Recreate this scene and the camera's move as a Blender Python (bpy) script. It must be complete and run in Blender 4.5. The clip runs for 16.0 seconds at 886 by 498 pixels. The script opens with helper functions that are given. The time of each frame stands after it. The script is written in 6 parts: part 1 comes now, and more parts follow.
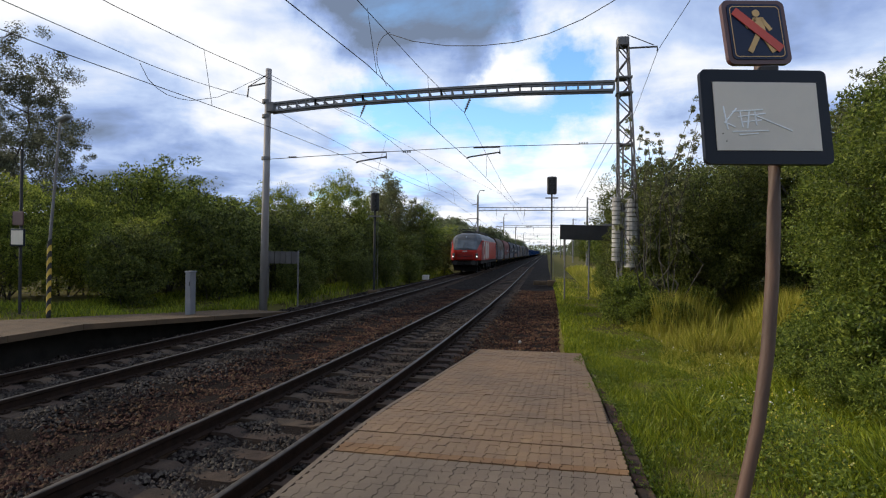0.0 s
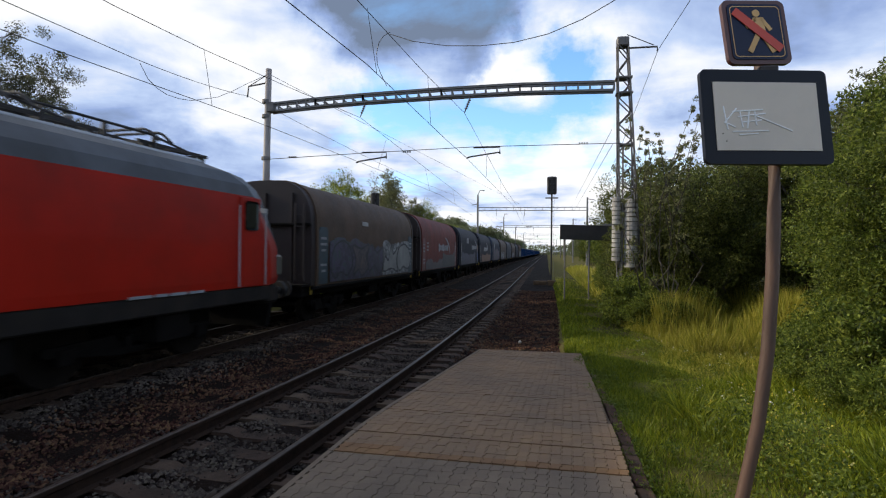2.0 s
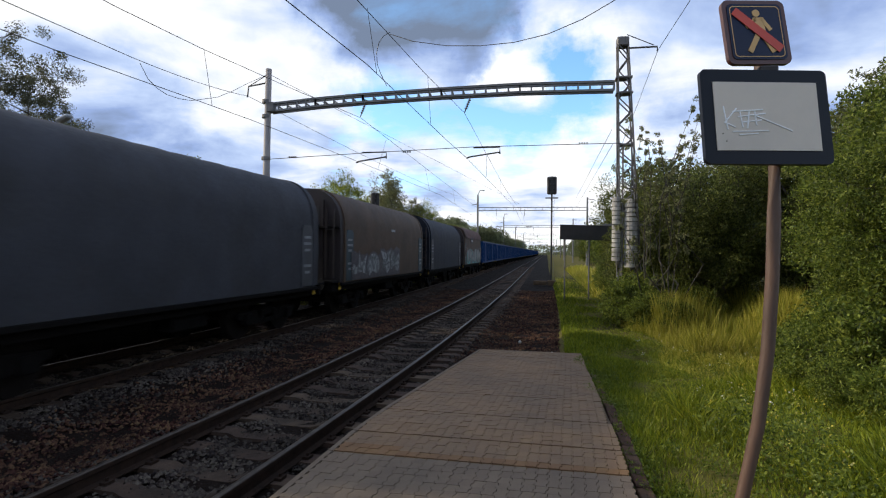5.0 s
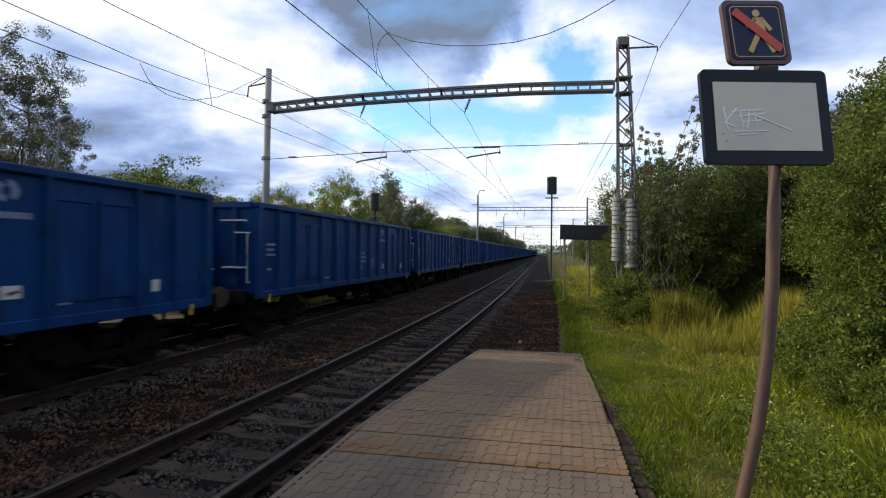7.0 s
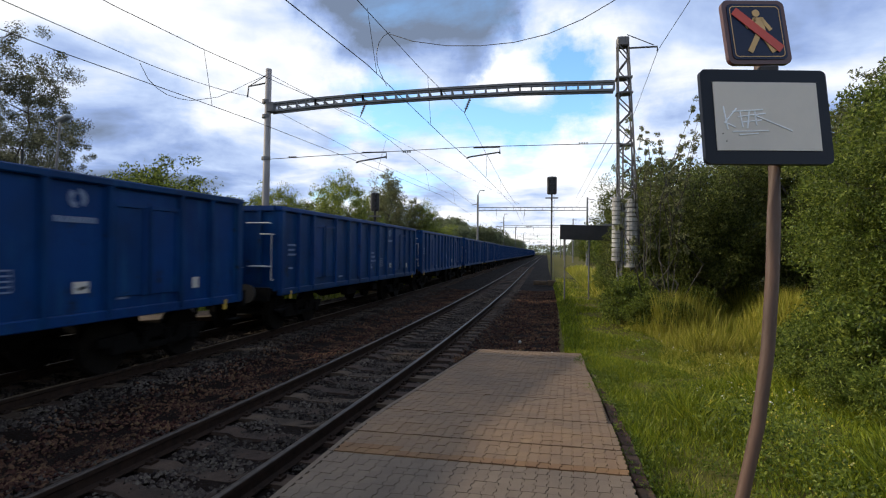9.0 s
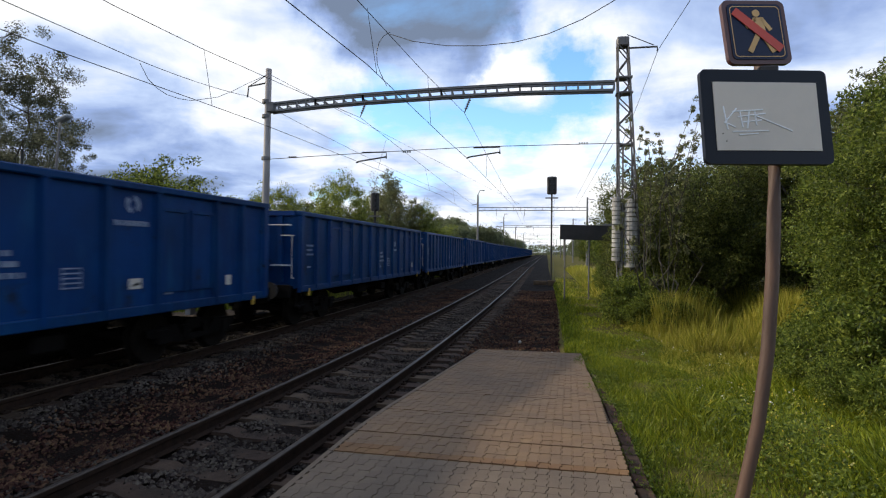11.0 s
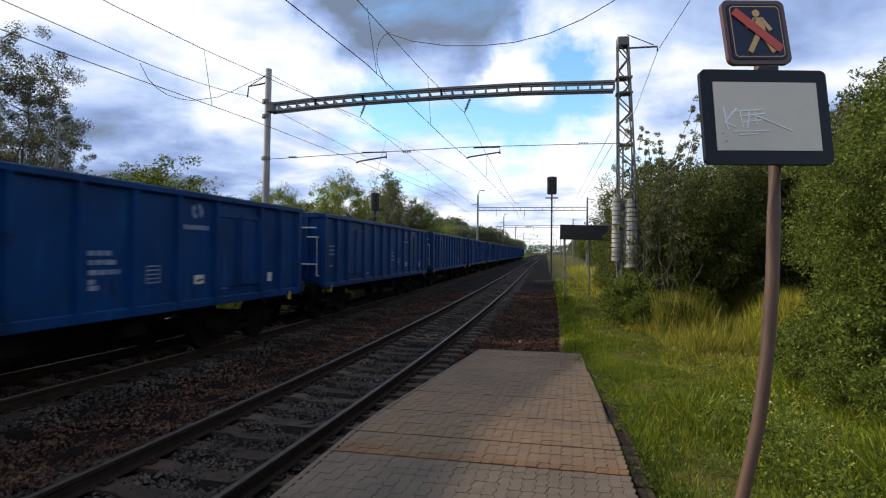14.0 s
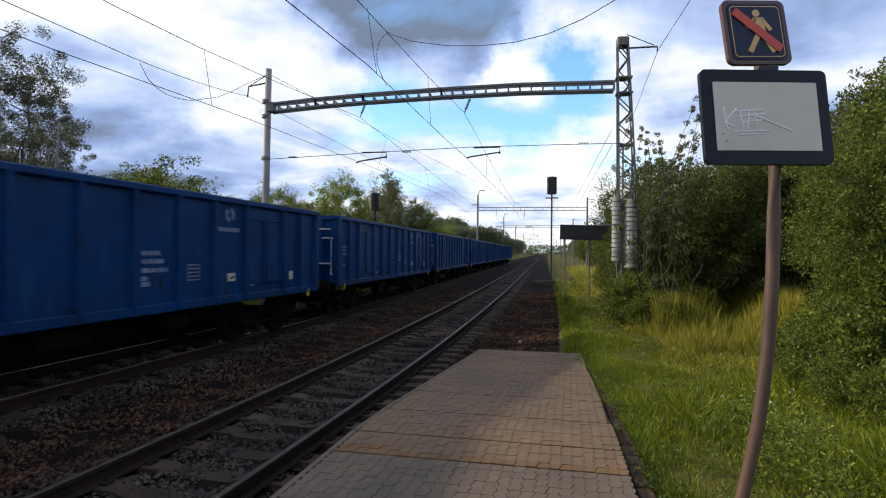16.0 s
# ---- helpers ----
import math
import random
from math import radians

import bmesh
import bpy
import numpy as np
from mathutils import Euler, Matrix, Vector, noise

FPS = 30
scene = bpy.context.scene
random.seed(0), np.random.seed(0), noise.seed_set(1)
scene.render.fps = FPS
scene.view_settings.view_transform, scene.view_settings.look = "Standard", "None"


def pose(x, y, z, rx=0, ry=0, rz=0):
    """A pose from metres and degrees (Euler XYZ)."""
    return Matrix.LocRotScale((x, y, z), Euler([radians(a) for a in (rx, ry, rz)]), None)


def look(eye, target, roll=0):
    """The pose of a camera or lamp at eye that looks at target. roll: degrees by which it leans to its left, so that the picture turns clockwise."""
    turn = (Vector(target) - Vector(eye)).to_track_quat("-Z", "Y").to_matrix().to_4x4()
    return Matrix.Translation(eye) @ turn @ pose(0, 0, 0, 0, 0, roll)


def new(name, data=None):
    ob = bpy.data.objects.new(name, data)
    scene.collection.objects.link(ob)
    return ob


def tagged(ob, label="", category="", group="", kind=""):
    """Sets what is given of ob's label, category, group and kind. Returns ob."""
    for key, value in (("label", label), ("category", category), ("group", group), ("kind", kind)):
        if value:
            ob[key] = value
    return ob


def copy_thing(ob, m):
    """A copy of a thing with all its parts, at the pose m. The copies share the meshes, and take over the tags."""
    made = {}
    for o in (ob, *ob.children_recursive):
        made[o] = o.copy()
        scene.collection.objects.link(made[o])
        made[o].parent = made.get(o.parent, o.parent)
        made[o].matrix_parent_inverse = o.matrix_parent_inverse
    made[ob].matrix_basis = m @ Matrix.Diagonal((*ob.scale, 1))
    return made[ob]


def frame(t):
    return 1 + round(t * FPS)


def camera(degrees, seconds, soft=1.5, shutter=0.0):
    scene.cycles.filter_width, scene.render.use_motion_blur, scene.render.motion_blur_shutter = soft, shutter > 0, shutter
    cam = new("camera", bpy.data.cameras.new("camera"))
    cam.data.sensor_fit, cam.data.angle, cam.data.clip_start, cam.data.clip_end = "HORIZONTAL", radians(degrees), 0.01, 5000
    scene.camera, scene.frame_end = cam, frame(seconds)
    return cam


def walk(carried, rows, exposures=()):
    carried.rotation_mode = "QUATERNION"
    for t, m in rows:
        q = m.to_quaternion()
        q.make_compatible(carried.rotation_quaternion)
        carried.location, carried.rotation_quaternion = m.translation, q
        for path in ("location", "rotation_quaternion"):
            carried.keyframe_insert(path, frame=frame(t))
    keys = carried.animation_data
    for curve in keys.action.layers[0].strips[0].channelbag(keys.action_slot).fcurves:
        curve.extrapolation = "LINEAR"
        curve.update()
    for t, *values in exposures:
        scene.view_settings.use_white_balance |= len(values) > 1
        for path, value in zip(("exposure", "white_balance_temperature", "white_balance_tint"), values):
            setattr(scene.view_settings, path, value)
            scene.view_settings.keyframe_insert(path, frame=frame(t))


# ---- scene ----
# x runs across the tracks, y along them, z = 0 at the top of the rails.
cam = camera(78.77, 16.0, 1.15, 0.12)
EYE = (0.0, 0.0, 2.092)
AIM = (-18.921, 98.192, 2.55)
walk(cam, [(0.0, look(EYE, AIM, 0.63)), (16.0, look(EYE, AIM, 0.63))], [(0.0, -0.08), (2.0, -0.08), (5.0, 0.0), (16.0, 0.0)])

# ---- light ----
SUN_ELEV, SUN_AZIM = 23.5, -1.5        # degrees; azimuth from -x towards +y


def make_world():
    world = bpy.data.worlds.new("sky")
    scene.world = world
    world.use_nodes = True
    nt = world.node_tree
    nt.nodes.clear()
    N, L = nt.nodes.new, nt.links.new
    out, bg = N("ShaderNodeOutputWorld"), N("ShaderNodeBackground")
    sky = N("ShaderNodeTexSky")
    sky.sky_type, sky.sun_disc = "NISHITA", False
    sky.sun_elevation, sky.sun_rotation = radians(SUN_ELEV), radians(-90 + SUN_AZIM)
    sky.air_density, sky.dust_density, sky.ozone_density = 1.0, 0.6, 2.2
    co = N("ShaderNodeTexCoord")
    sep = N("ShaderNodeSeparateXYZ")
    L(co.outputs["Generated"], sep.inputs[0])

    def math_node(op, a, b=None):
        n = N("ShaderNodeMath")
        n.operation = op
        for i, v in enumerate((a, b)):
            if v is None:
                continue
            if isinstance(v, (int, float)):
                n.inputs[i].default_value = v
            else:
                L(v, n.inputs[i])
        return n.outputs[0]
    # clouds lie on a flat layer: divide the direction by its height
    up = math_node("ADD", math_node("MAXIMUM", sep.outputs[2], 0.0), 0.16)
    comb = N("ShaderNodeCombineXYZ")
    L(math_node("DIVIDE", sep.outputs[0], up), comb.inputs[0])
    L(math_node("DIVIDE", sep.outputs[1], up), comb.inputs[1])
    comb.inputs[2].default_value = 3.1

    def noise_node(scale, detail, rough, shift):
        m = N("ShaderNodeMapping")
        m.inputs["Location"].default_value = shift
        L(comb.outputs[0], m.inputs[0])
        n = N("ShaderNodeTexNoise")
        n.inputs["Scale"].default_value, n.inputs["Detail"].default_value, n.inputs["Roughness"].default_value = scale, detail, rough
        n.inputs["Distortion"].default_value = 0.25
        L(m.outputs[0], n.inputs["Vector"])
        return n.outputs["Fac"]

    def ramp(v, stops):
        r = N("ShaderNodeValToRGB")
        r.color_ramp.elements[0].position, r.color_ramp.elements[1].position = stops[0][0], stops[-1][0]
        r.color_ramp.elements[0].color, r.color_ramp.elements[1].color = (*stops[0][1], 1), (*stops[-1][1], 1)
        for p, c in stops[1:-1]:
            r.color_ramp.elements.new(p).color = (*c, 1)
        L(v, r.inputs[0])
        return r.outputs[0]
    cover = noise_node(1.0, 10, 0.60, (0.9, 0.35, 0))
    body = noise_node(1.7, 8, 0.52, (4.2, 1.7, 0))
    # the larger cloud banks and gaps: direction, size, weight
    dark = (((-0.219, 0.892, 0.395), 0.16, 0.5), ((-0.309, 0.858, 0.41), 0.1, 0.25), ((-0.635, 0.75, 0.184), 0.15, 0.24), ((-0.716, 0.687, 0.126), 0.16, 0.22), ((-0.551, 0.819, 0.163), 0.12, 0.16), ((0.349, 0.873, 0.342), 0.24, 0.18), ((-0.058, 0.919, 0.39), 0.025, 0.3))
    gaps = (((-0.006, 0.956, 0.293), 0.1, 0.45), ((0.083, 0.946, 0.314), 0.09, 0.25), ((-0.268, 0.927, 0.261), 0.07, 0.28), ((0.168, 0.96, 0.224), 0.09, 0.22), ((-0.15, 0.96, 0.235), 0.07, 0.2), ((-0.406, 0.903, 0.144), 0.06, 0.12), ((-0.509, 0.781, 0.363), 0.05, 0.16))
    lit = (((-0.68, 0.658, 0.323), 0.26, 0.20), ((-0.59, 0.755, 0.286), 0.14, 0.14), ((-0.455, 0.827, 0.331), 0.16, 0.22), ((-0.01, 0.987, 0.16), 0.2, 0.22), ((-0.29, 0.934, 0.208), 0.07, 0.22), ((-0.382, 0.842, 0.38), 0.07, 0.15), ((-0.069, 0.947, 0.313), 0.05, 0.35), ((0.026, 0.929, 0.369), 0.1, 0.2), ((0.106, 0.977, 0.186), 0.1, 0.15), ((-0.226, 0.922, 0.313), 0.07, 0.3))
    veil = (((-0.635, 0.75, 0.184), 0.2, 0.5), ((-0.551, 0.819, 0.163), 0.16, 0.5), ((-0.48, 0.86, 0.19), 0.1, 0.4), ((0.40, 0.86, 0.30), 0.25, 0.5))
    warp = N("ShaderNodeTexNoise")
    warp.inputs["Scale"].default_value, warp.inputs["Detail"].default_value, warp.inputs["Roughness"].default_value = 5.0, 7, 0.6
    L(co.outputs["Generated"], warp.inputs["Vector"])
    shift = N("ShaderNodeVectorMath")
    shift.operation = "MULTIPLY_ADD"
    L(warp.outputs["Color"], shift.inputs[0])
    shift.inputs[1].default_value = (0.30, 0.30, 0.22)
    L(co.outputs["Generated"], shift.inputs[2])

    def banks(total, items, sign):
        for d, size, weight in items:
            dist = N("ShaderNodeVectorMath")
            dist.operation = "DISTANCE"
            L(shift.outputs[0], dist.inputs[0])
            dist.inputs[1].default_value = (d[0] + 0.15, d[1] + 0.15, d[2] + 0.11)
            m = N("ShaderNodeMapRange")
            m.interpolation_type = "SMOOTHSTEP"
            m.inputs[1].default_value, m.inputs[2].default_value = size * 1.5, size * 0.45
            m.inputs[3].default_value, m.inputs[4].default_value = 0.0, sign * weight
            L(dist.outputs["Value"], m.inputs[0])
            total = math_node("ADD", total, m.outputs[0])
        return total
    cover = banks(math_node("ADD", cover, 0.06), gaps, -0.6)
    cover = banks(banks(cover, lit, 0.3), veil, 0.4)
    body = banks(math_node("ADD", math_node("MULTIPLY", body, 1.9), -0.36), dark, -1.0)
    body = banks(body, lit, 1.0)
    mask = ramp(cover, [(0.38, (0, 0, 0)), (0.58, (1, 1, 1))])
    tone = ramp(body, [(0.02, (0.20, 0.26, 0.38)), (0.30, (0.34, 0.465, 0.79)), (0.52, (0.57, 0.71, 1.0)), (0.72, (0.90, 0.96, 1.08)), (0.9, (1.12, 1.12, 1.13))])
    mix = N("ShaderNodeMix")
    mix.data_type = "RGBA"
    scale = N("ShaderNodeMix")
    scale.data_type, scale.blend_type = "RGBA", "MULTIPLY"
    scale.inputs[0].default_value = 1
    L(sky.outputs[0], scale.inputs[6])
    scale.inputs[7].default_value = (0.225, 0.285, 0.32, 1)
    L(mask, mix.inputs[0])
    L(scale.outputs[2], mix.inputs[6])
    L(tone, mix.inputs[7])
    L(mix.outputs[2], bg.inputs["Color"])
    bg.inputs["Strength"].default_value = 1.0
    L(bg.outputs[0], out.inputs[0])


make_world()
sun = new("sun", bpy.data.lights.new("sun", "SUN"))
sun.data.energy, sun.data.angle, sun.data.color = 3.9, radians(1.2), (1.0, 0.89, 0.70)
sd = Vector((-math.cos(radians(SUN_ELEV)) * math.cos(radians(SUN_AZIM)), math.cos(radians(SUN_ELEV)) * math.sin(radians(SUN_AZIM)), math.sin(radians(SUN_ELEV))))
sun.matrix_world = look(sd * 50, (0, 0, 0))


# ---- materials ----
def mat(name, c1, c2=None, rough=0.7, metal=0.0, scale=3.0, bump=0.2, fine=60.0, dirt=0.25, dirt_scale=0.7, vary=0.0, island=False,
        dirt_col=(0.03, 0.026, 0.02), spec=0.5, stretch=(1, 1, 1), world=False, glow=0.0, streak=None):
    m = bpy.data.materials.new(name)
    m.use_nodes = True
    nt = m.node_tree
    N, L = nt.nodes.new, nt.links.new
    p = nt.nodes["Principled BSDF"]
    c2 = c2 or tuple(v * 0.8 for v in c1)
    co = N("ShaderNodeTexCoord")
    geo = N("ShaderNodeNewGeometry")
    src = geo.outputs["Position"] if world else co.outputs["Object"]
    mp = N("ShaderNodeMapping")
    mp.inputs["Scale"].default_value = stretch
    L(src, mp.inputs[0])

    def noise_tex(s, d, r=0.55):
        n = N("ShaderNodeTexNoise")
        n.inputs["Scale"].default_value, n.inputs["Detail"].default_value, n.inputs["Roughness"].default_value = s, d, r
        L(mp.outputs[0], n.inputs["Vector"])
        return n.outputs["Fac"]

    def mapr(v, a, b, lo=0.0, hi=1.0):
        n = N("ShaderNodeMapRange")
        n.inputs[1].default_value, n.inputs[2].default_value, n.inputs[3].default_value, n.inputs[4].default_value = a, b, lo, hi
        L(v, n.inputs[0])
        return n.outputs[0]

    def mixc(f, a, b, blend="MIX"):
        n = N("ShaderNodeMix")
        n.data_type, n.blend_type = "RGBA", blend
        for i, v in ((0, f), (6, a), (7, b)):
            if isinstance(v, tuple):
                n.inputs[i].default_value = (*v, 1)
            elif isinstance(v, float):
                n.inputs[i].default_value = v
            else:
                L(v, n.inputs[i])
        return n.outputs[2]
    col = mixc(mapr(noise_tex(scale, 5), 0.3, 0.7), c1, c2)
    if vary:
        r = geo.outputs["Random Per Island"] if island else N("ShaderNodeObjectInfo").outputs["Random"]
        hsv = N("ShaderNodeHueSaturation")
        L(mapr(r, 0, 1, 1 - vary, 1 + vary), hsv.inputs["Value"])
        L(mapr(r, 0, 1, 0.5 - vary * 0.035, 0.5 + vary * 0.035), hsv.inputs["Hue"])
        L(col, hsv.inputs["Color"])
        col = hsv.outputs[0]
    if dirt:
        col = mixc(mapr(noise_tex(dirt_scale, 7, 0.65), 0.45, 0.75, 0.0, dirt), col, dirt_col)
    if streak:
        # paler scuffs and run-down streaks, and rusty dark blotches along the foot
        ms = N("ShaderNodeMapping")
        ms.inputs["Scale"].default_value = (7, 7, 0.9)
        L(src, ms.inputs[0])
        ns = N("ShaderNodeTexNoise")
        ns.inputs["Scale"].default_value, ns.inputs["Detail"].default_value, ns.inputs["Roughness"].default_value = 1.0, 6, 0.65
        L(ms.outputs[0], ns.inputs["Vector"])
        col = mixc(mapr(ns.outputs["Fac"], 0.54, 0.74, 0.0, 0.55), col, streak)
        col = mixc(mapr(noise_tex(2.6, 8, 0.7), 0.60, 0.68, 0.0, 0.7), col, (0.010, 0.011, 0.014))
    L(col, p.inputs["Base Color"])
    f = noise_tex(fine, 4)
    L(mapr(f, 0.2, 0.8, max(rough - 0.12, 0.02), min(rough + 0.12, 1)), p.inputs["Roughness"])
    p.inputs["Metallic"].default_value, p.inputs["Specular IOR Level"].default_value = metal, spec
    if bump:
        b = N("ShaderNodeBump")
        b.inputs["Strength"].default_value, b.inputs["Distance"].default_value = bump, 0.02
        L(f, b.inputs["Height"])
        L(b.outputs[0], p.inputs["Normal"])
    if glow:
        p.inputs["Emission Color"].default_value, p.inputs["Emission Strength"].default_value = (1.0, 0.95, 0.85, 1), glow
    return m


def leaf_mat(name, dark, mid, light, trans=0.35):
    m = bpy.data.materials.new(name)
    m.use_nodes = True
    nt = m.node_tree
    N, L = nt.nodes.new, nt.links.new
    nt.nodes.clear()
    out = N("ShaderNodeOutputMaterial")
    r = N("ShaderNodeValToRGB")
    e = r.color_ramp.elements
    e[0].color, e[1].color = (*dark, 1), (*light, 1)
    e.new(0.55).color = (*mid, 1)
    geo = N("ShaderNodeNewGeometry")
    L(geo.outputs["Random Per Island"], r.inputs[0])
    n = N("ShaderNodeTexNoise")
    n.inputs["Scale"].default_value, n.inputs["Detail"].default_value = 0.5, 3
    L(geo.outputs["Position"], n.inputs["Vector"])
    hsv = N("ShaderNodeHueSaturation")
    mr = N("ShaderNodeMapRange")
    mr.inputs[1].default_value, mr.inputs[2].default_value, mr.inputs[3].default_value, mr.inputs[4].default_value = 0.3, 0.7, 0.75, 1.3
    L(n.outputs["Fac"], mr.inputs[0])
    L(mr.outputs[0], hsv.inputs["Value"])
    L(r.outputs[0], hsv.inputs["Color"])
    p, t, mx = N("ShaderNodeBsdfPrincipled"), N("ShaderNodeBsdfTranslucent"), N("ShaderNodeMixShader")
    p.inputs["Roughness"].default_value, p.inputs["Specular IOR Level"].default_value = 0.5, 0.22
    L(hsv.outputs[0], p.inputs["Base Color"])
    L(hsv.outputs[0], t.inputs["Color"])
    mx.inputs[0].default_value = trans
    L(p.outputs[0], mx.inputs[1])
    L(t.outputs[0], mx.inputs[2])
    L(mx.outputs[0], out.inputs[0])
    return m


M = {}
M["rail_side"] = mat("rusty_rail", (0.036, 0.021, 0.014), (0.02, 0.013, 0.0095), 0.9, 0.0, 8, 0.3, spec=0.08)
M["rail_top"] = mat("polished_rail", (0.115, 0.094, 0.078), (0.065, 0.053, 0.043), 0.55, 1.0, 5, 0.05, dirt=0.3)
M["sleeper"] = mat("weathered_concrete_sleeper", (0.078, 0.052, 0.036), (0.042, 0.029, 0.021), 0.9, 0, 4, 0.5, 50, 0.5, 2.0, 0.25, spec=0.1)
# near-black brown: the crevice shade between loose stones is put into the colour
M["ballast"] = mat("crevice_dark_ballast", (0.014, 0.0085, 0.006), (0.007, 0.0045, 0.0035), 0.95, 0, 14, 1.0, 26, 0.35, 0.5, world=True, spec=0.05)
M["stone"] = mat("ballast_stone", (0.075, 0.058, 0.047), (0.016, 0.012, 0.010), 0.9, 0, 0.9, 0.4, 60, 0.3, 0.6, 0.8, True, spec=0.12)
M["red_stone"] = mat("rusty_brown_ballast_stone", (0.098, 0.046, 0.028), (0.022, 0.0115, 0.0085), 0.92, 0, 0.9, 0.4, 60, 0.3, 0.6, 0.8, True, spec=0.1)
M["soil"] = mat("grassy_soil", (0.115, 0.105, 0.022), (0.075, 0.060, 0.020), 0.95, 0, 1.2, 0.8, 30, 0.4, 0.35, world=True, spec=0.05)
M["paver"] = mat("concrete_paver", (0.205, 0.108, 0.047), (0.150, 0.084, 0.042), 0.88, 0, 1.6, 0.35, 90, 0.4, 0.9, 0.07, world=True, spec=0.2)
M["paver_grey"] = mat("greyish_concrete_paver", (0.165, 0.118, 0.080), (0.128, 0.094, 0.066), 0.88, 0, 1.6, 0.35, 90, 0.35, 0.9, 0.07, world=True, spec=0.2)
M["joint"] = mat("dark_joint_sand", (0.12, 0.082, 0.054), (0.075, 0.055, 0.038), 0.95, 0, 10, 0.5, spec=0.1)
M["kerb"] = mat("old_concrete", (0.125, 0.080, 0.046), (0.085, 0.058, 0.036), 0.9, 0, 3, 0.4, 60, 0.45, 1.0, spec=0.15)
# the shade below the platform edge is put into this wall colour
M["dark_wall"] = mat("grimy_shade_dark_concrete", (0.030, 0.026, 0.022), (0.016, 0.014, 0.012), 0.95, 0, 3, 0.5, 40, 0.5, 1.0, spec=0.05)
M["edge_brick"] = mat("reddish_edge_brick", (0.085, 0.046, 0.028), (0.05, 0.03, 0.02), 0.92, 0, 9, 0.4, 60, 0.5, 2.0, 0.3, spec=0.1)
M["galv"] = mat("grey_painted_steel", (0.165, 0.155, 0.15), (0.11, 0.10, 0.095), 0.6, 0.3, 5, 0.15, dirt=0.35, dirt_scale=1.5, dirt_col=(0.09, 0.045, 0.02))
M["truss"] = mat("weathered_truss_steel", (0.17, 0.165, 0.165), (0.12, 0.115, 0.112), 0.65, 0.1, 5, 0.15, dirt=0.35, dirt_scale=1.5, dirt_col=(0.07, 0.042, 0.026))
M["mast"] = mat("grey_steel_mast", (0.30, 0.27, 0.255), (0.20, 0.18, 0.17), 0.65, 0.05, 3, 0.15, dirt=0.4, dirt_scale=1.0, dirt_col=(0.12, 0.075, 0.05), stretch=(1, 1, 0.2))
M["wire"] = mat("dull_copper_wire", (0.05, 0.045, 0.042), (0.035, 0.032, 0.03), 0.6, 0.5, 5, 0)
M["insul"] = mat("brown_insulator", (0.06, 0.03, 0.02), None, 0.25, 0, 5, 0)
M["black"] = mat("black_steel", (0.022, 0.021, 0.02), (0.014, 0.013, 0.013), 0.65, 0.2, 6, 0.2, dirt=0.4, dirt_col=(0.06, 0.04, 0.03))
# running gear is near-black: shade beneath the train is part of its colour
M["frame"] = mat("shade_dark_underframe", (0.008, 0.0068, 0.006), (0.005, 0.0044, 0.004), 0.9, 0.0, 6, 0.3, dirt=0.4, dirt_col=(0.012, 0.009, 0.007), spec=0.06)
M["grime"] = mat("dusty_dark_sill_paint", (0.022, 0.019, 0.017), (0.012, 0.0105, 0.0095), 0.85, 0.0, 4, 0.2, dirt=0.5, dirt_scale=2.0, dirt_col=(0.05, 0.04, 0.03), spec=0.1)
# wheels likewise carry the under-train shade in their colour
M["wheel"] = mat("shade_dark_worn_wheel_steel", (0.014, 0.011, 0.009), (0.008, 0.0065, 0.0055), 0.85, 0.0, 8, 0.2, spec=0.06)
M["red"] = mat("red_loco_paint", (0.36, 0.015, 0.007), (0.28, 0.013, 0.006), 0.4, 0, 1.0, 0.02, 200, 0.4, 0.8, dirt_col=(0.06, 0.018, 0.012), spec=0.14)
M["roofgrey"] = mat("dark_grey_loco_paint", (0.075, 0.08, 0.088), (0.05, 0.053, 0.058), 0.5, 0, 1.0, 0.03, 120, 0.4, 1.0, spec=0.22)
M["lightgrey"] = mat("light_grey_roof", (0.30, 0.32, 0.34), (0.24, 0.255, 0.27), 0.45, 0, 2, 0.03, dirt=0.3)
M["white"] = mat("white_paint", (0.52, 0.475, 0.41), (0.45, 0.41, 0.36), 0.5, 0, 2, 0.03, dirt=0.18)
M["faded"] = mat("faded_white_stencil", (0.26, 0.29, 0.35), (0.10, 0.14, 0.23), 0.6, 0, 7, 0.03, dirt=0.5, dirt_scale=4.0, dirt_col=(0.02, 0.05, 0.14))
M["stencil"] = mat("white_stencil_paint", (0.38, 0.40, 0.43), (0.22, 0.25, 0.31), 0.6, 0, 7, 0.03, dirt=0.4, dirt_scale=5.0, dirt_col=(0.02, 0.05, 0.14))
M["worn_white"] = mat("worn_white_lettering_paint", (0.26, 0.26, 0.26), (0.14, 0.14, 0.15), 0.6, 0, 5, 0.03, dirt=0.55, dirt_scale=3.0, dirt_col=(0.02, 0.02, 0.025))
M["glass"] = mat("dark_windscreen_glass", (0.07, 0.08, 0.085), (0.03, 0.035, 0.037), 0.05, 0, 1.2, 0, dirt=0.1, spec=0.8)
M["dark_glass"] = mat("dark_side_window_glass", (0.012, 0.013, 0.012), None, 0.08, 0, 1.2, 0, dirt=0.1, spec=0.4)
M["lamp_on"] = mat("lit_headlight", (0.9, 0.88, 0.8), None, 0.2, 0, 2, 0, dirt=0, glow=2.0)
M["lamp_case"] = mat("headlight_case", (0.14, 0.14, 0.13), None, 0.2, 0.3, 2, 0, dirt=0.1)
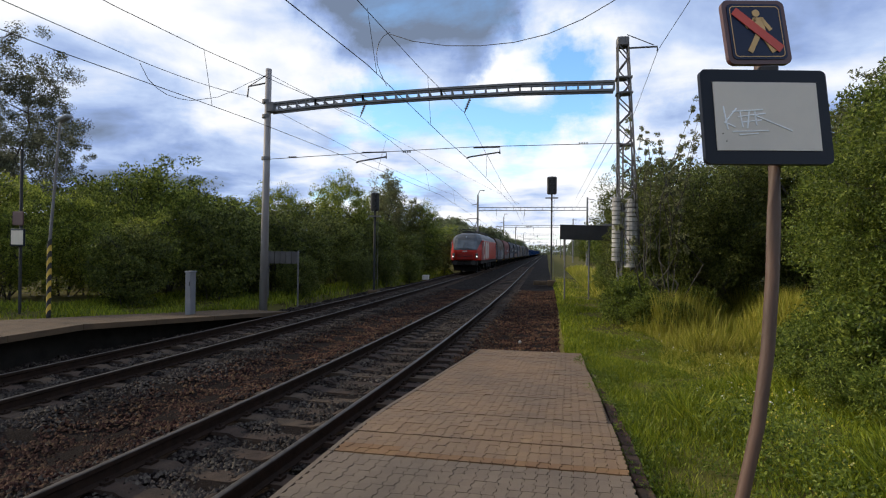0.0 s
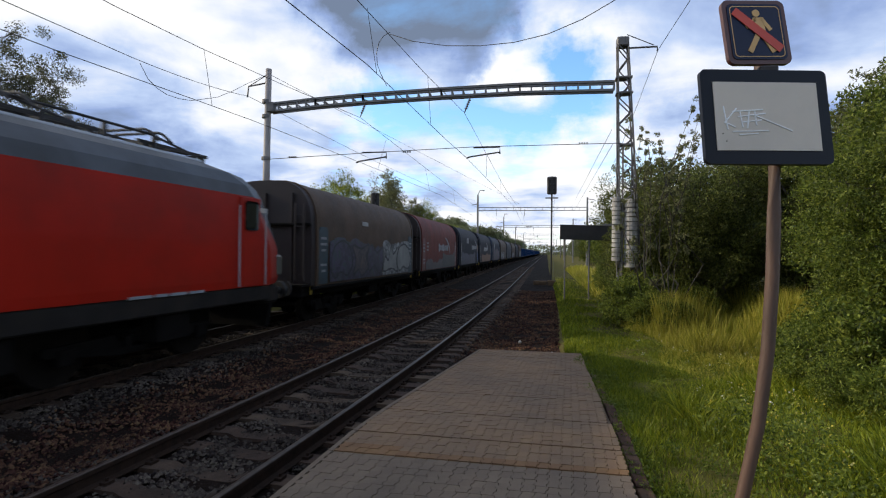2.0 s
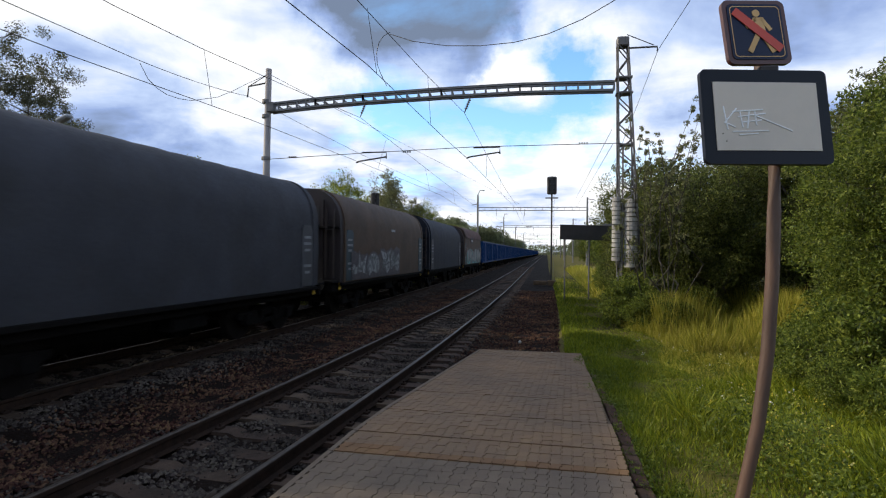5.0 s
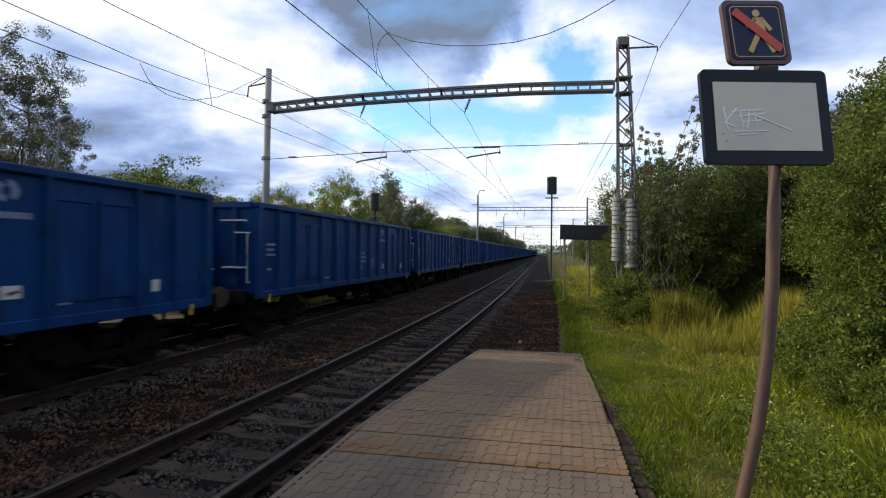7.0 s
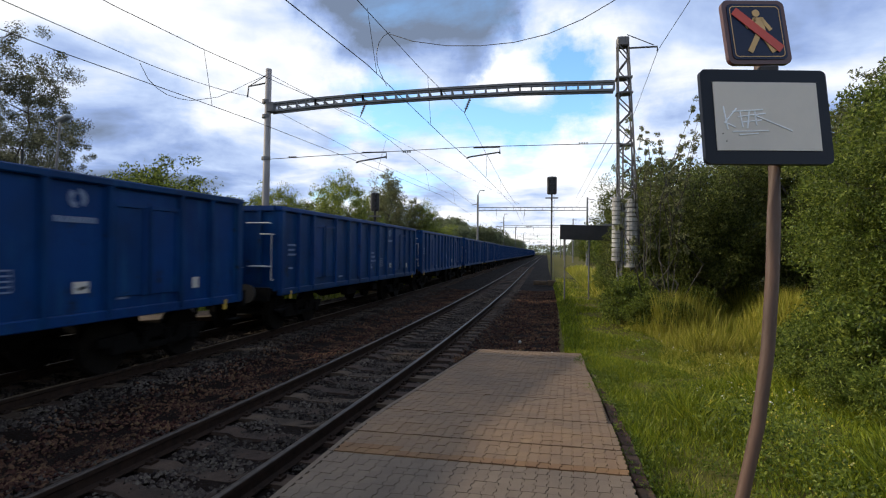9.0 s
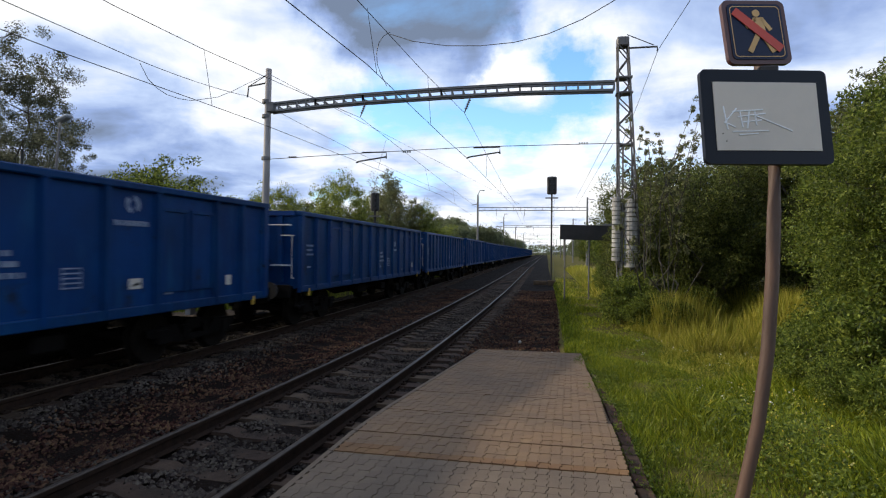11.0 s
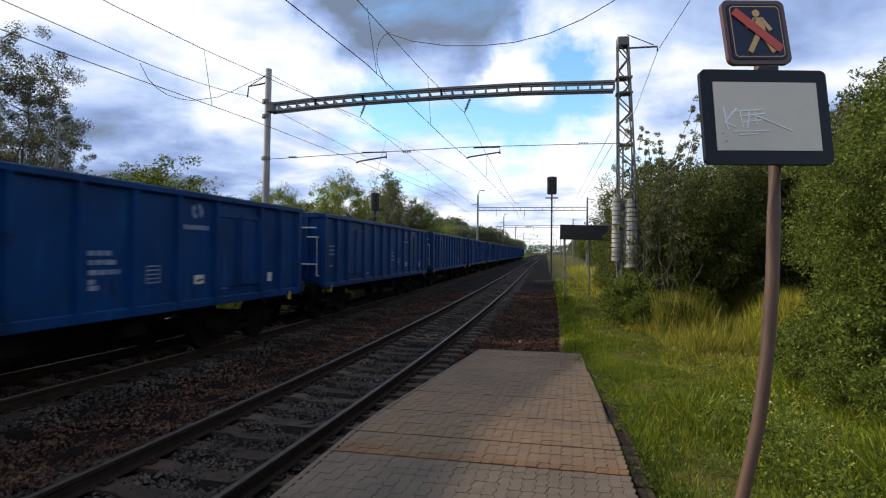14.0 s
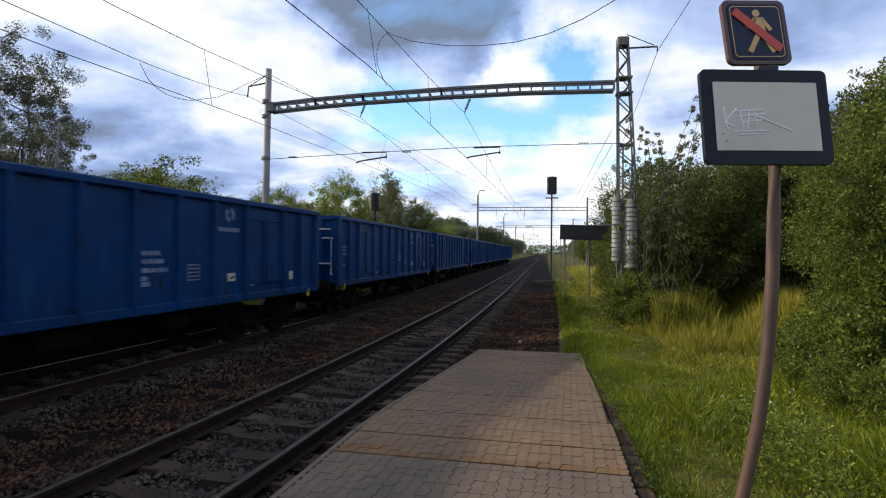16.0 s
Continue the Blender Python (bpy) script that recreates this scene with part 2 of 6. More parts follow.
M["blue"] = mat("blue_wagon_paint", (0.0010, 0.034, 0.125), (0.0008, 0.020, 0.082), 0.5, 0, 0.9, 0.08, 30, 0.5, 0.7, 0.12, dirt_col=(0.006, 0.014, 0.03), spec=0.16, streak=(0.012, 0.075, 0.16))
M["yellow"] = mat("yellow_paint", (0.55, 0.36, 0.04), (0.45, 0.28, 0.03), 0.5, 0, 4, 0.05, dirt=0.35)
HOODS = {
    "brown": mat("brown_hood_tarp", (0.092, 0.058, 0.036), (0.060, 0.038, 0.025), 0.7, 0, 1.2, 0.3, 14, 0.5, 0.7, spec=0.2),
    "red": mat("faded_red_hood_tarp", (0.14, 0.030, 0.022), (0.095, 0.024, 0.018), 0.7, 0, 1.2, 0.3, 14, 0.45, 0.7, spec=0.2),
    "slate": mat("slate_blue_hood_tarp", (0.012, 0.013, 0.021), (0.008, 0.009, 0.015), 0.7, 0, 1.2, 0.3, 14, 0.45, 0.7, spec=0.2),
    "grey": mat("grey_hood_tarp", (0.045, 0.045, 0.052), (0.032, 0.032, 0.036), 0.7, 0, 1.2, 0.3, 14, 0.45, 0.7, spec=0.2),
    "navy": mat("navy_hood_tarp", (0.007, 0.011, 0.025), (0.005, 0.008, 0.018), 0.65, 0, 1.2, 0.3, 14, 0.4, 0.7, spec=0.2),
}
M["hood_end"] = mat("dark_maroon_end_wall", (0.022, 0.011, 0.010), (0.014, 0.008, 0.007), 0.65, 0.1, 2, 0.1, dirt=0.4)
M["navy_end"] = mat("faded_blue_end_wall", (0.035, 0.06, 0.11), (0.018, 0.03, 0.06), 0.6, 0.0, 2, 0.1, dirt=0.45)
M["gr_white"] = mat("silver_white_spray_paint", (0.31, 0.30, 0.285), (0.22, 0.22, 0.215), 0.6, 0, 2.5, 0.03, dirt=0.3, dirt_scale=1.5)
M["gr_grey"] = mat("dull_silver_spray_paint", (0.21, 0.205, 0.19), (0.12, 0.12, 0.115), 0.6, 0, 1.6, 0.03, dirt=0.4, dirt_scale=1.2)
M["gr_smear"] = mat("dark_overpaint", (0.016, 0.014, 0.016), (0.010, 0.009, 0.011), 0.55, 0, 2, 0.1, dirt=0.4)
M["cover"] = mat("faded_red_brown_cover", (0.115, 0.058, 0.045), (0.07, 0.038, 0.032), 0.75, 0, 1.5, 0.2, 20, 0.4, 1.0, spec=0.15)
PANELS = {
    "brown": mat("worn_teal_panel", (0.018, 0.045, 0.055), (0.010, 0.022, 0.028), 0.6, 0, 2, 0.05, dirt=0.5),
    "red": mat("worn_red_panel", (0.12, 0.024, 0.018), (0.07, 0.017, 0.014), 0.6, 0, 2, 0.05, dirt=0.5),
    "slate": mat("worn_dark_panel", (0.022, 0.017, 0.018), (0.012, 0.010, 0.011), 0.6, 0, 2, 0.05, dirt=0.5),
    "grey": mat("worn_grey_panel", (0.05, 0.05, 0.055), (0.03, 0.03, 0.033), 0.6, 0, 2, 0.05, dirt=0.5),
    "navy": mat("worn_navy_panel", (0.022, 0.032, 0.055), (0.012, 0.017, 0.03), 0.6, 0, 2, 0.05, dirt=0.5),
}
M["gr_black"] = mat("black_spray_paint", (0.012, 0.012, 0.014), None, 0.6, 0, 2, 0.03, dirt=0)
M["gr_blue"] = mat("blue_spray_paint", (0.014, 0.045, 0.15), (0.010, 0.03, 0.10), 0.6, 0, 2, 0.03, dirt=0.2)


def spray_mat(name, colours, scale=2.2, detail=3.0, distort=1.6):
    """Dull layered spray paint: patches of several colours with soft worn borders."""
    m = mat(name, colours[0], colours[1], 0.6, 0, 2, 0.03, dirt=0.35, dirt_scale=1.5)
    nt = m.node_tree
    N, L = nt.nodes.new, nt.links.new
    co, n, r = N("ShaderNodeTexCoord"), N("ShaderNodeTexNoise"), N("ShaderNodeValToRGB")
    n.inputs["Scale"].default_value, n.inputs["Detail"].default_value, n.inputs["Distortion"].default_value = scale, detail, distort
    L(co.outputs["Object"], n.inputs["Vector"])
    k = len(colours)
    r.color_ramp.elements[0].position, r.color_ramp.elements[1].position = 0.30, 0.70
    r.color_ramp.elements[0].color, r.color_ramp.elements[1].color = (*colours[0], 1), (*colours[-1], 1)
    for i in range(1, k - 1):
        r.color_ramp.elements.new(0.30 + 0.40 * i / (k - 1)).color = (*colours[i], 1)
    L(n.outputs["Fac"], r.inputs[0])
    mixer = [q for q in nt.nodes if q.bl_idname == "ShaderNodeMix"][0]
    for l in list(mixer.inputs[6].links) + list(mixer.inputs[7].links):
        nt.links.remove(l)
    L(r.outputs[0], mixer.inputs[6])
    L(r.outputs[0], mixer.inputs[7])
    return m


M["mix_pink"] = spray_mat("pink_teal_orange_spray", [(0.016, 0.012, 0.035), (0.13, 0.018, 0.045), (0.03, 0.016, 0.04), (0.012, 0.05, 0.055), (0.11, 0.04, 0.018)], 2.4, 1.0, 0.5)
M["mix_purple"] = spray_mat("dim_purple_green_spray", [(0.022, 0.032, 0.020), (0.035, 0.028, 0.05), (0.016, 0.014, 0.02), (0.05, 0.035, 0.075), (0.02, 0.045, 0.04), (0.06, 0.03, 0.05)], 1.5)
M["mix_silver"] = spray_mat("silver_black_spray", [(0.30, 0.30, 0.29), (0.20, 0.20, 0.20), (0.03, 0.03, 0.032), (0.24, 0.24, 0.235), (0.34, 0.34, 0.33)], 1.7)
M["mix_dull"] = spray_mat("dull_worn_spray", [(0.035, 0.02, 0.022), (0.07, 0.05, 0.05), (0.025, 0.022, 0.028), (0.09, 0.06, 0.05)], 2.2)
M["mix_orange"] = spray_mat("dull_orange_spray", [(0.15, 0.062, 0.028), (0.11, 0.048, 0.025), (0.17, 0.075, 0.034), (0.075, 0.04, 0.026)], 1.4)
M["mix_teal"] = spray_mat("teal_brown_spray", [(0.04, 0.20, 0.19), (0.05, 0.24, 0.22), (0.09, 0.07, 0.05), (0.16, 0.05, 0.03)], 1.0)
M["sign_pole"] = mat("brown_rusty_pole", (0.11, 0.058, 0.036), (0.075, 0.042, 0.028), 0.6, 0.1, 6, 0.15, 60, 0.4, 3.0, stretch=(1, 1, 0.3))
M["sign_white"] = mat("grey_white_sign_face", (0.56, 0.475, 0.375), (0.52, 0.45, 0.365), 0.5, 0, 3, 0.02, dirt=0.12, dirt_scale=2.5)
M["sign_black"] = mat("glossy_black_sign_frame", (0.006, 0.008, 0.013), None, 0.4, 0, 3, 0.02, dirt=0.1, spec=0.2)
M["sign_navy"] = mat("navy_sign_face", (0.010, 0.016, 0.042), None, 0.45, 0, 3, 0.02, dirt=0.12, spec=0.25)
M["sign_red"] = mat("red_sign_bar", (0.55, 0.05, 0.02), (0.46, 0.045, 0.02), 0.45, 0, 3, 0.02, dirt=0.15)
M["sign_tan"] = mat("faded_yellow_sign_shape", (0.62, 0.36, 0.12), (0.52, 0.30, 0.10), 0.45, 0, 3, 0.02, dirt=0.15)
M["sign_rim"] = mat("maroon_sign_rim", (0.09, 0.035, 0.03), None, 0.4, 0.1, 3, 0.02, dirt=0.2)
M["scribble"] = mat("pale_scratched_lines", (0.85, 0.84, 0.82), None, 0.5, 0, 3, 0, dirt=0)
M["cabinet"] = mat("light_grey_cabinet", (0.18, 0.178, 0.18), (0.14, 0.138, 0.14), 0.6, 0, 3, 0.05, dirt=0.3)
M["fence"] = mat("weathered_fence_panel", (0.10, 0.088, 0.078), (0.07, 0.062, 0.056), 0.8, 0, 3, 0.1, dirt=0.4)
M["weight"] = mat("whitish_concrete_weight", (0.42, 0.39, 0.35), (0.28, 0.26, 0.23), 0.9, 0, 5, 0.3, 50, 0.4, 2.0, 0.12)
M["bark"] = mat("grey_brown_bark", (0.05, 0.04, 0.03), (0.03, 0.025, 0.02), 0.95, 0, 5, 0.8, 18, 0.3, 1, stretch=(1, 1, 0.3))
LEAF = {
    "dusk": leaf_mat("dull_grey_leaves", (0.032, 0.034, 0.021), (0.082, 0.086, 0.050), (0.17, 0.17, 0.10), 0.42),
    "willow": leaf_mat("willow_leaves", (0.05, 0.066, 0.012), (0.15, 0.18, 0.03), (0.36, 0.38, 0.06), 0.58),
    "dark": leaf_mat("dark_green_leaves", (0.030, 0.038, 0.010), (0.090, 0.106, 0.022), (0.21, 0.22, 0.05), 0.45),
    "fresh": leaf_mat("fresh_green_leaves", (0.036, 0.052, 0.009), (0.100, 0.132, 0.018), (0.24, 0.265, 0.042), 0.45),
    # aerial haze is mixed into the leaf colour of far trees and woods
    "hazy": leaf_mat("haze_paled_leaves", (0.06, 0.072, 0.035), (0.125, 0.14, 0.065), (0.21, 0.22, 0.105), 0.42),
    "weed": leaf_mat("low_weed_leaves", (0.055, 0.078, 0.009), (0.105, 0.138, 0.013), (0.165, 0.19, 0.022), 0.35),
    "grey": leaf_mat("grey_green_leaves", (0.058, 0.060, 0.028), (0.130, 0.132, 0.055), (0.23, 0.225, 0.10), 0.42),
    "grass": leaf_mat("lawn_grass_blades", (0.06, 0.082, 0.006), (0.155, 0.185, 0.011), (0.28, 0.285, 0.022), 0.35),
    "straw": leaf_mat("tall_straw_grass", (0.17, 0.18, 0.018), (0.31, 0.29, 0.034), (0.47, 0.40, 0.085), 0.4),
    "blossom": leaf_mat("pale_blossoms", (0.4, 0.4, 0.34), (0.5, 0.5, 0.42), (0.6, 0.6, 0.5), 0.2),
    "flower": leaf_mat("yellow_weed_flowers", (0.36, 0.28, 0.03), (0.45, 0.36, 0.04), (0.55, 0.5, 0.2), 0.2),
}


# ---- mesh helpers ----
def part(name, bm, material, parent=None, label="", smooth=False):
    me = bpy.data.meshes.new(name)
    bm.to_mesh(me)
    bm.free()
    me.materials.append(material)
    if smooth:
        me.polygons.foreach_set("use_smooth", [True] * len(me.polygons))
    ob = new(name, me)
    if parent:
        ob.parent = parent
    if label:
        ob["label"] = label
    return ob


def empty(name, m, label, category, group="", kind=""):
    ob = new(name)
    ob.matrix_basis = m
    return tagged(ob, label, category, group, kind)


def box(bm, c, s, r=None, bev=0.0):
    m = Matrix.Translation(c) @ (r or Matrix()) @ Matrix.Diagonal((*s, 1))
    v = bmesh.ops.create_cube(bm, size=1, matrix=m)["verts"]
    if bev:
        e = list({e for q in v for e in q.link_edges})
        bmesh.ops.bevel(bm, geom=e, offset=bev, segments=1, affect="EDGES")
    return bm


def boxed(c, s, r=None, bev=0.0):
    return box(bmesh.new(), c, s, r, bev)


def rod(bm, a, b, r0, r1=None, seg=8):
    a, b = Vector(a), Vector(b)
    d = b - a
    m = Matrix.Translation((a + b) / 2) @ d.to_track_quat("Z", "Y").to_matrix().to_4x4()
    bmesh.ops.create_cone(bm, cap_ends=True, segments=seg, radius1=r0, radius2=r0 if r1 is None else r1, depth=d.length, matrix=m)
    return bm


def rodded(a, b, r0, r1=None, seg=8):
    return rod(bmesh.new(), a, b, r0, r1, seg)


def tube(bm, pts, r, seg=6):
    pts = [Vector(p) for p in pts]
    rings = []
    for i, p in enumerate(pts):
        d = (pts[min(i + 1, len(pts) - 1)] - pts[max(i - 1, 0)]).normalized()
        q = d.to_track_quat("Z", "Y")
        rr = r[i] if isinstance(r, (list, tuple)) else r
        rings.append([bm.verts.new(p + q @ Vector((math.cos(k * math.tau / seg) * rr, math.sin(k * math.tau / seg) * rr, 0))) for k in range(seg)])
    for a, b in zip(rings, rings[1:]):
        for k in range(seg):
            bm.faces.new((a[k], a[(k + 1) % seg], b[(k + 1) % seg], b[k]))
    bm.faces.new(rings[0][::-1])
    bm.faces.new(rings[-1])
    return bm


def prism(bm, poly, y0, y1, axis="y"):
    """Extrudes a polygon of (a, b) pairs: axis y takes (x, z), axis x takes (y, z), axis z takes (x, y)."""
    def at(p, t):
        return {"y": (p[0], t, p[1]), "x": (t, p[0], p[1]), "z": (p[0], p[1], t)}[axis]
    a = [bm.verts.new(at(p, y0)) for p in poly]
    b = [bm.verts.new(at(p, y1)) for p in poly]
    n = len(poly)
    bm.faces.new(a)
    bm.faces.new(b[::-1])
    for i in range(n):
        bm.faces.new((a[i], b[i], b[(i + 1) % n], a[(i + 1) % n]))
    bmesh.ops.recalc_face_normals(bm, faces=bm.faces)
    return bm


def raw_mesh(name, verts, faces, material, smooth=False):
    me = bpy.data.meshes.new(name)
    me.from_pydata(verts, [], faces)
    me.materials.append(material)
    if smooth:
        me.polygons.foreach_set("use_smooth", [True] * len(me.polygons))
    me.update()
    return me


def quads_mesh(name, co, n_per, material):
    """A mesh of many loose polygons with n_per corners each; co is an array (polygons * n_per, 3)."""
    me = bpy.data.meshes.new(name)
    nv = len(co)
    me.vertices.add(nv)
    me.vertices.foreach_set("co", np.asarray(co, np.float32).ravel())
    me.loops.add(nv)
    me.loops.foreach_set("vertex_index", np.arange(nv, dtype=np.int32))
    me.polygons.add(nv // n_per)
    me.polygons.foreach_set("loop_start", np.arange(0, nv, n_per, dtype=np.int32))
    me.materials.append(material)
    me.update(calc_edges=True)
    return me


# ---- the line of the tracks ----
KNOT_Y = (-60, 0, 3, 6, 10, 15, 22, 32, 50, 80, 150, 3000)
KNOT_X = (-3.4, -0.613, -0.417, -0.221, -0.033, 0.083, 0.172, 0.215, 0.134, 0.0, 0.0, 0.0)
TRACKS = (-3.11, -7.78)
_gy = np.arange(-60, 3000, 0.5)
_gx = np.interp(_gy, KNOT_Y, KNOT_X)
_gx = np.convolve(np.pad(_gx, 8, mode="edge"), np.ones(17) / 17, "valid")


def bend(y):
    """Sideways offset of the gently curving line at y."""
    return float(np.interp(y, _gy, _gx))


def bend_np(y):
    return np.interp(y, _gy, _gx)


def smooth_step(a, b, v):
    t = np.clip((v - a) / (b - a), 0, 1)
    return t * t * (3 - 2 * t)


def ground_z(x, y):
    """Height of the earth beside and under the line."""
    right = 0.36 - 0.44 * smooth_step(4.0, 12.5, y) + 0.25 * smooth_step(3, 9, x)
    left = 0.40 - 0.45 * smooth_step(9, 17, y) + 0.3 * smooth_step(-11, -18, x)
    bx = x - bend_np(y)
    w_r, w_l = smooth_step(-0.4, 0.5, bx), smooth_step(-9.8, -10.9, bx)
    return -0.75 * (1 - w_r) * (1 - w_l) + right * w_r + left * w_l


# ---- ground and tracks ----
def grid_mesh(name, xs, ys, zf, material, follow=False, smooth=True):
    X, Y = np.meshgrid(xs, ys)
    if follow:
        X = X + bend_np(Y)
    Z = zf(X, Y)
    n, k = len(xs), len(ys)
    verts = np.stack([X, Y, Z], -1).reshape(-1, 3).tolist()
    faces = [(j * n + i, j * n + i + 1, (j + 1) * n + i + 1, (j + 1) * n + i) for j in range(k - 1) for i in range(n - 1)]
    return raw_mesh(name, verts, faces, material, smooth)


def rough_z(x, y, size=1.0, amount=0.03):
    return amount * (np.sin(x * 3.1 / size + 1.3 * np.sin(y * 2.3 / size)) + np.sin(y * 3.7 / size + 1.7 * np.sin(x * 1.9 / size))) * 0.5


def build_ground():
    xs = np.concatenate([[-1500, -500, -200, -90, -50, -34], np.arange(-26, -9, 0.8), np.arange(-9, -1, 2.0), np.arange(-0.8, 9, 0.3), [10, 12, 16, 22, 34, 60, 120, 300, 1500]])
    ys = np.concatenate([[-1200, -420, -150, -60, -20], np.arange(-8, 30, 0.5), np.arange(30, 80, 2.5), [85, 100, 130, 180, 260, 400, 700, 1200, 2500]])

    def z(x, y):
        return ground_z(x, y) + rough_z(x, y, 1.7, 0.012) * (np.abs(x) < 60)
    ob = new("ground", grid_mesh("ground", xs, ys, z, M["soil"]))
    tagged(ob, "grassy brown earth beside the railway line", "ground", kind="structure")
    # ballast bed under both tracks
    xb = np.array([-11.2, -10.3, -9.7, -9.2, -8.6, -8.0, -7.4, -6.8, -6.3, -5.8, -5.3, -4.8, -4.3, -3.8, -3.2, -2.6, -2.0, -1.5, -1.0, -0.5, 0.0, 0.4, 0.75])
    yb = np.concatenate([[-420, -200, -100, -62, -40, -25], np.arange(-10, 30, 0.35), np.arange(30, 90, 2.0), [100, 130, 180, 260, 400, 700, 1200, 2400]])

    def zb(x, y):
        bx = x - bend_np(y)
        z0 = -0.215 + 0.05 * np.exp(-((bx + 6.35) / 0.35) ** 2) - 0.09 * np.exp(-((bx + 5.3) / 0.55) ** 2) + rough_z(x, y, 0.5, 0.035)
        z0 = z0 - 0.5 * smooth_step(-9.9, -11.0, bx)
        side = -0.10 * smooth_step(-1.6, -0.6, bx) * (y > 10) + 0.10 * smooth_step(-1.4, 0.3, bx)
        return z0 + side - 0.25 * smooth_step(0.35, 0.75, bx)
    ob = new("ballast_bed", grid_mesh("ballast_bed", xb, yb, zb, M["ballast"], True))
    tagged(ob, "brown crushed stone ballast under the tracks, darkened for the shade between stones", "ballast", kind="structure")
    # loose stones on the bed, thinner with distance
    rng = np.random.default_rng(3)
    n = 120000
    y = 3.0 + 30 * rng.random(n) ** 2.0
    bx = rng.uniform(-10.4, 0.45, n)
    x = bx + bend_np(y)
    keep = ~((bx > -1.75) & (y < 11.4))
    for c in TRACKS:
        for s in (-0.752, 0.752):
            keep &= np.abs(bx - c - s) > 0.085
    x, y = x[keep], y[keep]
    n = len(x)
    size = rng.uniform(0.014, 0.033, n) * (1 + 0.018 * (y - 3))
    oct_v = np.array([(1, 0, 0), (0, 1, 0), (-1, 0, 0), (0, -1, 0), (0, 0, 0.8), (0, 0, -0.8)])
    oct_f = np.array([(0, 1, 4), (1, 2, 4), (2, 3, 4), (3, 0, 4), (1, 0, 5), (2, 1, 5), (3, 2, 5), (0, 3, 5)])
    ang = rng.uniform(0, math.tau, n)
    jit = oct_v[None] * (1 + rng.uniform(-0.4, 0.4, (n, 6, 3))) + rng.uniform(-0.2, 0.2, (n, 6, 3))
    jit *= size[:, None, None]
    rx = jit[..., 0] * np.cos(ang)[:, None] - jit[..., 1] * np.sin(ang)[:, None]
    ry = jit[..., 0] * np.sin(ang)[:, None] + jit[..., 1] * np.cos(ang)[:, None]
    zz = zb(x, y) + size * 0.3
    P = np.stack([rx + x[:, None], ry + y[:, None], jit[..., 2] + zz[:, None]], -1)
    kx = x - bend_np(y) + rng.normal(size=n) * 0.22
    rusty = ((kx > -5.95) & (kx < -4.35)) | ((kx > -1.75) & (y > 11.0))
    for pick, name, material, label in ((~rusty, "ballast_stones", M["stone"], "loose grey-brown crushed stones between the sleepers"), (rusty, "rusty_ballast_stones", M["red_stone"], "loose rust-brown crushed stones between and beside the tracks")):
        V = P[pick].reshape(-1, 3)
        F = (oct_f[None] + 6 * np.arange(len(V) // 6)[:, None, None]).reshape(-1, 3)
        tagged(new(name, raw_mesh(name, V.tolist(), F.tolist(), material)), label, "ballast", kind="stuff")


RAIL_PROFILE = ((-0.036, 0.0), (-0.036, -0.035), (-0.010, -0.055), (-0.010, -0.135), (-0.066, -0.155), (-0.066, -0.168),
                (0.066, -0.168), (0.066, -0.155), (0.010, -0.135), (0.010, -0.055), (0.036, -0.035), (0.036, 0.0), (0.028, 0.006), (-0.028, 0.006))


def sweep(profile, x0, ys):
    n, V, F = len(profile), [], []
    for y in ys:
        dx = x0 + bend(y)
        V += [(dx + a, y, b) for a, b in profile]
    for j in range(len(ys) - 1):
        F += [(j * n + i, j * n + (i + 1) % n, (j + 1) * n + (i + 1) % n, (j + 1) * n + i) for i in range(n)]
    return V, F


def build_tracks():
    ys = [-420, -200, -100, -80] + list(np.arange(-62, 90, 1.0)) + [100, 130, 170, 230, 320, 500, 900, 1600]
    sleeper_me = bpy.data.meshes.new("sleeper")
    bm = bmesh.new()
    prism(bm, [(-1.25, -0.36), (-1.25, -0.19), (-1.2, -0.165), (-0.45, -0.165), (-0.35, -0.2), (0.35, -0.2), (0.45, -0.165), (1.2, -0.165), (1.25, -0.19), (1.25, -0.36)], -0.125, 0.125)
    bm.to_mesh(sleeper_me)
    bm.free()
    sleeper_me.materials.append(M["sleeper"])
    clip_me = bpy.data.meshes.new("rail_fastening")
    bm = bmesh.new()
    for s in (-0.752, 0.752):
        for k in (-0.1, 0.1):
            box(bm, (s + k, 0, -0.15), (0.07, 0.11, 0.03))
            rod(bm, (s + k, 0, -0.16), (s + k, 0, -0.105), 0.016, seg=6)
    bm.to_mesh(clip_me)
    bm.free()
    clip_me.materials.append(M["rail_side"])
    for xc in TRACKS:
        track = empty("railway_track", pose(0, 0, 0), "rusty-sided steel rails with polished heads on concrete sleepers", "railway track", "tracks", "structure")
        for s in (-0.752, 0.752):
            V, F = sweep(RAIL_PROFILE, xc + s, ys)
            ob = new("rail", raw_mesh("rail", V, F, M["rail_side"]))
            ob.parent = track
            top = new("rail_head", raw_mesh("rail_head", *sweep(((-0.031, 0.0), (-0.031, 0.0075), (-0.02, 0.011), (0.02, 0.011), (0.031, 0.0075), (0.031, 0.0)), xc + s, ys), M["rail_top"], True))
            top.parent = ob
            top["label"] = "polished running surface"
        y, k = 1.62, 0
        while k < 150:
            ob = new("sleeper", sleeper_me)
            ob.parent = track
            slope = math.atan2(bend(y + 0.5) - bend(y - 0.5), 1.0)
            ob.matrix_basis = pose(xc + bend(y), y, random.uniform(-0.012, 0.008), 0, 0, -math.degrees(slope) + random.uniform(-0.8, 0.8))
            if y < 22:
                c = new("rail_fastening", clip_me)
                c.parent = track
                c.matrix_basis = ob.matrix_basis.copy()
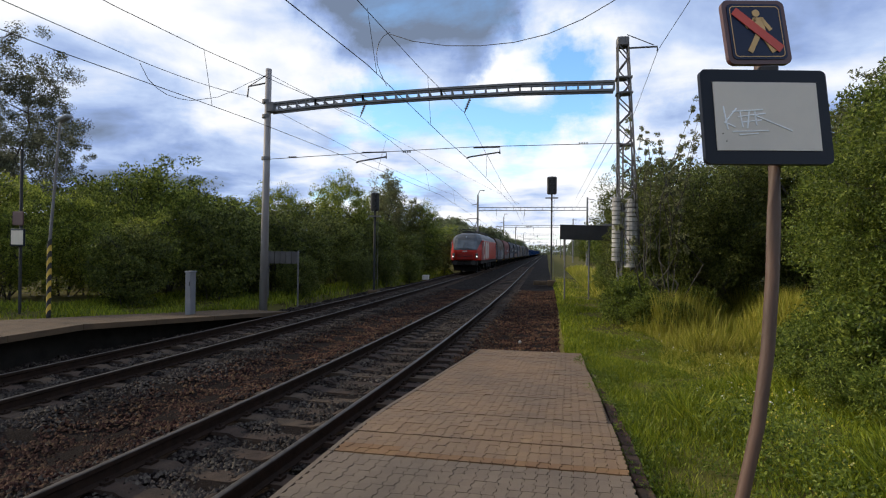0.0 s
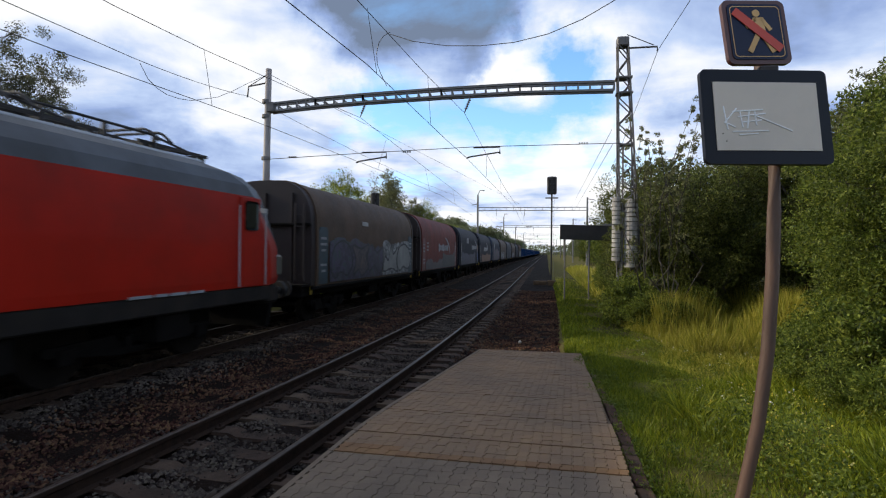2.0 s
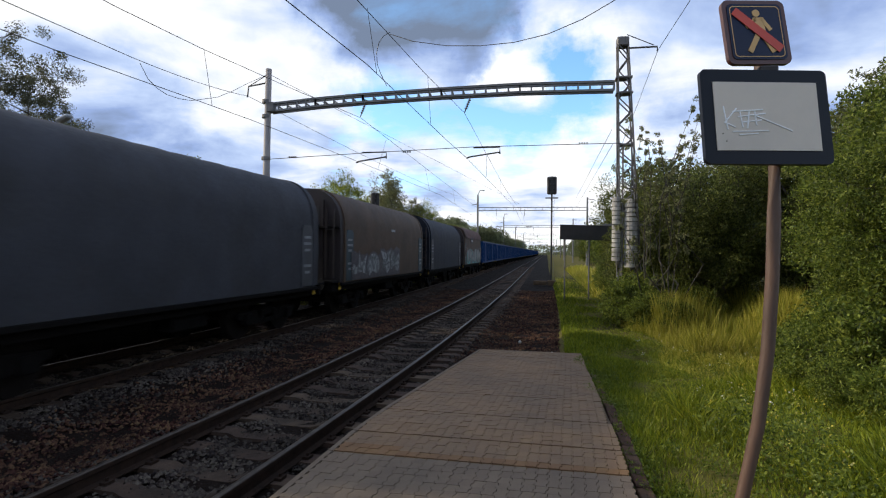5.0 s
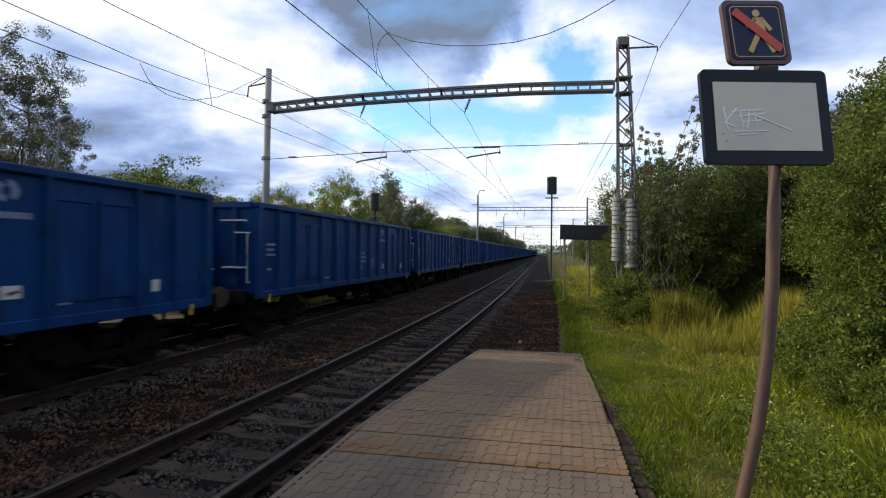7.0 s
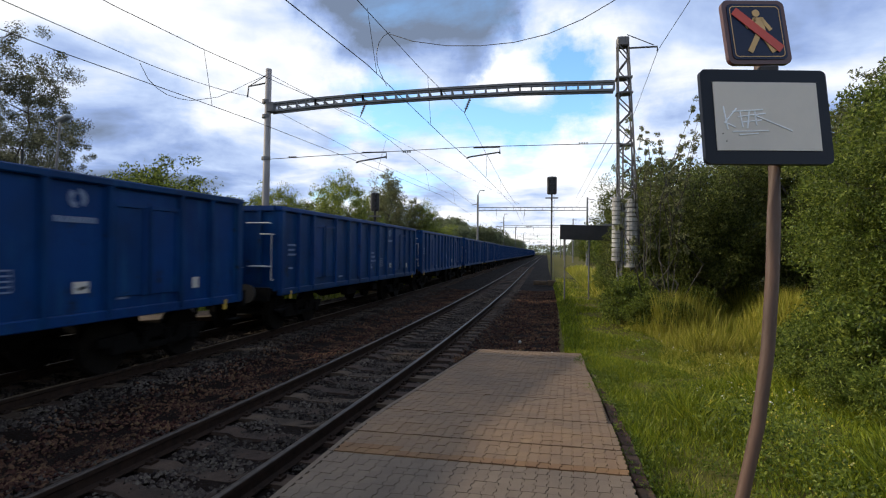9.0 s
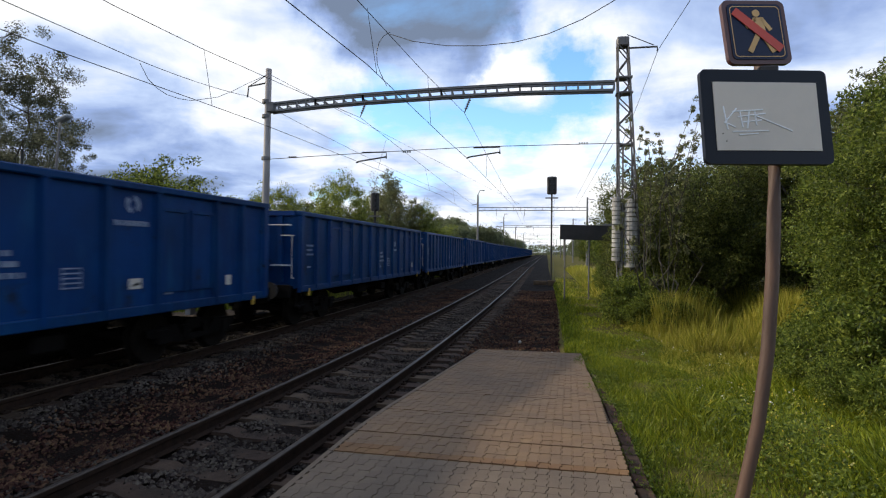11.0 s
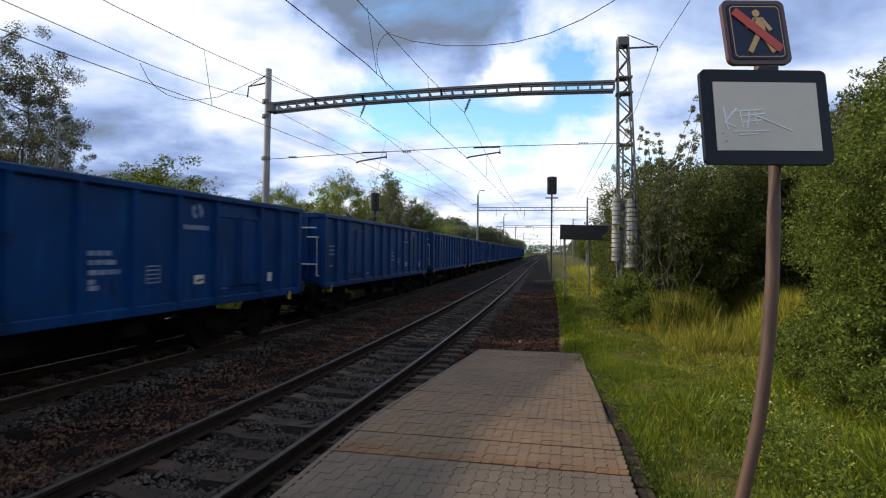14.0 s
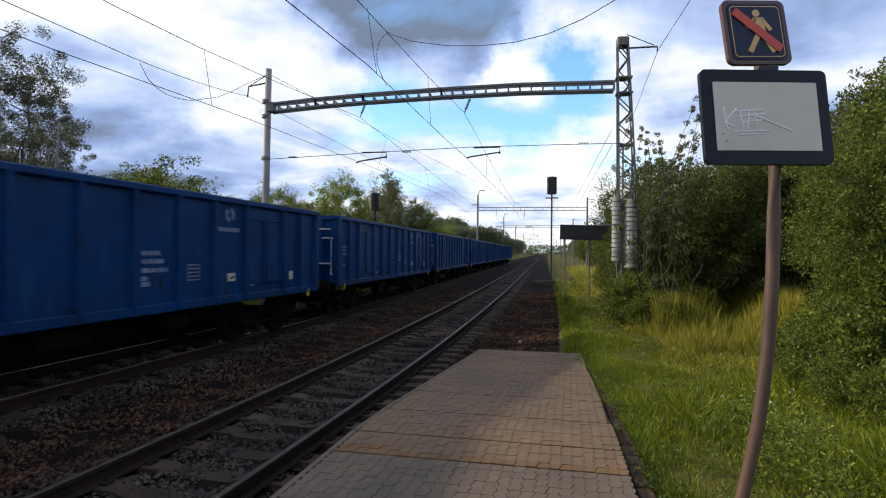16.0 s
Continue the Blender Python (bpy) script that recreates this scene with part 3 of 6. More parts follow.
            y += 0.56
            k += 1


# ---- platforms ----
RAMP = (4.9, 11.6)           # the near platform slopes down between these


def near_top(y):
    return 0.5 - 0.5 * float(np.clip((y - RAMP[0]) / (RAMP[1] - RAMP[0]), 0, 1))


def near_edges(y):
    t = float(np.clip(y / 11.6, -1, 1))
    return -1.86 + 0.46 * max(t, -0.2), 0.55 + 0.17 * max(t, 0)


def build_near_platform():
    plat = empty("near_platform", pose(0, 0, 0), "brown concrete paved platform end sloping down to the ballast", "platform", kind="structure")
    bm = bmesh.new()
    ys = [-6, -2, 0, 2, 3.5, 4.9, 6.5, 8, 9.5, 11.0, 11.6]
    rows = []
    for y in ys:
        a, b = near_edges(y)
        z = near_top(y) - 0.035
        rows.append([bm.verts.new(p) for p in ((a + 0.02, y, -0.5), (a + 0.02, y, z - 0.10), (a, y, z - 0.08), (a, y, z), (b, y, z), (b, y, -0.6))])
    for p, q in zip(rows, rows[1:]):
        for i in range(5):
            bm.faces.new((p[i], q[i], q[i + 1], p[i + 1]))
    bm.faces.new(rows[-1])
    bm.faces.new(rows[0][::-1])
    bmesh.ops.recalc_face_normals(bm, faces=bm.faces)
    part("platform_base", bm, M["joint"], plat, "dark sandy bed of the paving")
    return plat


def build_far_platform():
    plat = empty("far_platform", pose(0, 0, 0), "grey-brown concrete platform across the tracks with a sloping end", "platform", kind="structure")
    ys = [-14, -4, 2, 6, 8, 9.6, 11.5, 13.5, 15.5, 17.2]

    def top(y):
        return 0.5 - 0.52 * float(np.clip((y - 9.6) / 7.6, 0, 1))

    def edge(y):
        return -9.42 + 0.10 * bend(y) + 0.75 * float(np.clip((y - 9.6) / 7.6, 0, 1))
    for y0, y1 in zip(ys, ys[1:]):
        bm = bmesh.new()
        v = []
        for y, e in ((y0, 0.008), (y1, -0.008)):
            x, z = edge(y), top(y)
            v.append([bm.verts.new(p) for p in ((x, y + e, z), (x, y + e, z - 0.12), (x - 2.2, y + e, z - 0.12), (x - 2.2, y + e, z))])
        for i in range(4):
            bm.faces.new((v[0][i], v[0][(i + 1) % 4], v[1][(i + 1) % 4], v[1][i]))
        bm.faces.new(v[0])
        bm.faces.new(v[1][::-1])
        bmesh.ops.recalc_face_normals(bm, faces=bm.faces)
        part("platform_slab", bm, M["kerb"], plat)
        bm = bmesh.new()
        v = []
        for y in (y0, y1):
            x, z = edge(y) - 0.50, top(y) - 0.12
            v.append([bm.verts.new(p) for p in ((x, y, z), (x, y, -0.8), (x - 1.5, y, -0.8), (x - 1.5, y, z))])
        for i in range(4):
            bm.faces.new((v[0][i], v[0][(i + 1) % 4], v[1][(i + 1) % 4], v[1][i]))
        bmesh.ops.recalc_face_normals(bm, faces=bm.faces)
        part("platform_wall", bm, M["dark_wall"], plat, "grimy concrete wall under the edge, coloured dark for its shade")


build_ground()
build_tracks()
near_platform = build_near_platform()
build_far_platform()


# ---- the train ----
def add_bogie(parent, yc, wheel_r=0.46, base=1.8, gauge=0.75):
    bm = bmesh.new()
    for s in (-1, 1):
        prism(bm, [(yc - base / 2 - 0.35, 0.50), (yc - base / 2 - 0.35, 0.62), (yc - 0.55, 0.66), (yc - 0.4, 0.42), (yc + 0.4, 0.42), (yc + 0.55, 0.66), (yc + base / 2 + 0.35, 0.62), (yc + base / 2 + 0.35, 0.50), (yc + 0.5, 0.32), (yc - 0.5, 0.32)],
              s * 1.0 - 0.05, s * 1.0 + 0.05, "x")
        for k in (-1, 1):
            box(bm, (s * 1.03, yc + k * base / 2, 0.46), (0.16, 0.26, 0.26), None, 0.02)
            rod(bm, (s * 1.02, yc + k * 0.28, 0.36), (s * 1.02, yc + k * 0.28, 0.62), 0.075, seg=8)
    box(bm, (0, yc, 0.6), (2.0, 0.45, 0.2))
    bogie = part("bogie", bm, M["frame"], parent, "dusty cast bogie frame, coloured dark for the shade under the train")
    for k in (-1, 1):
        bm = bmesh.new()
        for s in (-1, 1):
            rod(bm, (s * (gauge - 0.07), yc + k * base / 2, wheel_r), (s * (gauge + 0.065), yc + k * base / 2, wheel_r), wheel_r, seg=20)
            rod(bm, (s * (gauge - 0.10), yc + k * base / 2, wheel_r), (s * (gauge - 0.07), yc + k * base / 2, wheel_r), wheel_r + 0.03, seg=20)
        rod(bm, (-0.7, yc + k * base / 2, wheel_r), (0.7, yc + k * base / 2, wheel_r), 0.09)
        part("wheelset", bm, M["wheel"], bogie, "worn steel wheelset, coloured dark for the shade under the train")


def add_buffers(parent, half):
    for e in (-1, 1):
        for s in (-0.87, 0.87):
            bm = rodded((s, e * (half - 0.62), 1.05), (s, e * (half - 0.12), 1.05), 0.10, seg=10)
            rod(bm, (s, e * (half - 0.12), 1.05), (s, e * (half - 0.02), 1.05), 0.21, 0.23, 14)
            part("buffer", bm, M["black"], parent)
        bm = rodded((0, e * (half - 0.7), 0.98), (0, e * (half - 0.02), 0.92), 0.05)
        rod(bm, (0, e * (half - 0.2), 0.95), (0, e * (half - 0.2), 0.60), 0.035)
        part("coupling", bm, M["frame"], parent)


def bars(parent, name, rows, x, material, depth=0.004, h=0.09, gap=0.06):
    """Rows of short plain bars in place of unreadable writing: (y, z, widths) on the side at x."""
    for y, z, widths in rows:
        for w in widths:
            part(name, boxed((x, y + w / 2, z), (depth, w, h)), material, parent, "unreadable painted marking")
            y += w + gap


def build_open_wagon(variant):
    """Blue high-sided open wagon, 14 m over buffers."""
    w = empty("open_wagon", pose(0, 0, 0), "blue high-sided open freight wagon with ribbed steel walls", "freight wagon", "blue open wagons of the train")
    hl, hw, z0, z1 = 6.42, 1.38, 1.07, (3.14 if variant == 0 else 3.09)
    for s, nm in ((1, "side_wall"), (-1, "side_wall")):
        bm = boxed((s * (hw - 0.03), 0, (z0 + z1) / 2), (0.05, 2 * hl, z1 - z0))
        side = part(nm, bm, M["blue"], w)
        ribs = [-6.32, -5.45, -4.6, -3.05, -2.0, -1.0, 0.0, 1.0, 2.0, 3.05, 4.6, 5.45, 6.32] if variant == 0 else list(np.linspace(-6.32, 6.32, 15))
        for i, y in enumerate(ribs):
            bm = bmesh.new()
            wd = 0.12 if 0 < i < len(ribs) - 1 else 0.2
            x0, x1 = s * (hw - 0.01), s * (hw + 0.085)
            prism(bm, [(x0, y - wd / 2), (x1, y - wd / 2 + 0.025), (x1, y + wd / 2 - 0.025), (x0, y + wd / 2)], z0 - 0.05, z1 - 0.10, "z")
            part("rib", bm, M["blue"], side)
        # door leaves between two pairs of ribs, with frames and hinges
        for yc in ((-4.19, -3.46, 3.46, 4.19) if variant == 0 else (-4.06, -3.16, 3.16, 4.06)):
            door = part("wagon_door", boxed((s * (hw + 0.012), yc, 2.02), (0.03, 0.68, 1.42), None, 0.01), M["blue"], w)
            for k in (-0.5, 0.5):
                part("door_bar", boxed((s * (hw + 0.035), yc + k * 0.60, 2.02), (0.04, 0.06, 1.42)), M["blue"], door)
            part("door_bar", boxed((s * (hw + 0.035), yc, 2.76), (0.04, 0.66, 0.06)), M["blue"], door)
        bm = boxed((s * hw, 0, z1 - 0.06), (0.17, 2 * hl + 0.06, 0.12), None, 0.02)
        part("top_rail", bm, M["blue"], side)
        bm = boxed((s * (hw + 0.01), 0, z0 - 0.02), (0.10, 2 * hl, 0.16), None, 0.015)
        part("lower_rail", bm, M["blue"], side)
    for e in (-1, 1):
        bm = boxed((0, e * (hl - 0.03), (z0 + z1) / 2), (2 * hw - 0.1, 0.05, z1 - z0))
        end = part("end_wall", bm, M["blue"], w)
        for x in (-0.9, -0.3, 0.3, 0.9):
            part("end_rib", boxed((x, e * (hl + 0.04), 2.15), (0.12, 0.09, 1.8)), M["blue"], end)
        part("end_rail", boxed((0, e * (hl + 0.02), z1 - 0.06), (2 * hw - 0.16, 0.15, 0.12)), M["blue"], end)
        # hand rails at the corner
        for s in (-1, 1):
            bm = bmesh.new()
            tube(bm, [(s * 1.28, e * (hl + 0.05), 2.45), (s * 1.28, e * (hl + 0.16), 2.45), (s * 1.28, e * (hl + 0.16), 1.35), (s * 1.28, e * (hl + 0.05), 1.35)], 0.016)
            tube(bm, [(s * 0.98, e * (hl + 0.16), 2.45), (s * 1.28, e * (hl + 0.16), 2.45)], 0.016)
            part("handrail", bm, M["white"], end, "pale painted handrail")
            bm = bmesh.new()
            tube(bm, [(s * 0.62, e * (hl + 0.09), 2.72), (s * 0.62, e * (hl + 0.17), 2.72), (s * 1.22, e * (hl + 0.17), 2.72), (s * 1.22, e * (hl + 0.09), 2.72)], 0.018)
            part("grab_bar", bm, M["white"], end, "pale painted grab bar")
            part("tread_plate", boxed((s * 1.0, e * (hl + 0.20), 1.68), (0.5, 0.24, 0.03), None, 0.006), M["stencil"], end, "pale worn tread plate")
            bm = bmesh.new()
            tube(bm, [(s * 1.35, e * (hl + 0.02), 1.1), (s * 1.35, e * (hl + 0.02), 0.62), (s * 1.35, e * (hl - 0.35), 0.62), (s * 1.35, e * (hl - 0.35), 1.1)], 0.018)
            box(bm, (s * 1.35, e * (hl - 0.16), 0.62), (0.16, 0.36, 0.03))
            part("step", bm, M["frame"], w)
            bm = boxed((s * 1.42, e * (hl - 0.55), 0.96), (0.05, 0.08, 0.20), None, 0.01)
            part("tow_hook", bm, M["yellow"], w, "yellow painted tow hook")
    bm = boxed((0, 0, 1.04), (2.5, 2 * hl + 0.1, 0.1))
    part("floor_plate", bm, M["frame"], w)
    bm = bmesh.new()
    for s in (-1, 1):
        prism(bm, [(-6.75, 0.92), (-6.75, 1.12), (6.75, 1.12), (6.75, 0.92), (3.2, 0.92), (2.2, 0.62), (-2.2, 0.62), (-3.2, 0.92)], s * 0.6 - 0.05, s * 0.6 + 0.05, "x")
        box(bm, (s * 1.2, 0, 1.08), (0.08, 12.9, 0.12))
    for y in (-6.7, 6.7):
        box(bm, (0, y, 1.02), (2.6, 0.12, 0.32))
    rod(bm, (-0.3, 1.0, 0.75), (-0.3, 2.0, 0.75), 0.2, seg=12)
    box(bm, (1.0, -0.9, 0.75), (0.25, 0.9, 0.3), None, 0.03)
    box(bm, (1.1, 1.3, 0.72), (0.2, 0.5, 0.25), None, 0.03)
    part("underframe", bm, M["frame"], w, "brown steel underframe, coloured dark for the shade under the wagon")
    for yc in (-4.5, 4.5):
        add_bogie(w, yc)
    add_buffers(w, 7.02)
    x = hw + 0.006
    # the emblem and its line of lettering become plain shapes
    bm = bmesh.new()
    ye, ze, re, paint = (2.53, 2.79, 0.15, M["faded"]) if variant == 0 else (2.22, 2.36, 0.12, M["stencil"])
    for a0 in (-0.9, 2.24):
        arc = [(ye + r * math.cos(a0 + 2.3 * k / 8), ze + r * math.sin(a0 + 2.3 * k / 8)) for r, ks in ((re, range(9)), (re * 0.45, range(8, -1, -1))) for k in ks]
        prism(bm, arc, x - 0.003, x + 0.003, "x")
    part("emblem", bm, paint, w, "worn white round emblem above a plain bar")
    bars(w, "marking", [(ye - (0.36 if variant == 0 else 0.28), ze - (0.31 if variant == 0 else 0.24), (0.075 if variant == 0 else 0.055,) * 7)], x, paint, h=0.085, gap=0.025)
    # number panel: rows of plain bars
    bars(w, "marking", [(0.2, 2.0, (0.08, 0.12, 0.1)), (0.2, 1.86, (0.08, 0.10, 0.2)), (0.2, 1.71, (0.16, 0.09, 0.12, 0.05)), (0.2, 1.57, (0.1,)), (0.2, 1.48, (0.17,))], x, paint, h=0.075, gap=0.045)
    yb = 1.45 if variant == 0 else 1.35
    bars(w, "marking", [(yb - 0.14, z, (0.28,)) for z in (1.78, 1.71, 1.64, 1.57, 1.50)], x, paint, h=0.022)
    bars(w, "marking", [(yb - 0.155, 1.64, (0.015,)), (yb + 0.14, 1.64, (0.015,))], x, paint, h=0.30)
    bars(w, "marking", [(-5.95, 2.2, (0.4,)), (-5.95, 2.08, (0.34,)), (-5.95, 1.96, (0.4,)), (-5.9, 1.62, (0.2,)), (3.25, 1.30, (0.2,)), (-2.7, 1.28, (0.3,))], x, M["faded"], h=0.05)
    if variant == 0:
        part("label_plate", boxed((x, 2.6, 1.50), (0.006, 0.25, 0.17)), M["white"], w, "small white label with a mark")
    bm = boxed((x, 5.03, 1.45), (0.006, 0.17, 0.20))
    part("label_plate", bm, M["white"], w, "small white square label")
    if variant == 0:
        part("label_mark", boxed((x + 0.004, 2.62, 1.49), (0.004, 0.15, 0.045), Matrix.Rotation(0.25, 4, "X")), M["black"], w, "dark mark on the white label")
    if variant == 2:
        bm = bmesh.new()
        pts = [(1.36, 2.5 + 0.2 * math.cos(a), 0.9 + 0.2 * math.sin(a)) for a in np.linspace(0, math.tau, 17)]
        tube(bm, pts, 0.013)
        for a in (0.4, 2.5, 4.6):
            rod(bm, (1.36, 2.5, 0.9), (1.36, 2.5 + 0.2 * math.cos(a), 0.9 + 0.2 * math.sin(a)), 0.010, seg=6)
        rod(bm, (1.2, 2.5, 0.9), (1.37, 2.5, 0.9), 0.02, seg=6)
        part("handbrake_wheel", bm, M["white"], w, "pale handbrake wheel")
    return w


def hood_profile(hw, z0, z1, n=9):
    """Cross-section of a hood: upright sides that round over into the roof."""
    pts = [(hw, z0), (hw + 0.02, z0 + 1.0)]
    zc = z0 + (z1 - z0) * 0.60
    for k in range(n + 1):
        a = math.pi / 2 * k / n
        pts.append((hw * math.cos(a) ** 0.62 if k < n else 0.0, zc + (z1 - zc) * math.sin(a)))
    return pts + [(-x, z) for x, z in pts[-2::-1]]


def wall_shell(bm, prof, y0, y1, rings, wave=0.0):
    V = []
    for j in range(rings + 1):
        y = y0 + (y1 - y0) * j / rings
        k = 1 + wave * abs(math.sin(math.pi * j / rings * (rings / 4)))
        V.append([bm.verts.new((x * k, y, 1.1 + (z - 1.1) * k)) for x, z in prof])
    n = len(prof)
    for a, b in zip(V, V[1:]):
        for i in range(n - 1):
            bm.faces.new((a[i], b[i], b[i + 1], a[i + 1]))
    for r in (V[0], V[-1]):
        bm.faces.new(r)
    bmesh.ops.recalc_face_normals(bm, faces=bm.faces)


def rounded_loop(poly, n=4):
    """A closed smooth curve through the corners."""
    out, k = [], len(poly)
    for i in range(k):
        p0, p1, p2, p3 = (Vector(poly[(i + d) % k]) for d in (-1, 0, 1, 2))
        for j in range(n):
            t = j / n
            q = 0.5 * (2 * p1 + (p2 - p0) * t + (2 * p0 - 5 * p1 + 4 * p2 - p3) * t * t + (3 * p1 - p0 - 3 * p2 + p3) * t ** 3)
            out.append((q[0], q[1]))
    return out


# unit outlines of fat sprayed shapes: shard, lobe, flame, wave
SPRAY_SHAPES = (
    ((0.0, 0.95), (0.5, 0.86), (0.95, 1.0), (0.8, 0.6), (1.0, 0.3), (0.62, 0.0), (0.4, 0.22), (0.1, 0.04), (0.22, 0.5)),
    ((0.0, 0.3), (0.1, 0.8), (0.5, 1.0), (0.9, 0.8), (1.05, 0.35), (0.8, 0.05), (0.45, 0.16), (0.2, 0.0)),
    ((0.0, 0.05), (0.06, 0.55), (0.3, 0.42), (0.42, 1.0), (0.62, 0.62), (1.0, 0.92), (0.9, 0.4), (1.06, 0.0), (0.55, 0.12)),
    ((0.0, 0.6), (0.28, 0.98), (0.6, 0.72), (1.0, 0.9), (0.96, 0.3), (0.7, 0.0), (0.42, 0.3), (0.08, 0.12)),
)


def graffiti(parent, x, y0, y1, z0, z1, base, marks, edge, seed, label):
    """A sprayed piece: an uneven field of layered paint and, where marks are given, fat rounded shapes with dark outlines."""
    rng = random.Random(seed)
    n = int((y1 - y0) / 0.22)
    top, z = [], z1 - 0.1
    for _ in range(n + 1):
        z = min(z1 + 0.08, max(z1 - 0.3 * (z1 - z0), z + rng.uniform(-0.12, 0.12)))
        top.append(z)
    bm = bmesh.new()
    prism(bm, [(y0, z0)] + [(y0 + (y1 - y0) * i / n + rng.uniform(-0.05, 0.05), top[i]) for i in range(n + 1)] + [(y1, z0)], x + 0.024, x + 0.030, "x")
    part("graffiti", bm, base, parent, label)
    if not marks:
        return
    k = max(2, round((y1 - y0) / 1.55))
    for i in range(k):
        a = y0 + (y1 - y0) * (i + 0.02) / k
        wd = (y1 - y0) / k * rng.uniform(0.96, 1.12)
        lo, h = z0 + rng.uniform(0.04, 0.12), z1 - rng.uniform(0.02, 0.18)
        shape = SPRAY_SHAPES[(i * 3 + seed) % len(SPRAY_SHAPES)]
        lean = rng.uniform(-0.10, 0.14)
        poly = rounded_loop([(a + wd * (u + lean * v), lo + (h - lo) * v) for u, v in shape], 3)
        bm = bmesh.new()
        d = 0.033 + 0.0016 * i
        prism(bm, poly, x + 0.030, x + d, "x")
        part("graffiti_shape", bm, marks[i % len(marks)], parent)
        bm = bmesh.new()
        for p, q in zip(poly, poly[1:] + poly[:1]):
            v = Vector((0, q[0] - p[0], q[1] - p[1]))
            box(bm, (x + d + 0.0008, (p[0] + q[0]) / 2, (p[1] + q[1]) / 2), (0.0016, v.length + 0.04, rng.uniform(0.05, 0.09)), Matrix.Rotation(math.atan2(v.z, v.y), 4, "X"))
        part("graffiti_outline", bm, edge, parent)


def build_hood_wagon(style, wavy=False):
    label = {"brown": "brown", "red": "faded red", "slate": "dark slate", "grey": "grey", "navy": "dark navy"}[style]
    w = empty("hood_wagon", pose(0, 0, 0), label + " telescopic hood freight wagon with rounded roof, dusty and sprayed", "freight wagon", "hood wagons of the train")
    hm = HOODS[style]
    hw, z0, z1 = 1.40, 1.08, 4.02
    # end walls, a little proud of the hood, sloping in at the roof
    for e in (-1, 1):
        bm = bmesh.new()
        prism(bm, [(p[0] * 1.0, p[1] + 0.02) for p in hood_profile(hw - 0.02, z0, z1 - 0.03)], e * 5.1, e * 5.42)
        end = part("end_wall", bm, M["hood_end"] if style in ("brown", "red") else M["navy_end"] if style == "navy" else hm, w, "dark steel end wall")
        for x in (-0.8, 0, 0.8):
            part("end_rib", boxed((x, e * 5.46, 2.4), (0.1, 0.1, 2.5)), M["hood_end"], end)
        for s in (-1, 1):
            bm = bmesh.new()
            box(bm, (s * 1.25, e * 5.62, 2.3), (0.05, 0.05, 2.1))
            box(bm, (s * 1.0, e * 5.62, 2.3), (0.05, 0.05, 2.1))
            for k in range(6):
                box(bm, (s * 1.12, e * 5.62, 1.4 + 0.33 * k), (0.25, 0.04, 0.04))
            part("ladder", bm, M["hood_end"], end)
        part("end_ledge", boxed((0, e * 5.50, 2.78), (2.72, 0.22, 0.07), None, 0.015), M["frame"], end, "dark ledge across the end wall")
        for s in (-1, 1):
            bm = bmesh.new()
            prism(bm, [(e * 4.42, 1.12), (e * 5.02, 1.12), (e * 5.02, 2.62), (e * 4.92, 2.74), (e * 4.50, 2.74), (e * 4.42, 2.64)], s * (hw - 0.02), s * (hw + 0.035), "x")
            part("side_panel", bm, PANELS[style], w, "flat worn steel panel at the hood's end")
        for k in range(5):
            part("marking", boxed((hw + 0.038, e * 4.72, 2.42 - 0.17 * k - (0.25 if k > 2 else 0)), (0.006, (0.36, 0.42, 0.3, 0.4, 0.26)[k], 0.07)), M["worn_white"], w, "unreadable painted marking")
        bm = boxed((0, e * 5.55, 1.12), (2.7, 0.7, 0.06))
        part("end_platform", bm, M["frame"], w)
        for s in (-1, 1):
            part("corner_marker", boxed((s * 1.33, e * 5.3, 0.96), (0.05, 0.08, 0.22), None, 0.01), M["yellow"], w, "yellow painted hook")
    # the tarpaulin hood, stretched over its hoops
    bm = bmesh.new()
    wall_shell(bm, hood_profile(hw, z0, z1), -5.12, 5.12, 44, 0.022 if wavy else 0.0045)
    part("hood", bm, hm, w, smooth=True)
    for e in (-1, 1):
        bm = bmesh.new()
        prism(bm, hood_profile(hw + 0.03, z0 - 0.02, z1 + 0.03), e * 5.04, e * 5.16)
        part("hood_hem", bm, hm, w)
    bm = bmesh.new()
    for s in (-1, 1):
        box(bm, (s * (hw + 0.0), 0, z0 - 0.05), (0.08, 10.8, 0.09), None, 0.01)
    part("hood_rail", bm, M["frame"], w)
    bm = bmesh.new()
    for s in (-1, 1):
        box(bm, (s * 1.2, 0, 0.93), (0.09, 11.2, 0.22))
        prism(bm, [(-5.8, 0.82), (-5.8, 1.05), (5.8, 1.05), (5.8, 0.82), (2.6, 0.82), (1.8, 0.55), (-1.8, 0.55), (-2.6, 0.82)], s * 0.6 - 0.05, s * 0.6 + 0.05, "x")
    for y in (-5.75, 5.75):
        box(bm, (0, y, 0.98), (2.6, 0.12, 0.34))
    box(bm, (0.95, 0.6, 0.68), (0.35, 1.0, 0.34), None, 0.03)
    part("underframe", bm, M["frame"], w, "steel underframe, coloured dark for the shade under the wagon")
    for yc in (-3.5, 3.5):
        add_bogie(w, yc)
    add_buffers(w, 6.02)
    return w


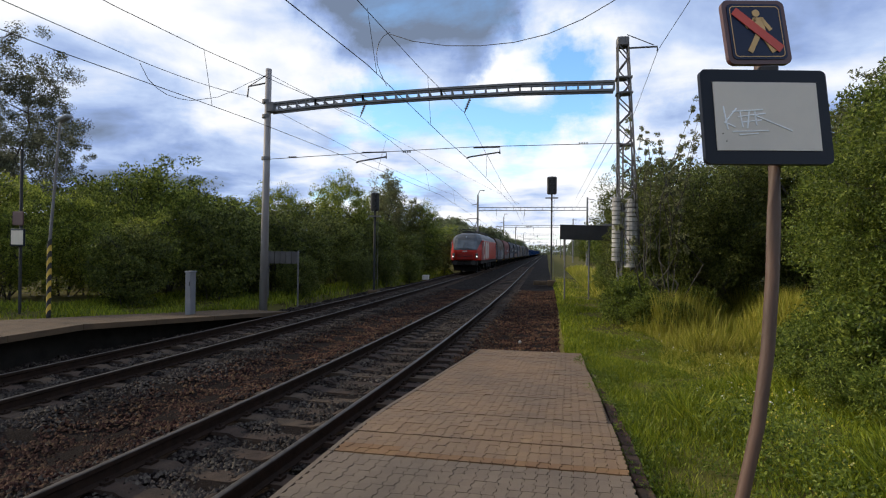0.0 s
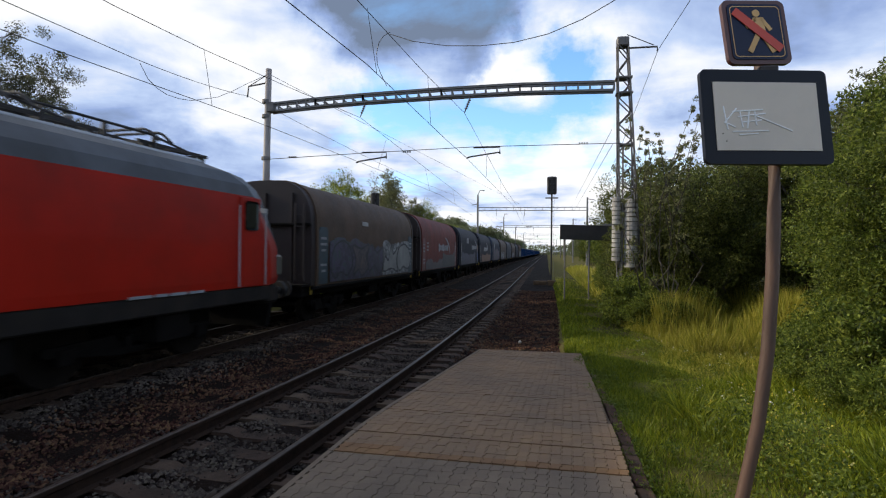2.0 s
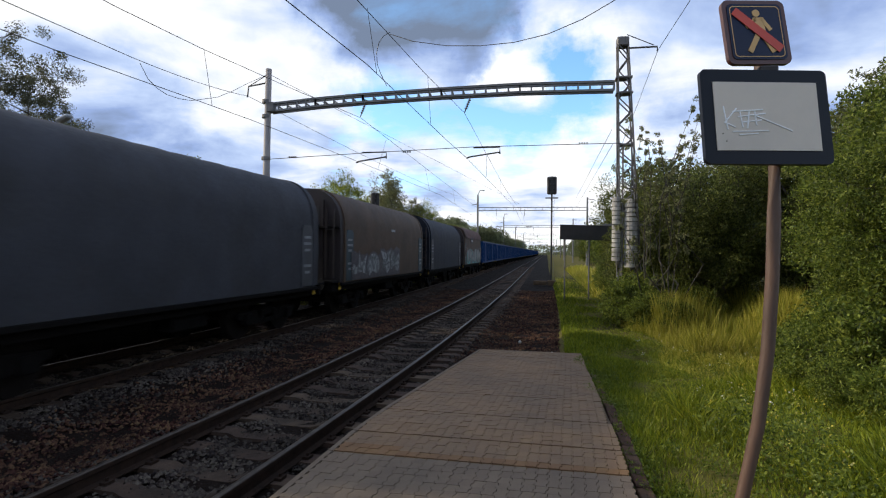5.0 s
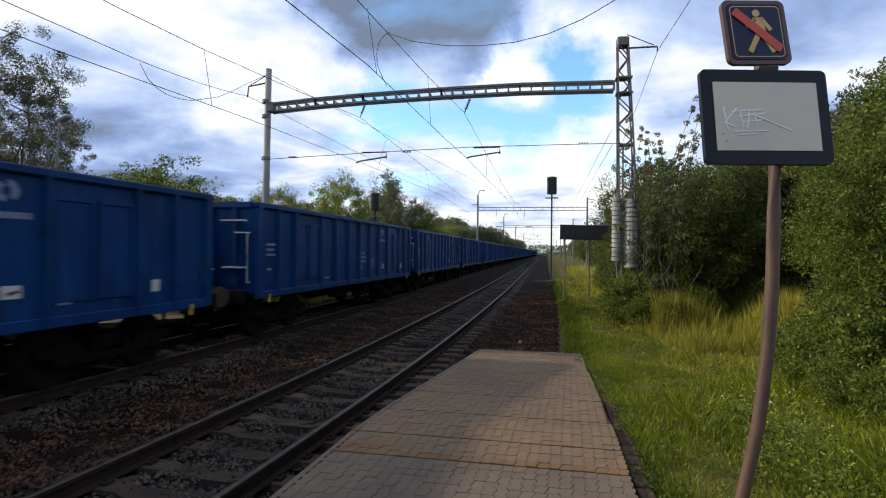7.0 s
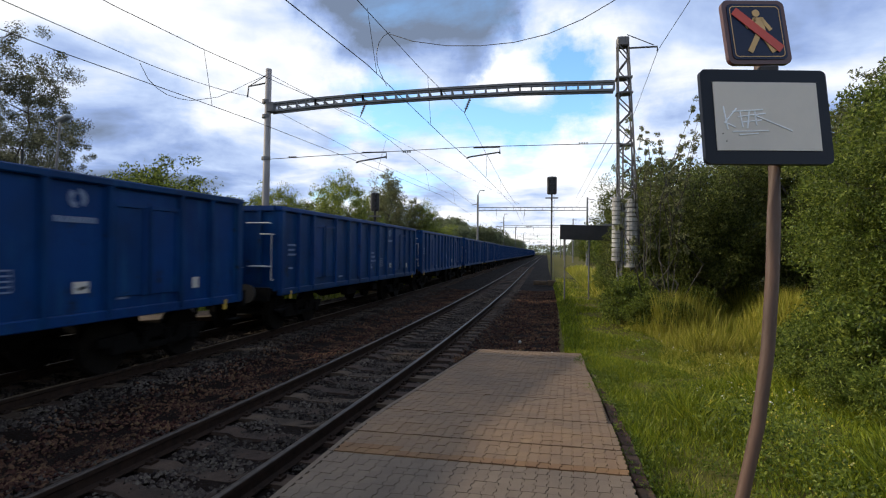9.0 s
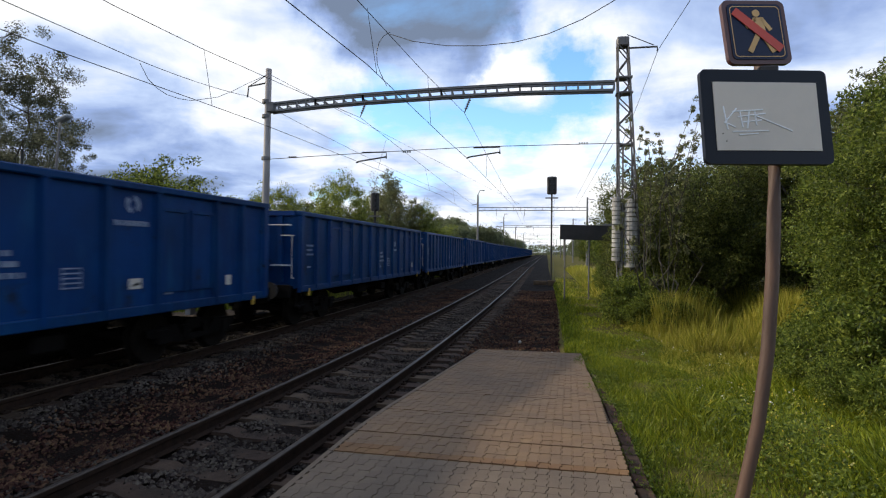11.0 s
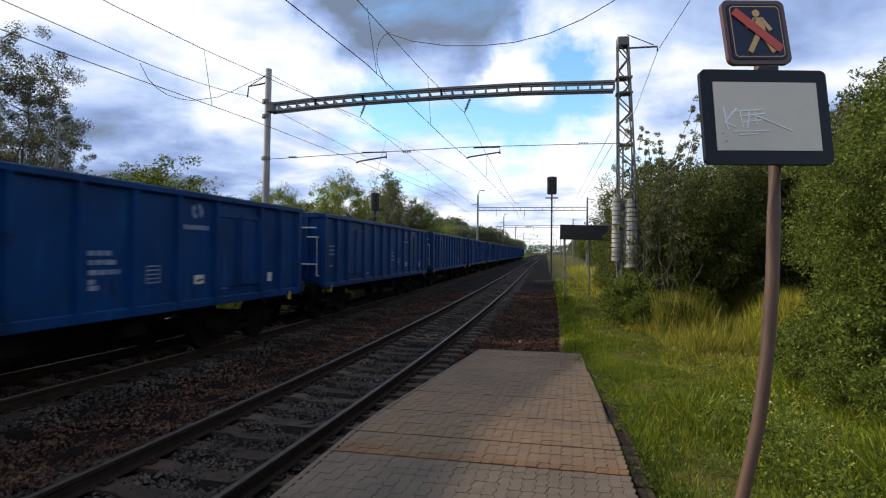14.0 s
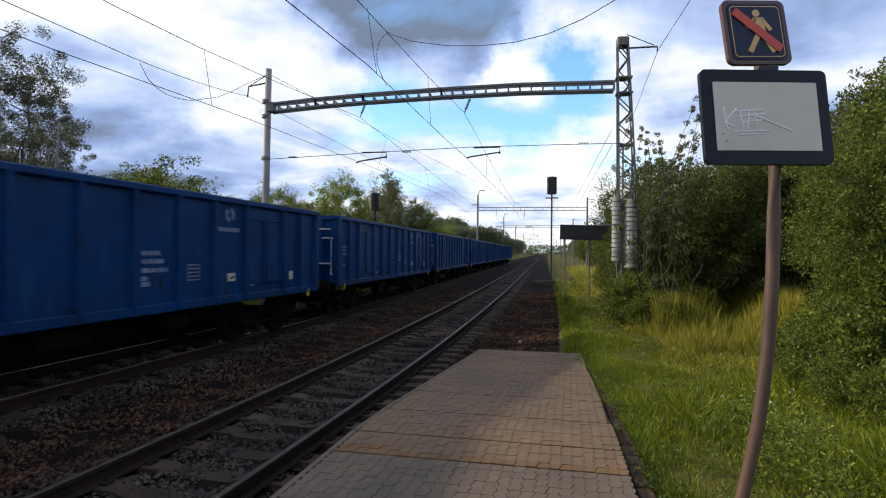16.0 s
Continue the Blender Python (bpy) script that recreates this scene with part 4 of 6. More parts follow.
def roof_cover(parent):
    """A loose reddish cover over the hood's roof with a scalloped lower edge."""
    bm = bmesh.new()
    n, rings = 12, 72
    V = []
    for j in range(rings + 1):
        y = -5.1 + 10.2 * j / rings
        drop = abs(math.sin(math.pi * j / rings * 9))
        puff = 1.03 + 0.012 * drop
        zlow = 3.28 - 0.17 * drop
        row = []
        for k in range(2 * n + 1):
            a = math.pi * k / (2 * n)
            c = math.cos(a)
            x = 1.40 * puff * math.copysign(abs(c) ** 0.62, c) if 0 < k < 2 * n and k != n else (1.42 * puff if k == 0 else -1.42 * puff if k == 2 * n else 0.0)
            row.append(bm.verts.new((x, y, zlow + (4.02 * 1.022 + 0.012 * drop - zlow) * math.sin(a))))
        V.append(row)
    for a, b in zip(V, V[1:]):
        for k in range(2 * n):
            bm.faces.new((a[k], b[k], b[k + 1], a[k + 1]))
    bmesh.ops.solidify(bm, geom=bm.faces, thickness=0.012)
    bmesh.ops.recalc_face_normals(bm, faces=bm.faces)
    part("roof_cover", bm, M["cover"], parent, "faded reddish brown scalloped roof cover", True)


def swoosh(parent, x, y, z, size, material=None):
    """A plain curved stripe and bars in place of a lettered emblem."""
    bm = bmesh.new()
    for k in range(7):
        box(bm, (x + 0.03, y - size * (1.95 - 0.29 * k), z), (0.008, size * 0.235, size * (0.30, 0.20, 0.22, 0.28, 0.20, 0.20, 0.22)[k]))
    n = 14
    up = [(y - size * 0.9 + size * 1.25 * math.sin(1.75 * i / n), z + size * 0.42 - size * 0.62 * (1 - math.cos(1.75 * i / n))) for i in range(n + 1)]
    lo = [(a - size * 0.10 * math.sin(math.pi * i / n), b - size * 0.09 * math.sin(math.pi * i / n)) for i, (a, b) in enumerate(up)]
    prism(bm, up + lo[-2:0:-1], x + 0.026, x + 0.034, "x")
    part("emblem", bm, material or M["worn_white"], parent, "worn pale curved stripe beside plain blocks")


def build_loco():
    lo = empty("electric_locomotive", pose(0, 0, 0), "red electric locomotive with dark grey roof and white side emblem", "locomotive")
    hw = 1.46
    # body of stacked cross-cuts: red below, red sides and grey cab masks above
    levels = [(1.27, 9.02, 1.46, 7.0), (1.42, 9.10, 1.47, 7.0), (2.05, 9.06, 1.47, 7.0), (2.24, 8.98, 1.47, 7.0), (3.22, 8.40, 1.44, 7.0)]

    def cut(bm, z, hy, hx, ye):
        nose = [(-hx, ye), (-hx, hy - 1.0), (-hx * 0.76, hy - 0.15), (-hx * 0.55, hy - 0.05), (0, hy), (hx * 0.55, hy - 0.05), (hx * 0.76, hy - 0.15), (hx, hy - 1.0), (hx, ye)]
        return [bm.verts.new((x, y, z)) for x, y in nose] + [bm.verts.new((-x, -y, z)) for x, y in nose]
    for name, lv, faces, material, label in (("body", levels[:4], "all", M["red"], ""), ("side_panel", levels[3:], "side", M["red"], ""), ("cab_mask", levels[3:], "nose", M["roofgrey"], "dark grey mask round the cab windscreens")):
        bm = bmesh.new()
        rings = [cut(bm, *v) for v in lv]
        n = len(rings[0])
        for a, b in zip(rings, rings[1:]):
            for i in range(n):
                k, q = i % 9, (i + 1) % n
                if faces == "all" or (faces == "side" and k in (0, 7, 8)) or (faces == "nose" and 2 <= k <= 5):
                    bm.faces.new((a[i], a[q], b[q], b[i]))
                elif k == 1:      # the mask's slanting edge runs over the tapered corner
                    bm.faces.new((a[q], b[q], b[i]) if faces == "nose" else (a[i], a[q], b[i]))
                elif k == 6:
                    bm.faces.new((a[i], b[q], b[i]) if faces == "nose" else (a[i], a[q], b[q]))
        if faces == "all":
            bm.faces.new(rings[0][::-1])
        bmesh.ops.recalc_face_normals(bm, faces=bm.faces)
        if faces == "nose":
            for sgn in (-1, 1):
                half = bm.copy()
                bmesh.ops.delete(half, geom=[v for v in half.verts if v.co.y * sgn < 0], context="VERTS")
                part(name, half, material, lo, label)
            bm.free()
            continue
        part(name, bm, material, lo, label)
    # roof: grey shoulders and cab roofs
    bm = bmesh.new()
    rl = [(3.22, 8.42, 1.44), (3.46, 8.24, 1.36), (3.70, 7.92, 1.16), (3.84, 7.3, 0.92)]
    rings = []
    for z, hy, hx in rl:
        ring = []
        for sy in (-1, 1):
            xs = [(-hx, hy - 1.0), (-hx * 0.76, hy - 0.15), (-hx * 0.55, hy - 0.05), (0, hy), (hx * 0.55, hy - 0.05), (hx * 0.76, hy - 0.15), (hx, hy - 1.0)]
            seq = xs if sy == 1 else [(-x, y) for x, y in xs]
            ring += [bm.verts.new((x, sy * y, z)) for x, y in seq]
        rings.append(ring)
    n = len(rings[0])
    for a, b in zip(rings, rings[1:]):
        for i in range(n):
            bm.faces.new((a[i], a[(i + 1) % n], b[(i + 1) % n], b[i]))
    bm.faces.new(rings[-1])
    bmesh.ops.recalc_face_normals(bm, faces=bm.faces)
    part("roof", bm, M["roofgrey"], lo, "dark grey rounded roof")
    for a, b in ((-6.2, -2.3), (-1.9, 1.2), (1.6, 6.6)):
        part("roof_hatch", boxed((0, (a + b) / 2, 3.86), (1.6, b - a, 0.12), None, 0.04), M["lightgrey"], lo, "light grey removable roof panel")
    # grey band that wraps the windscreen down to the side
    for e in (-1, 1):
        bm = bmesh.new()
        rows = []
        for z, hy, hx, d in ((2.36, 8.91, 1.47, 0.02), (3.16, 8.435, 1.44, 0.02), (3.16, 8.435, 1.44, -0.10), (2.36, 8.91, 1.47, -0.10)):
            rows.append([bm.verts.new((u * hx, e * (hy - off + d), z)) for u, off in ((-0.72, 0.13), (-0.55, 0.05), (0, 0), (0.55, 0.05), (0.72, 0.13))])
        for a, b in zip(rows, rows[1:] + rows[:1]):
            for k in range(4):
                bm.faces.new((a[k], a[k + 1], b[k + 1], b[k]))
        bmesh.ops.recalc_face_normals(bm, faces=bm.faces)
        ws = part("windscreen", bm, M["glass"], lo, "dark raked windscreen")
        for s in (-1, 1):
            tube_bm = bmesh.new()
            rod(tube_bm, (s * 0.16, e * 8.95, 2.36), (s * 0.10, e * 8.58, 3.02), 0.018, seg=6)
            rod(tube_bm, (s * 0.05, e * 8.95, 2.38), (s * 0.62, e * 8.93, 2.36), 0.022, seg=6)
            part("wiper", tube_bm, M["black"], ws)
            bm = boxed((s * 1.08, e * 8.88, 1.70), (0.26, 0.26, 0.50), Matrix.Rotation(-s * e * 0.6, 4, "Z"), 0.04)
            hl = part("headlight", bm, M["lamp_case"], lo, "square headlight unit in the nose")
            bm = rodded((s * 1.09, e * 8.92, 1.62), (s * 1.15, e * 9.02, 1.62), 0.055, seg=14)
            part("lens", bm, M["lamp_on"] if e < 0 else M["lamp_case"], hl, "lit round lamp" if e < 0 else "dark round lamp")
        bm = rodded((0, e * 8.1, 3.50), (0, e * 8.34, 3.45), 0.07, seg=14)
        part("top_light", bm, M["lightgrey"], lo, "round light above the windscreen")
        bm = bmesh.new()
        for k in range(4):
            box(bm, (0, e * (9.10 - 0.008 * k), 1.40 + 0.145 * k), (1.55, 0.09, 0.095), None, 0.018)
        part("grille", bm, M["red"], lo, "red ribbed nose grille")
        # added black sheet stands in for the shade between the grille ribs
        part("grille_backing", boxed((0, e * 9.075, 1.615), (1.5, 0.05, 0.56)), M["black"], lo, "black panel added for the shade in the grille gaps")
        part("emblem", boxed((0, e * 9.06, 2.12), (0.42, 0.03, 0.12)), M["white"], lo, "small pale bar emblem")
        bm = boxed((0, e * 8.66, 1.00), (2.35, 0.60, 0.44), None, 0.08)
        part("bumper", bm, M["grime"], lo, "black buffer beam")
        bm = bmesh.new()
        prism(bm, [(-1.1, 0.25), (1.1, 0.25), (1.2, 0.8), (-1.2, 0.8)], e * 8.45, e * 8.6)
        part("snow_plough", bm, M["frame"], lo)
    # grey lower band, side skirts
    bm = boxed((0, 0, 1.10), (2.90, 16.2, 0.34), None, 0.03)
    part("sill", bm, M["grime"], lo, "dusty dark sill under the body")
    for s in (-1, 1):
        for y, wd in ((-5.0, 0.7), (-1.9, 1.2), (-0.3, 1.6), (1.7, 1.3), (5.2, 0.8)):
            part("equipment_box", boxed((s * 1.15, y, 0.70), (0.4, wd, 0.55), None, 0.04), M["frame"], lo)
    for yc in (-4.75, 4.75):
        add_bogie(lo, yc, 0.62, 2.9)
    add_buffers(lo, 9.49)
    # doors with window, handrails, step
    for s in (-1, 1):
        x = s * 1.475
        for e in (-1, 1):
            yd = e * 7.25
            bm = boxed((x, yd, 2.24), (0.03, 0.72, 1.92), None, 0.02)
            d = part("cab_door", bm, M["red"], lo)
            part("door_window", boxed((x + s * 0.018, yd, 2.80), (0.02, 0.46, 0.62), None, 0.05), M["dark_glass"], d)
            for k in (-0.48, 0.48):
                bm = rodded((x + s * 0.07, yd + k, 1.3), (x + s * 0.07, yd + k, 3.0), 0.016, seg=6)
                part("handrail", bm, M["lightgrey"], d)
            part("vent_plate", boxed((x, e * 7.72, 2.95), (0.03, 0.3, 0.1)), M["white"], lo)
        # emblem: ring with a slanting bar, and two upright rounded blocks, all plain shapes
        y0 = -5.6
        bm = bmesh.new()
        N = 36
        outer = [(y0 * 1 + 0.92 * math.cos(math.tau * i / N), 2.24 + 0.90 * math.sin(math.tau * i / N)) for i in range(N)]
        inner = [(y0 * 1 + 0.56 * math.cos(math.tau * i / N), 2.24 + 0.56 * math.sin(math.tau * i / N)) for i in range(N)]
        vo = [bm.verts.new((x + s * 0.004, s * a, b)) for a, b in outer]
        vi = [bm.verts.new((x + s * 0.004, s * a, b)) for a, b in inner]
        for i in range(N):
            bm.faces.new((vo[i], vo[(i + 1) % N], vi[(i + 1) % N], vi[i]))
        bmesh.ops.solidify(bm, geom=bm.faces, thickness=0.006)
        box(bm, (x + s * 0.006, s * (y0 + 0.20), 2.98), (0.006, 0.22, 0.62), Matrix.Rotation(-s * 0.45, 4, "X"))
        part("emblem", bm, M["white"], lo, "large white ring with a slanting bar")
        for yb in (-3.6, -1.9):
            bm = bmesh.new()
            N = 10
            po = [(-0.68, 0.98), (0.25, 0.98)] + [(0.25 + 0.42 * math.sin(math.pi / 2 * i / N), 0.56 + 0.42 * math.cos(math.pi / 2 * i / N)) for i in range(1, N)]
            po += [(0.67, 0.1), (0.52, 0.0), (0.67, -0.1)] + [(0.25 + 0.42 * math.cos(math.pi / 2 * i / N), -0.56 - 0.42 * math.sin(math.pi / 2 * i / N)) for i in range(N)] + [(0.25, -0.98), (-0.68, -0.98)]
            bm.faces.new([bm.verts.new((x + s * 0.004, s * (yb + a * 1.02), 2.24 + b * 0.9)) for a, b in po])
            bmesh.ops.solidify(bm, geom=bm.faces, thickness=0.006)
            part("emblem", bm, M["white"], lo, "large white rounded block shape")
        bars(lo, "marking", [(4.0, 1.28, (0.5, 0.3, 0.4, 0.4)), (-5.4, 1.28, (0.2,))], x + s * 0.01, M["lightgrey"], h=0.05)
    # roof gear
    bm = bmesh.new()
    for y in np.arange(-5.5, 5.6, 1.1):
        rod(bm, (0.55, y, 3.95), (0.55, y, 4.20), 0.06, 0.04, 8)
    tube(bm, [(0.55, -5.5, 4.22), (0.55, 5.5, 4.22)], 0.025)
    tube(bm, [(0.55, -3.0, 4.22), (0.3, -2.6, 4.3), (0.0, -2.2, 4.22)], 0.02)
    part("roof_busbar", bm, M["black"], lo, "black insulators and bus bar")
    for yc, up in ((-6.1, False), (-3.2, True), (3.4, False), (6.1, False)):
        bm = bmesh.new()
        for a in (-0.5, 0.5):
            box(bm, (a, yc, 4.06), (0.06, 1.9, 0.06))
            for k in (-0.8, 0.8):
                rod(bm, (a, yc + k, 3.9), (a, yc + k, 4.04), 0.06, seg=8)
        for k in (-0.8, 0.0, 0.8):
            box(bm, (0, yc + k, 4.06), (1.05, 0.06, 0.05))
        pan = part("pantograph", bm, M["black"], lo, "raised black pantograph" if up else "lowered black pantograph")
        bm = bmesh.new()
        if up:
            knee, head = (0, yc + 1.35, 4.85), (0, yc - 0.25, 5.52)
            tube(bm, [(0, yc - 0.7, 4.1), knee], 0.045)
            tube(bm, [(0.16, yc - 0.3, 4.1), (0.1, yc + 1.35, 4.80)], 0.02)
            for a in (-1, 1):
                tube(bm, [(a * 0.06, knee[1], knee[2]), (a * 0.45, head[1], head[2] - 0.06)], 0.026)
            hz, hy = head[2], head[1]
        else:
            tube(bm, [(0, yc - 0.7, 4.12), (0, yc + 0.95, 4.16)], 0.04)
            for a in (-1, 1):
                tube(bm, [(a * 0.06, yc + 0.95, 4.18), (a * 0.45, yc - 0.55, 4.24)], 0.024)
            hz, hy = 4.27, yc - 0.6
        part("pantograph_arm", bm, M["black"], pan)
        bm = bmesh.new()
        for k in (-0.17, 0.17):
            tube(bm, [(-0.82, hy + k, hz - 0.20), (-0.62, hy + k, hz - 0.02), (-0.5, hy + k, hz + 0.03), (0.5, hy + k, hz + 0.03), (0.62, hy + k, hz - 0.02), (0.82, hy + k, hz - 0.20)], 0.028)
        for a in (-0.45, 0.45):
            box(bm, (a, hy, hz - 0.02), (0.05, 0.36, 0.04))
        part("pantograph_head", bm, M["black"], pan)
    return lo


SPEED = 28.1                 # metres a second, towards -y
loco = build_loco()
VEHICLES = [(loco, 50.2 + 9.5)]   # vehicle and its place on the line at 0 s
HOOD_STYLES = ["brown", "red", "slate", "slate", "navy", "brown", "grey", "brown", "slate", "brown"]
HOOD_U0, HOOD_L = 69.9, 12.28
HOOD_SLACK = (-0.6, -0.6, -0.5, -0.72, -0.6, -0.5, -0.4, -0.3, -0.15, 0.0)     # couplings drawn tight or slack
for i, st in enumerate(HOOD_STYLES):
    hwag = build_hood_wagon(st, wavy=(i == 9))
    X = 1.425
    if i == 0:
        graffiti(hwag, X, -4.3, 0.6, 1.15, 2.4, M["mix_purple"], [M["mix_purple"], M["mix_dull"]], M["gr_black"], 5, "faded purple and green sprayed graffiti")
        graffiti(hwag, X, 0.7, 4.4, 1.15, 2.45, M["mix_silver"], [M["gr_grey"]], M["gr_black"], 6, "silver and black sprayed graffiti")
        bars(hwag, "marking", [(-1.6, 3.0, (0.6,))], X + 0.02, M["gr_white"], h=0.14)
    if i == 1:
        graffiti(hwag, X, 0.2, 4.38, 1.12, 2.2, M["gr_smear"], [], None, 7, "dark smear of overpainting low on the side")
        graffiti(hwag, X - 0.004, -4.3, 0.3, 1.12, 1.6, M["mix_dull"], [], None, 17, "dull worn dirt and paint low on the side")
        swoosh(hwag, X + 0.008, 2.0, 2.3, 1.5)
        bars(hwag, "marking", [(-4.1, 2.5, (0.35,)), (-4.1, 2.33, (0.4,)), (-4.1, 2.16, (0.35,))], X + 0.02, M["gr_grey"])
    if i == 2:
        graffiti(hwag, X, -4.5, 3.0, 1.12, 2.15, M["mix_purple"], [], None, 8, "faint purple sprayed graffiti")
        bars(hwag, "marking", [(-2.2, 2.95, (0.3, 0.36, 0.36))], X + 0.03, M["worn_white"], h=0.42)
        swoosh(hwag, X, 3.9, 2.45, 1.5)
        part("marking_panel", boxed((X + 0.032, 4.72, 1.68), (0.008, 0.5, 0.62)), M["gr_blue"], hwag, "blue painted panel")
        part("marking_panel", boxed((X + 0.032, 4.72, 2.40), (0.008, 0.46, 0.5)), M["mix_orange"], hwag, "dull orange painted panel")
    if i == 3:
        graffiti(hwag, X, -3.9, 4.3, 1.12, 2.02, M["mix_orange"], [], None, 9, "dull orange sprayed band")
        swoosh(hwag, X, 1.3, 2.36, 1.55, M["gr_white"])
    if i == 4:
        graffiti(hwag, X, -3.8, 3.9, 1.12, 2.42, M["mix_pink"], [], None, 10, "dull pink, teal and orange sprayed graffiti")
        fin = bmesh.new()
        prism(fin, rounded_loop([(-3.0, 2.68), (-2.35, 2.68), (-2.32, 3.12), (-2.5, 3.10), (-2.85, 2.92)]), X + 0.022, X + 0.03, "x")
        part("emblem", fin, M["gr_white"], hwag, "worn pale fin-shaped emblem")
        bars(hwag, "marking", [(-3.0, 2.5, (0.18, 0.18, 0.18))], X + 0.024, M["gr_white"], h=0.26)
    if i in (5, 7):
        graffiti(hwag, X, -4.6, 1.0, 1.12, 2.2, M["mix_dull"], [M["mix_silver"]], M["mix_dull"], 11 + i, "small pale sprayed graffiti")
        bars(hwag, "marking", [(-0.2, 2.9, (0.5,))], X + 0.02, M["gr_white"])
    if i == 9:
        X += 0.02
        graffiti(hwag, X, -4.35, 4.35, 1.12, 2.45, M["mix_teal"], [M["gr_grey"]], M["gr_black"], 12, "white and teal sprayed graffiti with black outlines")
        part("marking_panel", boxed((X + 0.02, -1.4, 3.0), (0.01, 1.5, 0.45)), M["hood_end"], hwag)
        bars(hwag, "marking", [(-1.8, 2.98, (0.9,))], X + 0.03, M["gr_white"], h=0.14)
    if i == 9:
        roof_cover(hwag)
    VEHICLES.append((hwag, HOOD_U0 + HOOD_L * (i + 0.5) + HOOD_SLACK[i]))
OPEN_U0, OPEN_L, OPEN_N = HOOD_U0 + HOOD_L * 10, 14.3, 25
protos = [build_open_wagon(v) for v in (0, 1, 2)]
order = [0] * 9 + [1, 1, 0, 2, 2] + [0] * 11
used = set()
for i in range(OPEN_N):
    p = protos[order[i]]
    ob = p if order[i] not in used else copy_thing(p, pose(0, 0, 0))
    used.add(order[i])
    VEHICLES.append((ob, OPEN_U0 + OPEN_L * (i + 0.5)))


def line_pose(y):
    slope = math.atan2(bend(y + 5) - bend(y - 5), 10.0)
    return pose(TRACKS[1] + bend(y), y, 0.011, 0, 0, -math.degrees(slope))


def motions():
    for ob, u in VEHICLES:
        walk(ob, [(k * 0.4, line_pose(u - SPEED * k * 0.4)) for k in range(41)])


# ---- overhead line ----
def lattice_beam(parent, a, b, h=0.42, step=0.36):
    """A flat truss of two chords with upright struts between them."""
    a, b = Vector(a), Vector(b)
    d = b - a
    n = max(2, int(d.length / step))
    for dz in (-h / 2, h / 2):
        bm = bmesh.new()
        m = (a + b) / 2 + Vector((0, 0, dz))
        box(bm, m, (d.length, 0.10, 0.07), Matrix.Rotation(-math.atan2(d.z, d.x), 4, "Y"))
        box(bm, m + Vector((0, 0.28, 0)), (d.length, 0.06, 0.06), Matrix.Rotation(-math.atan2(d.z, d.x), 4, "Y"))
        part("chord", bm, M["truss"], parent)
    for i in range(n + 1):
        p = a + d * (i / n)
        bm = boxed(p, (0.05, 0.07, h))
        box(bm, p + Vector((0, 0.14, 0)), (0.04, 0.28, 0.04))
        part("strut", bm, M["truss"], parent)


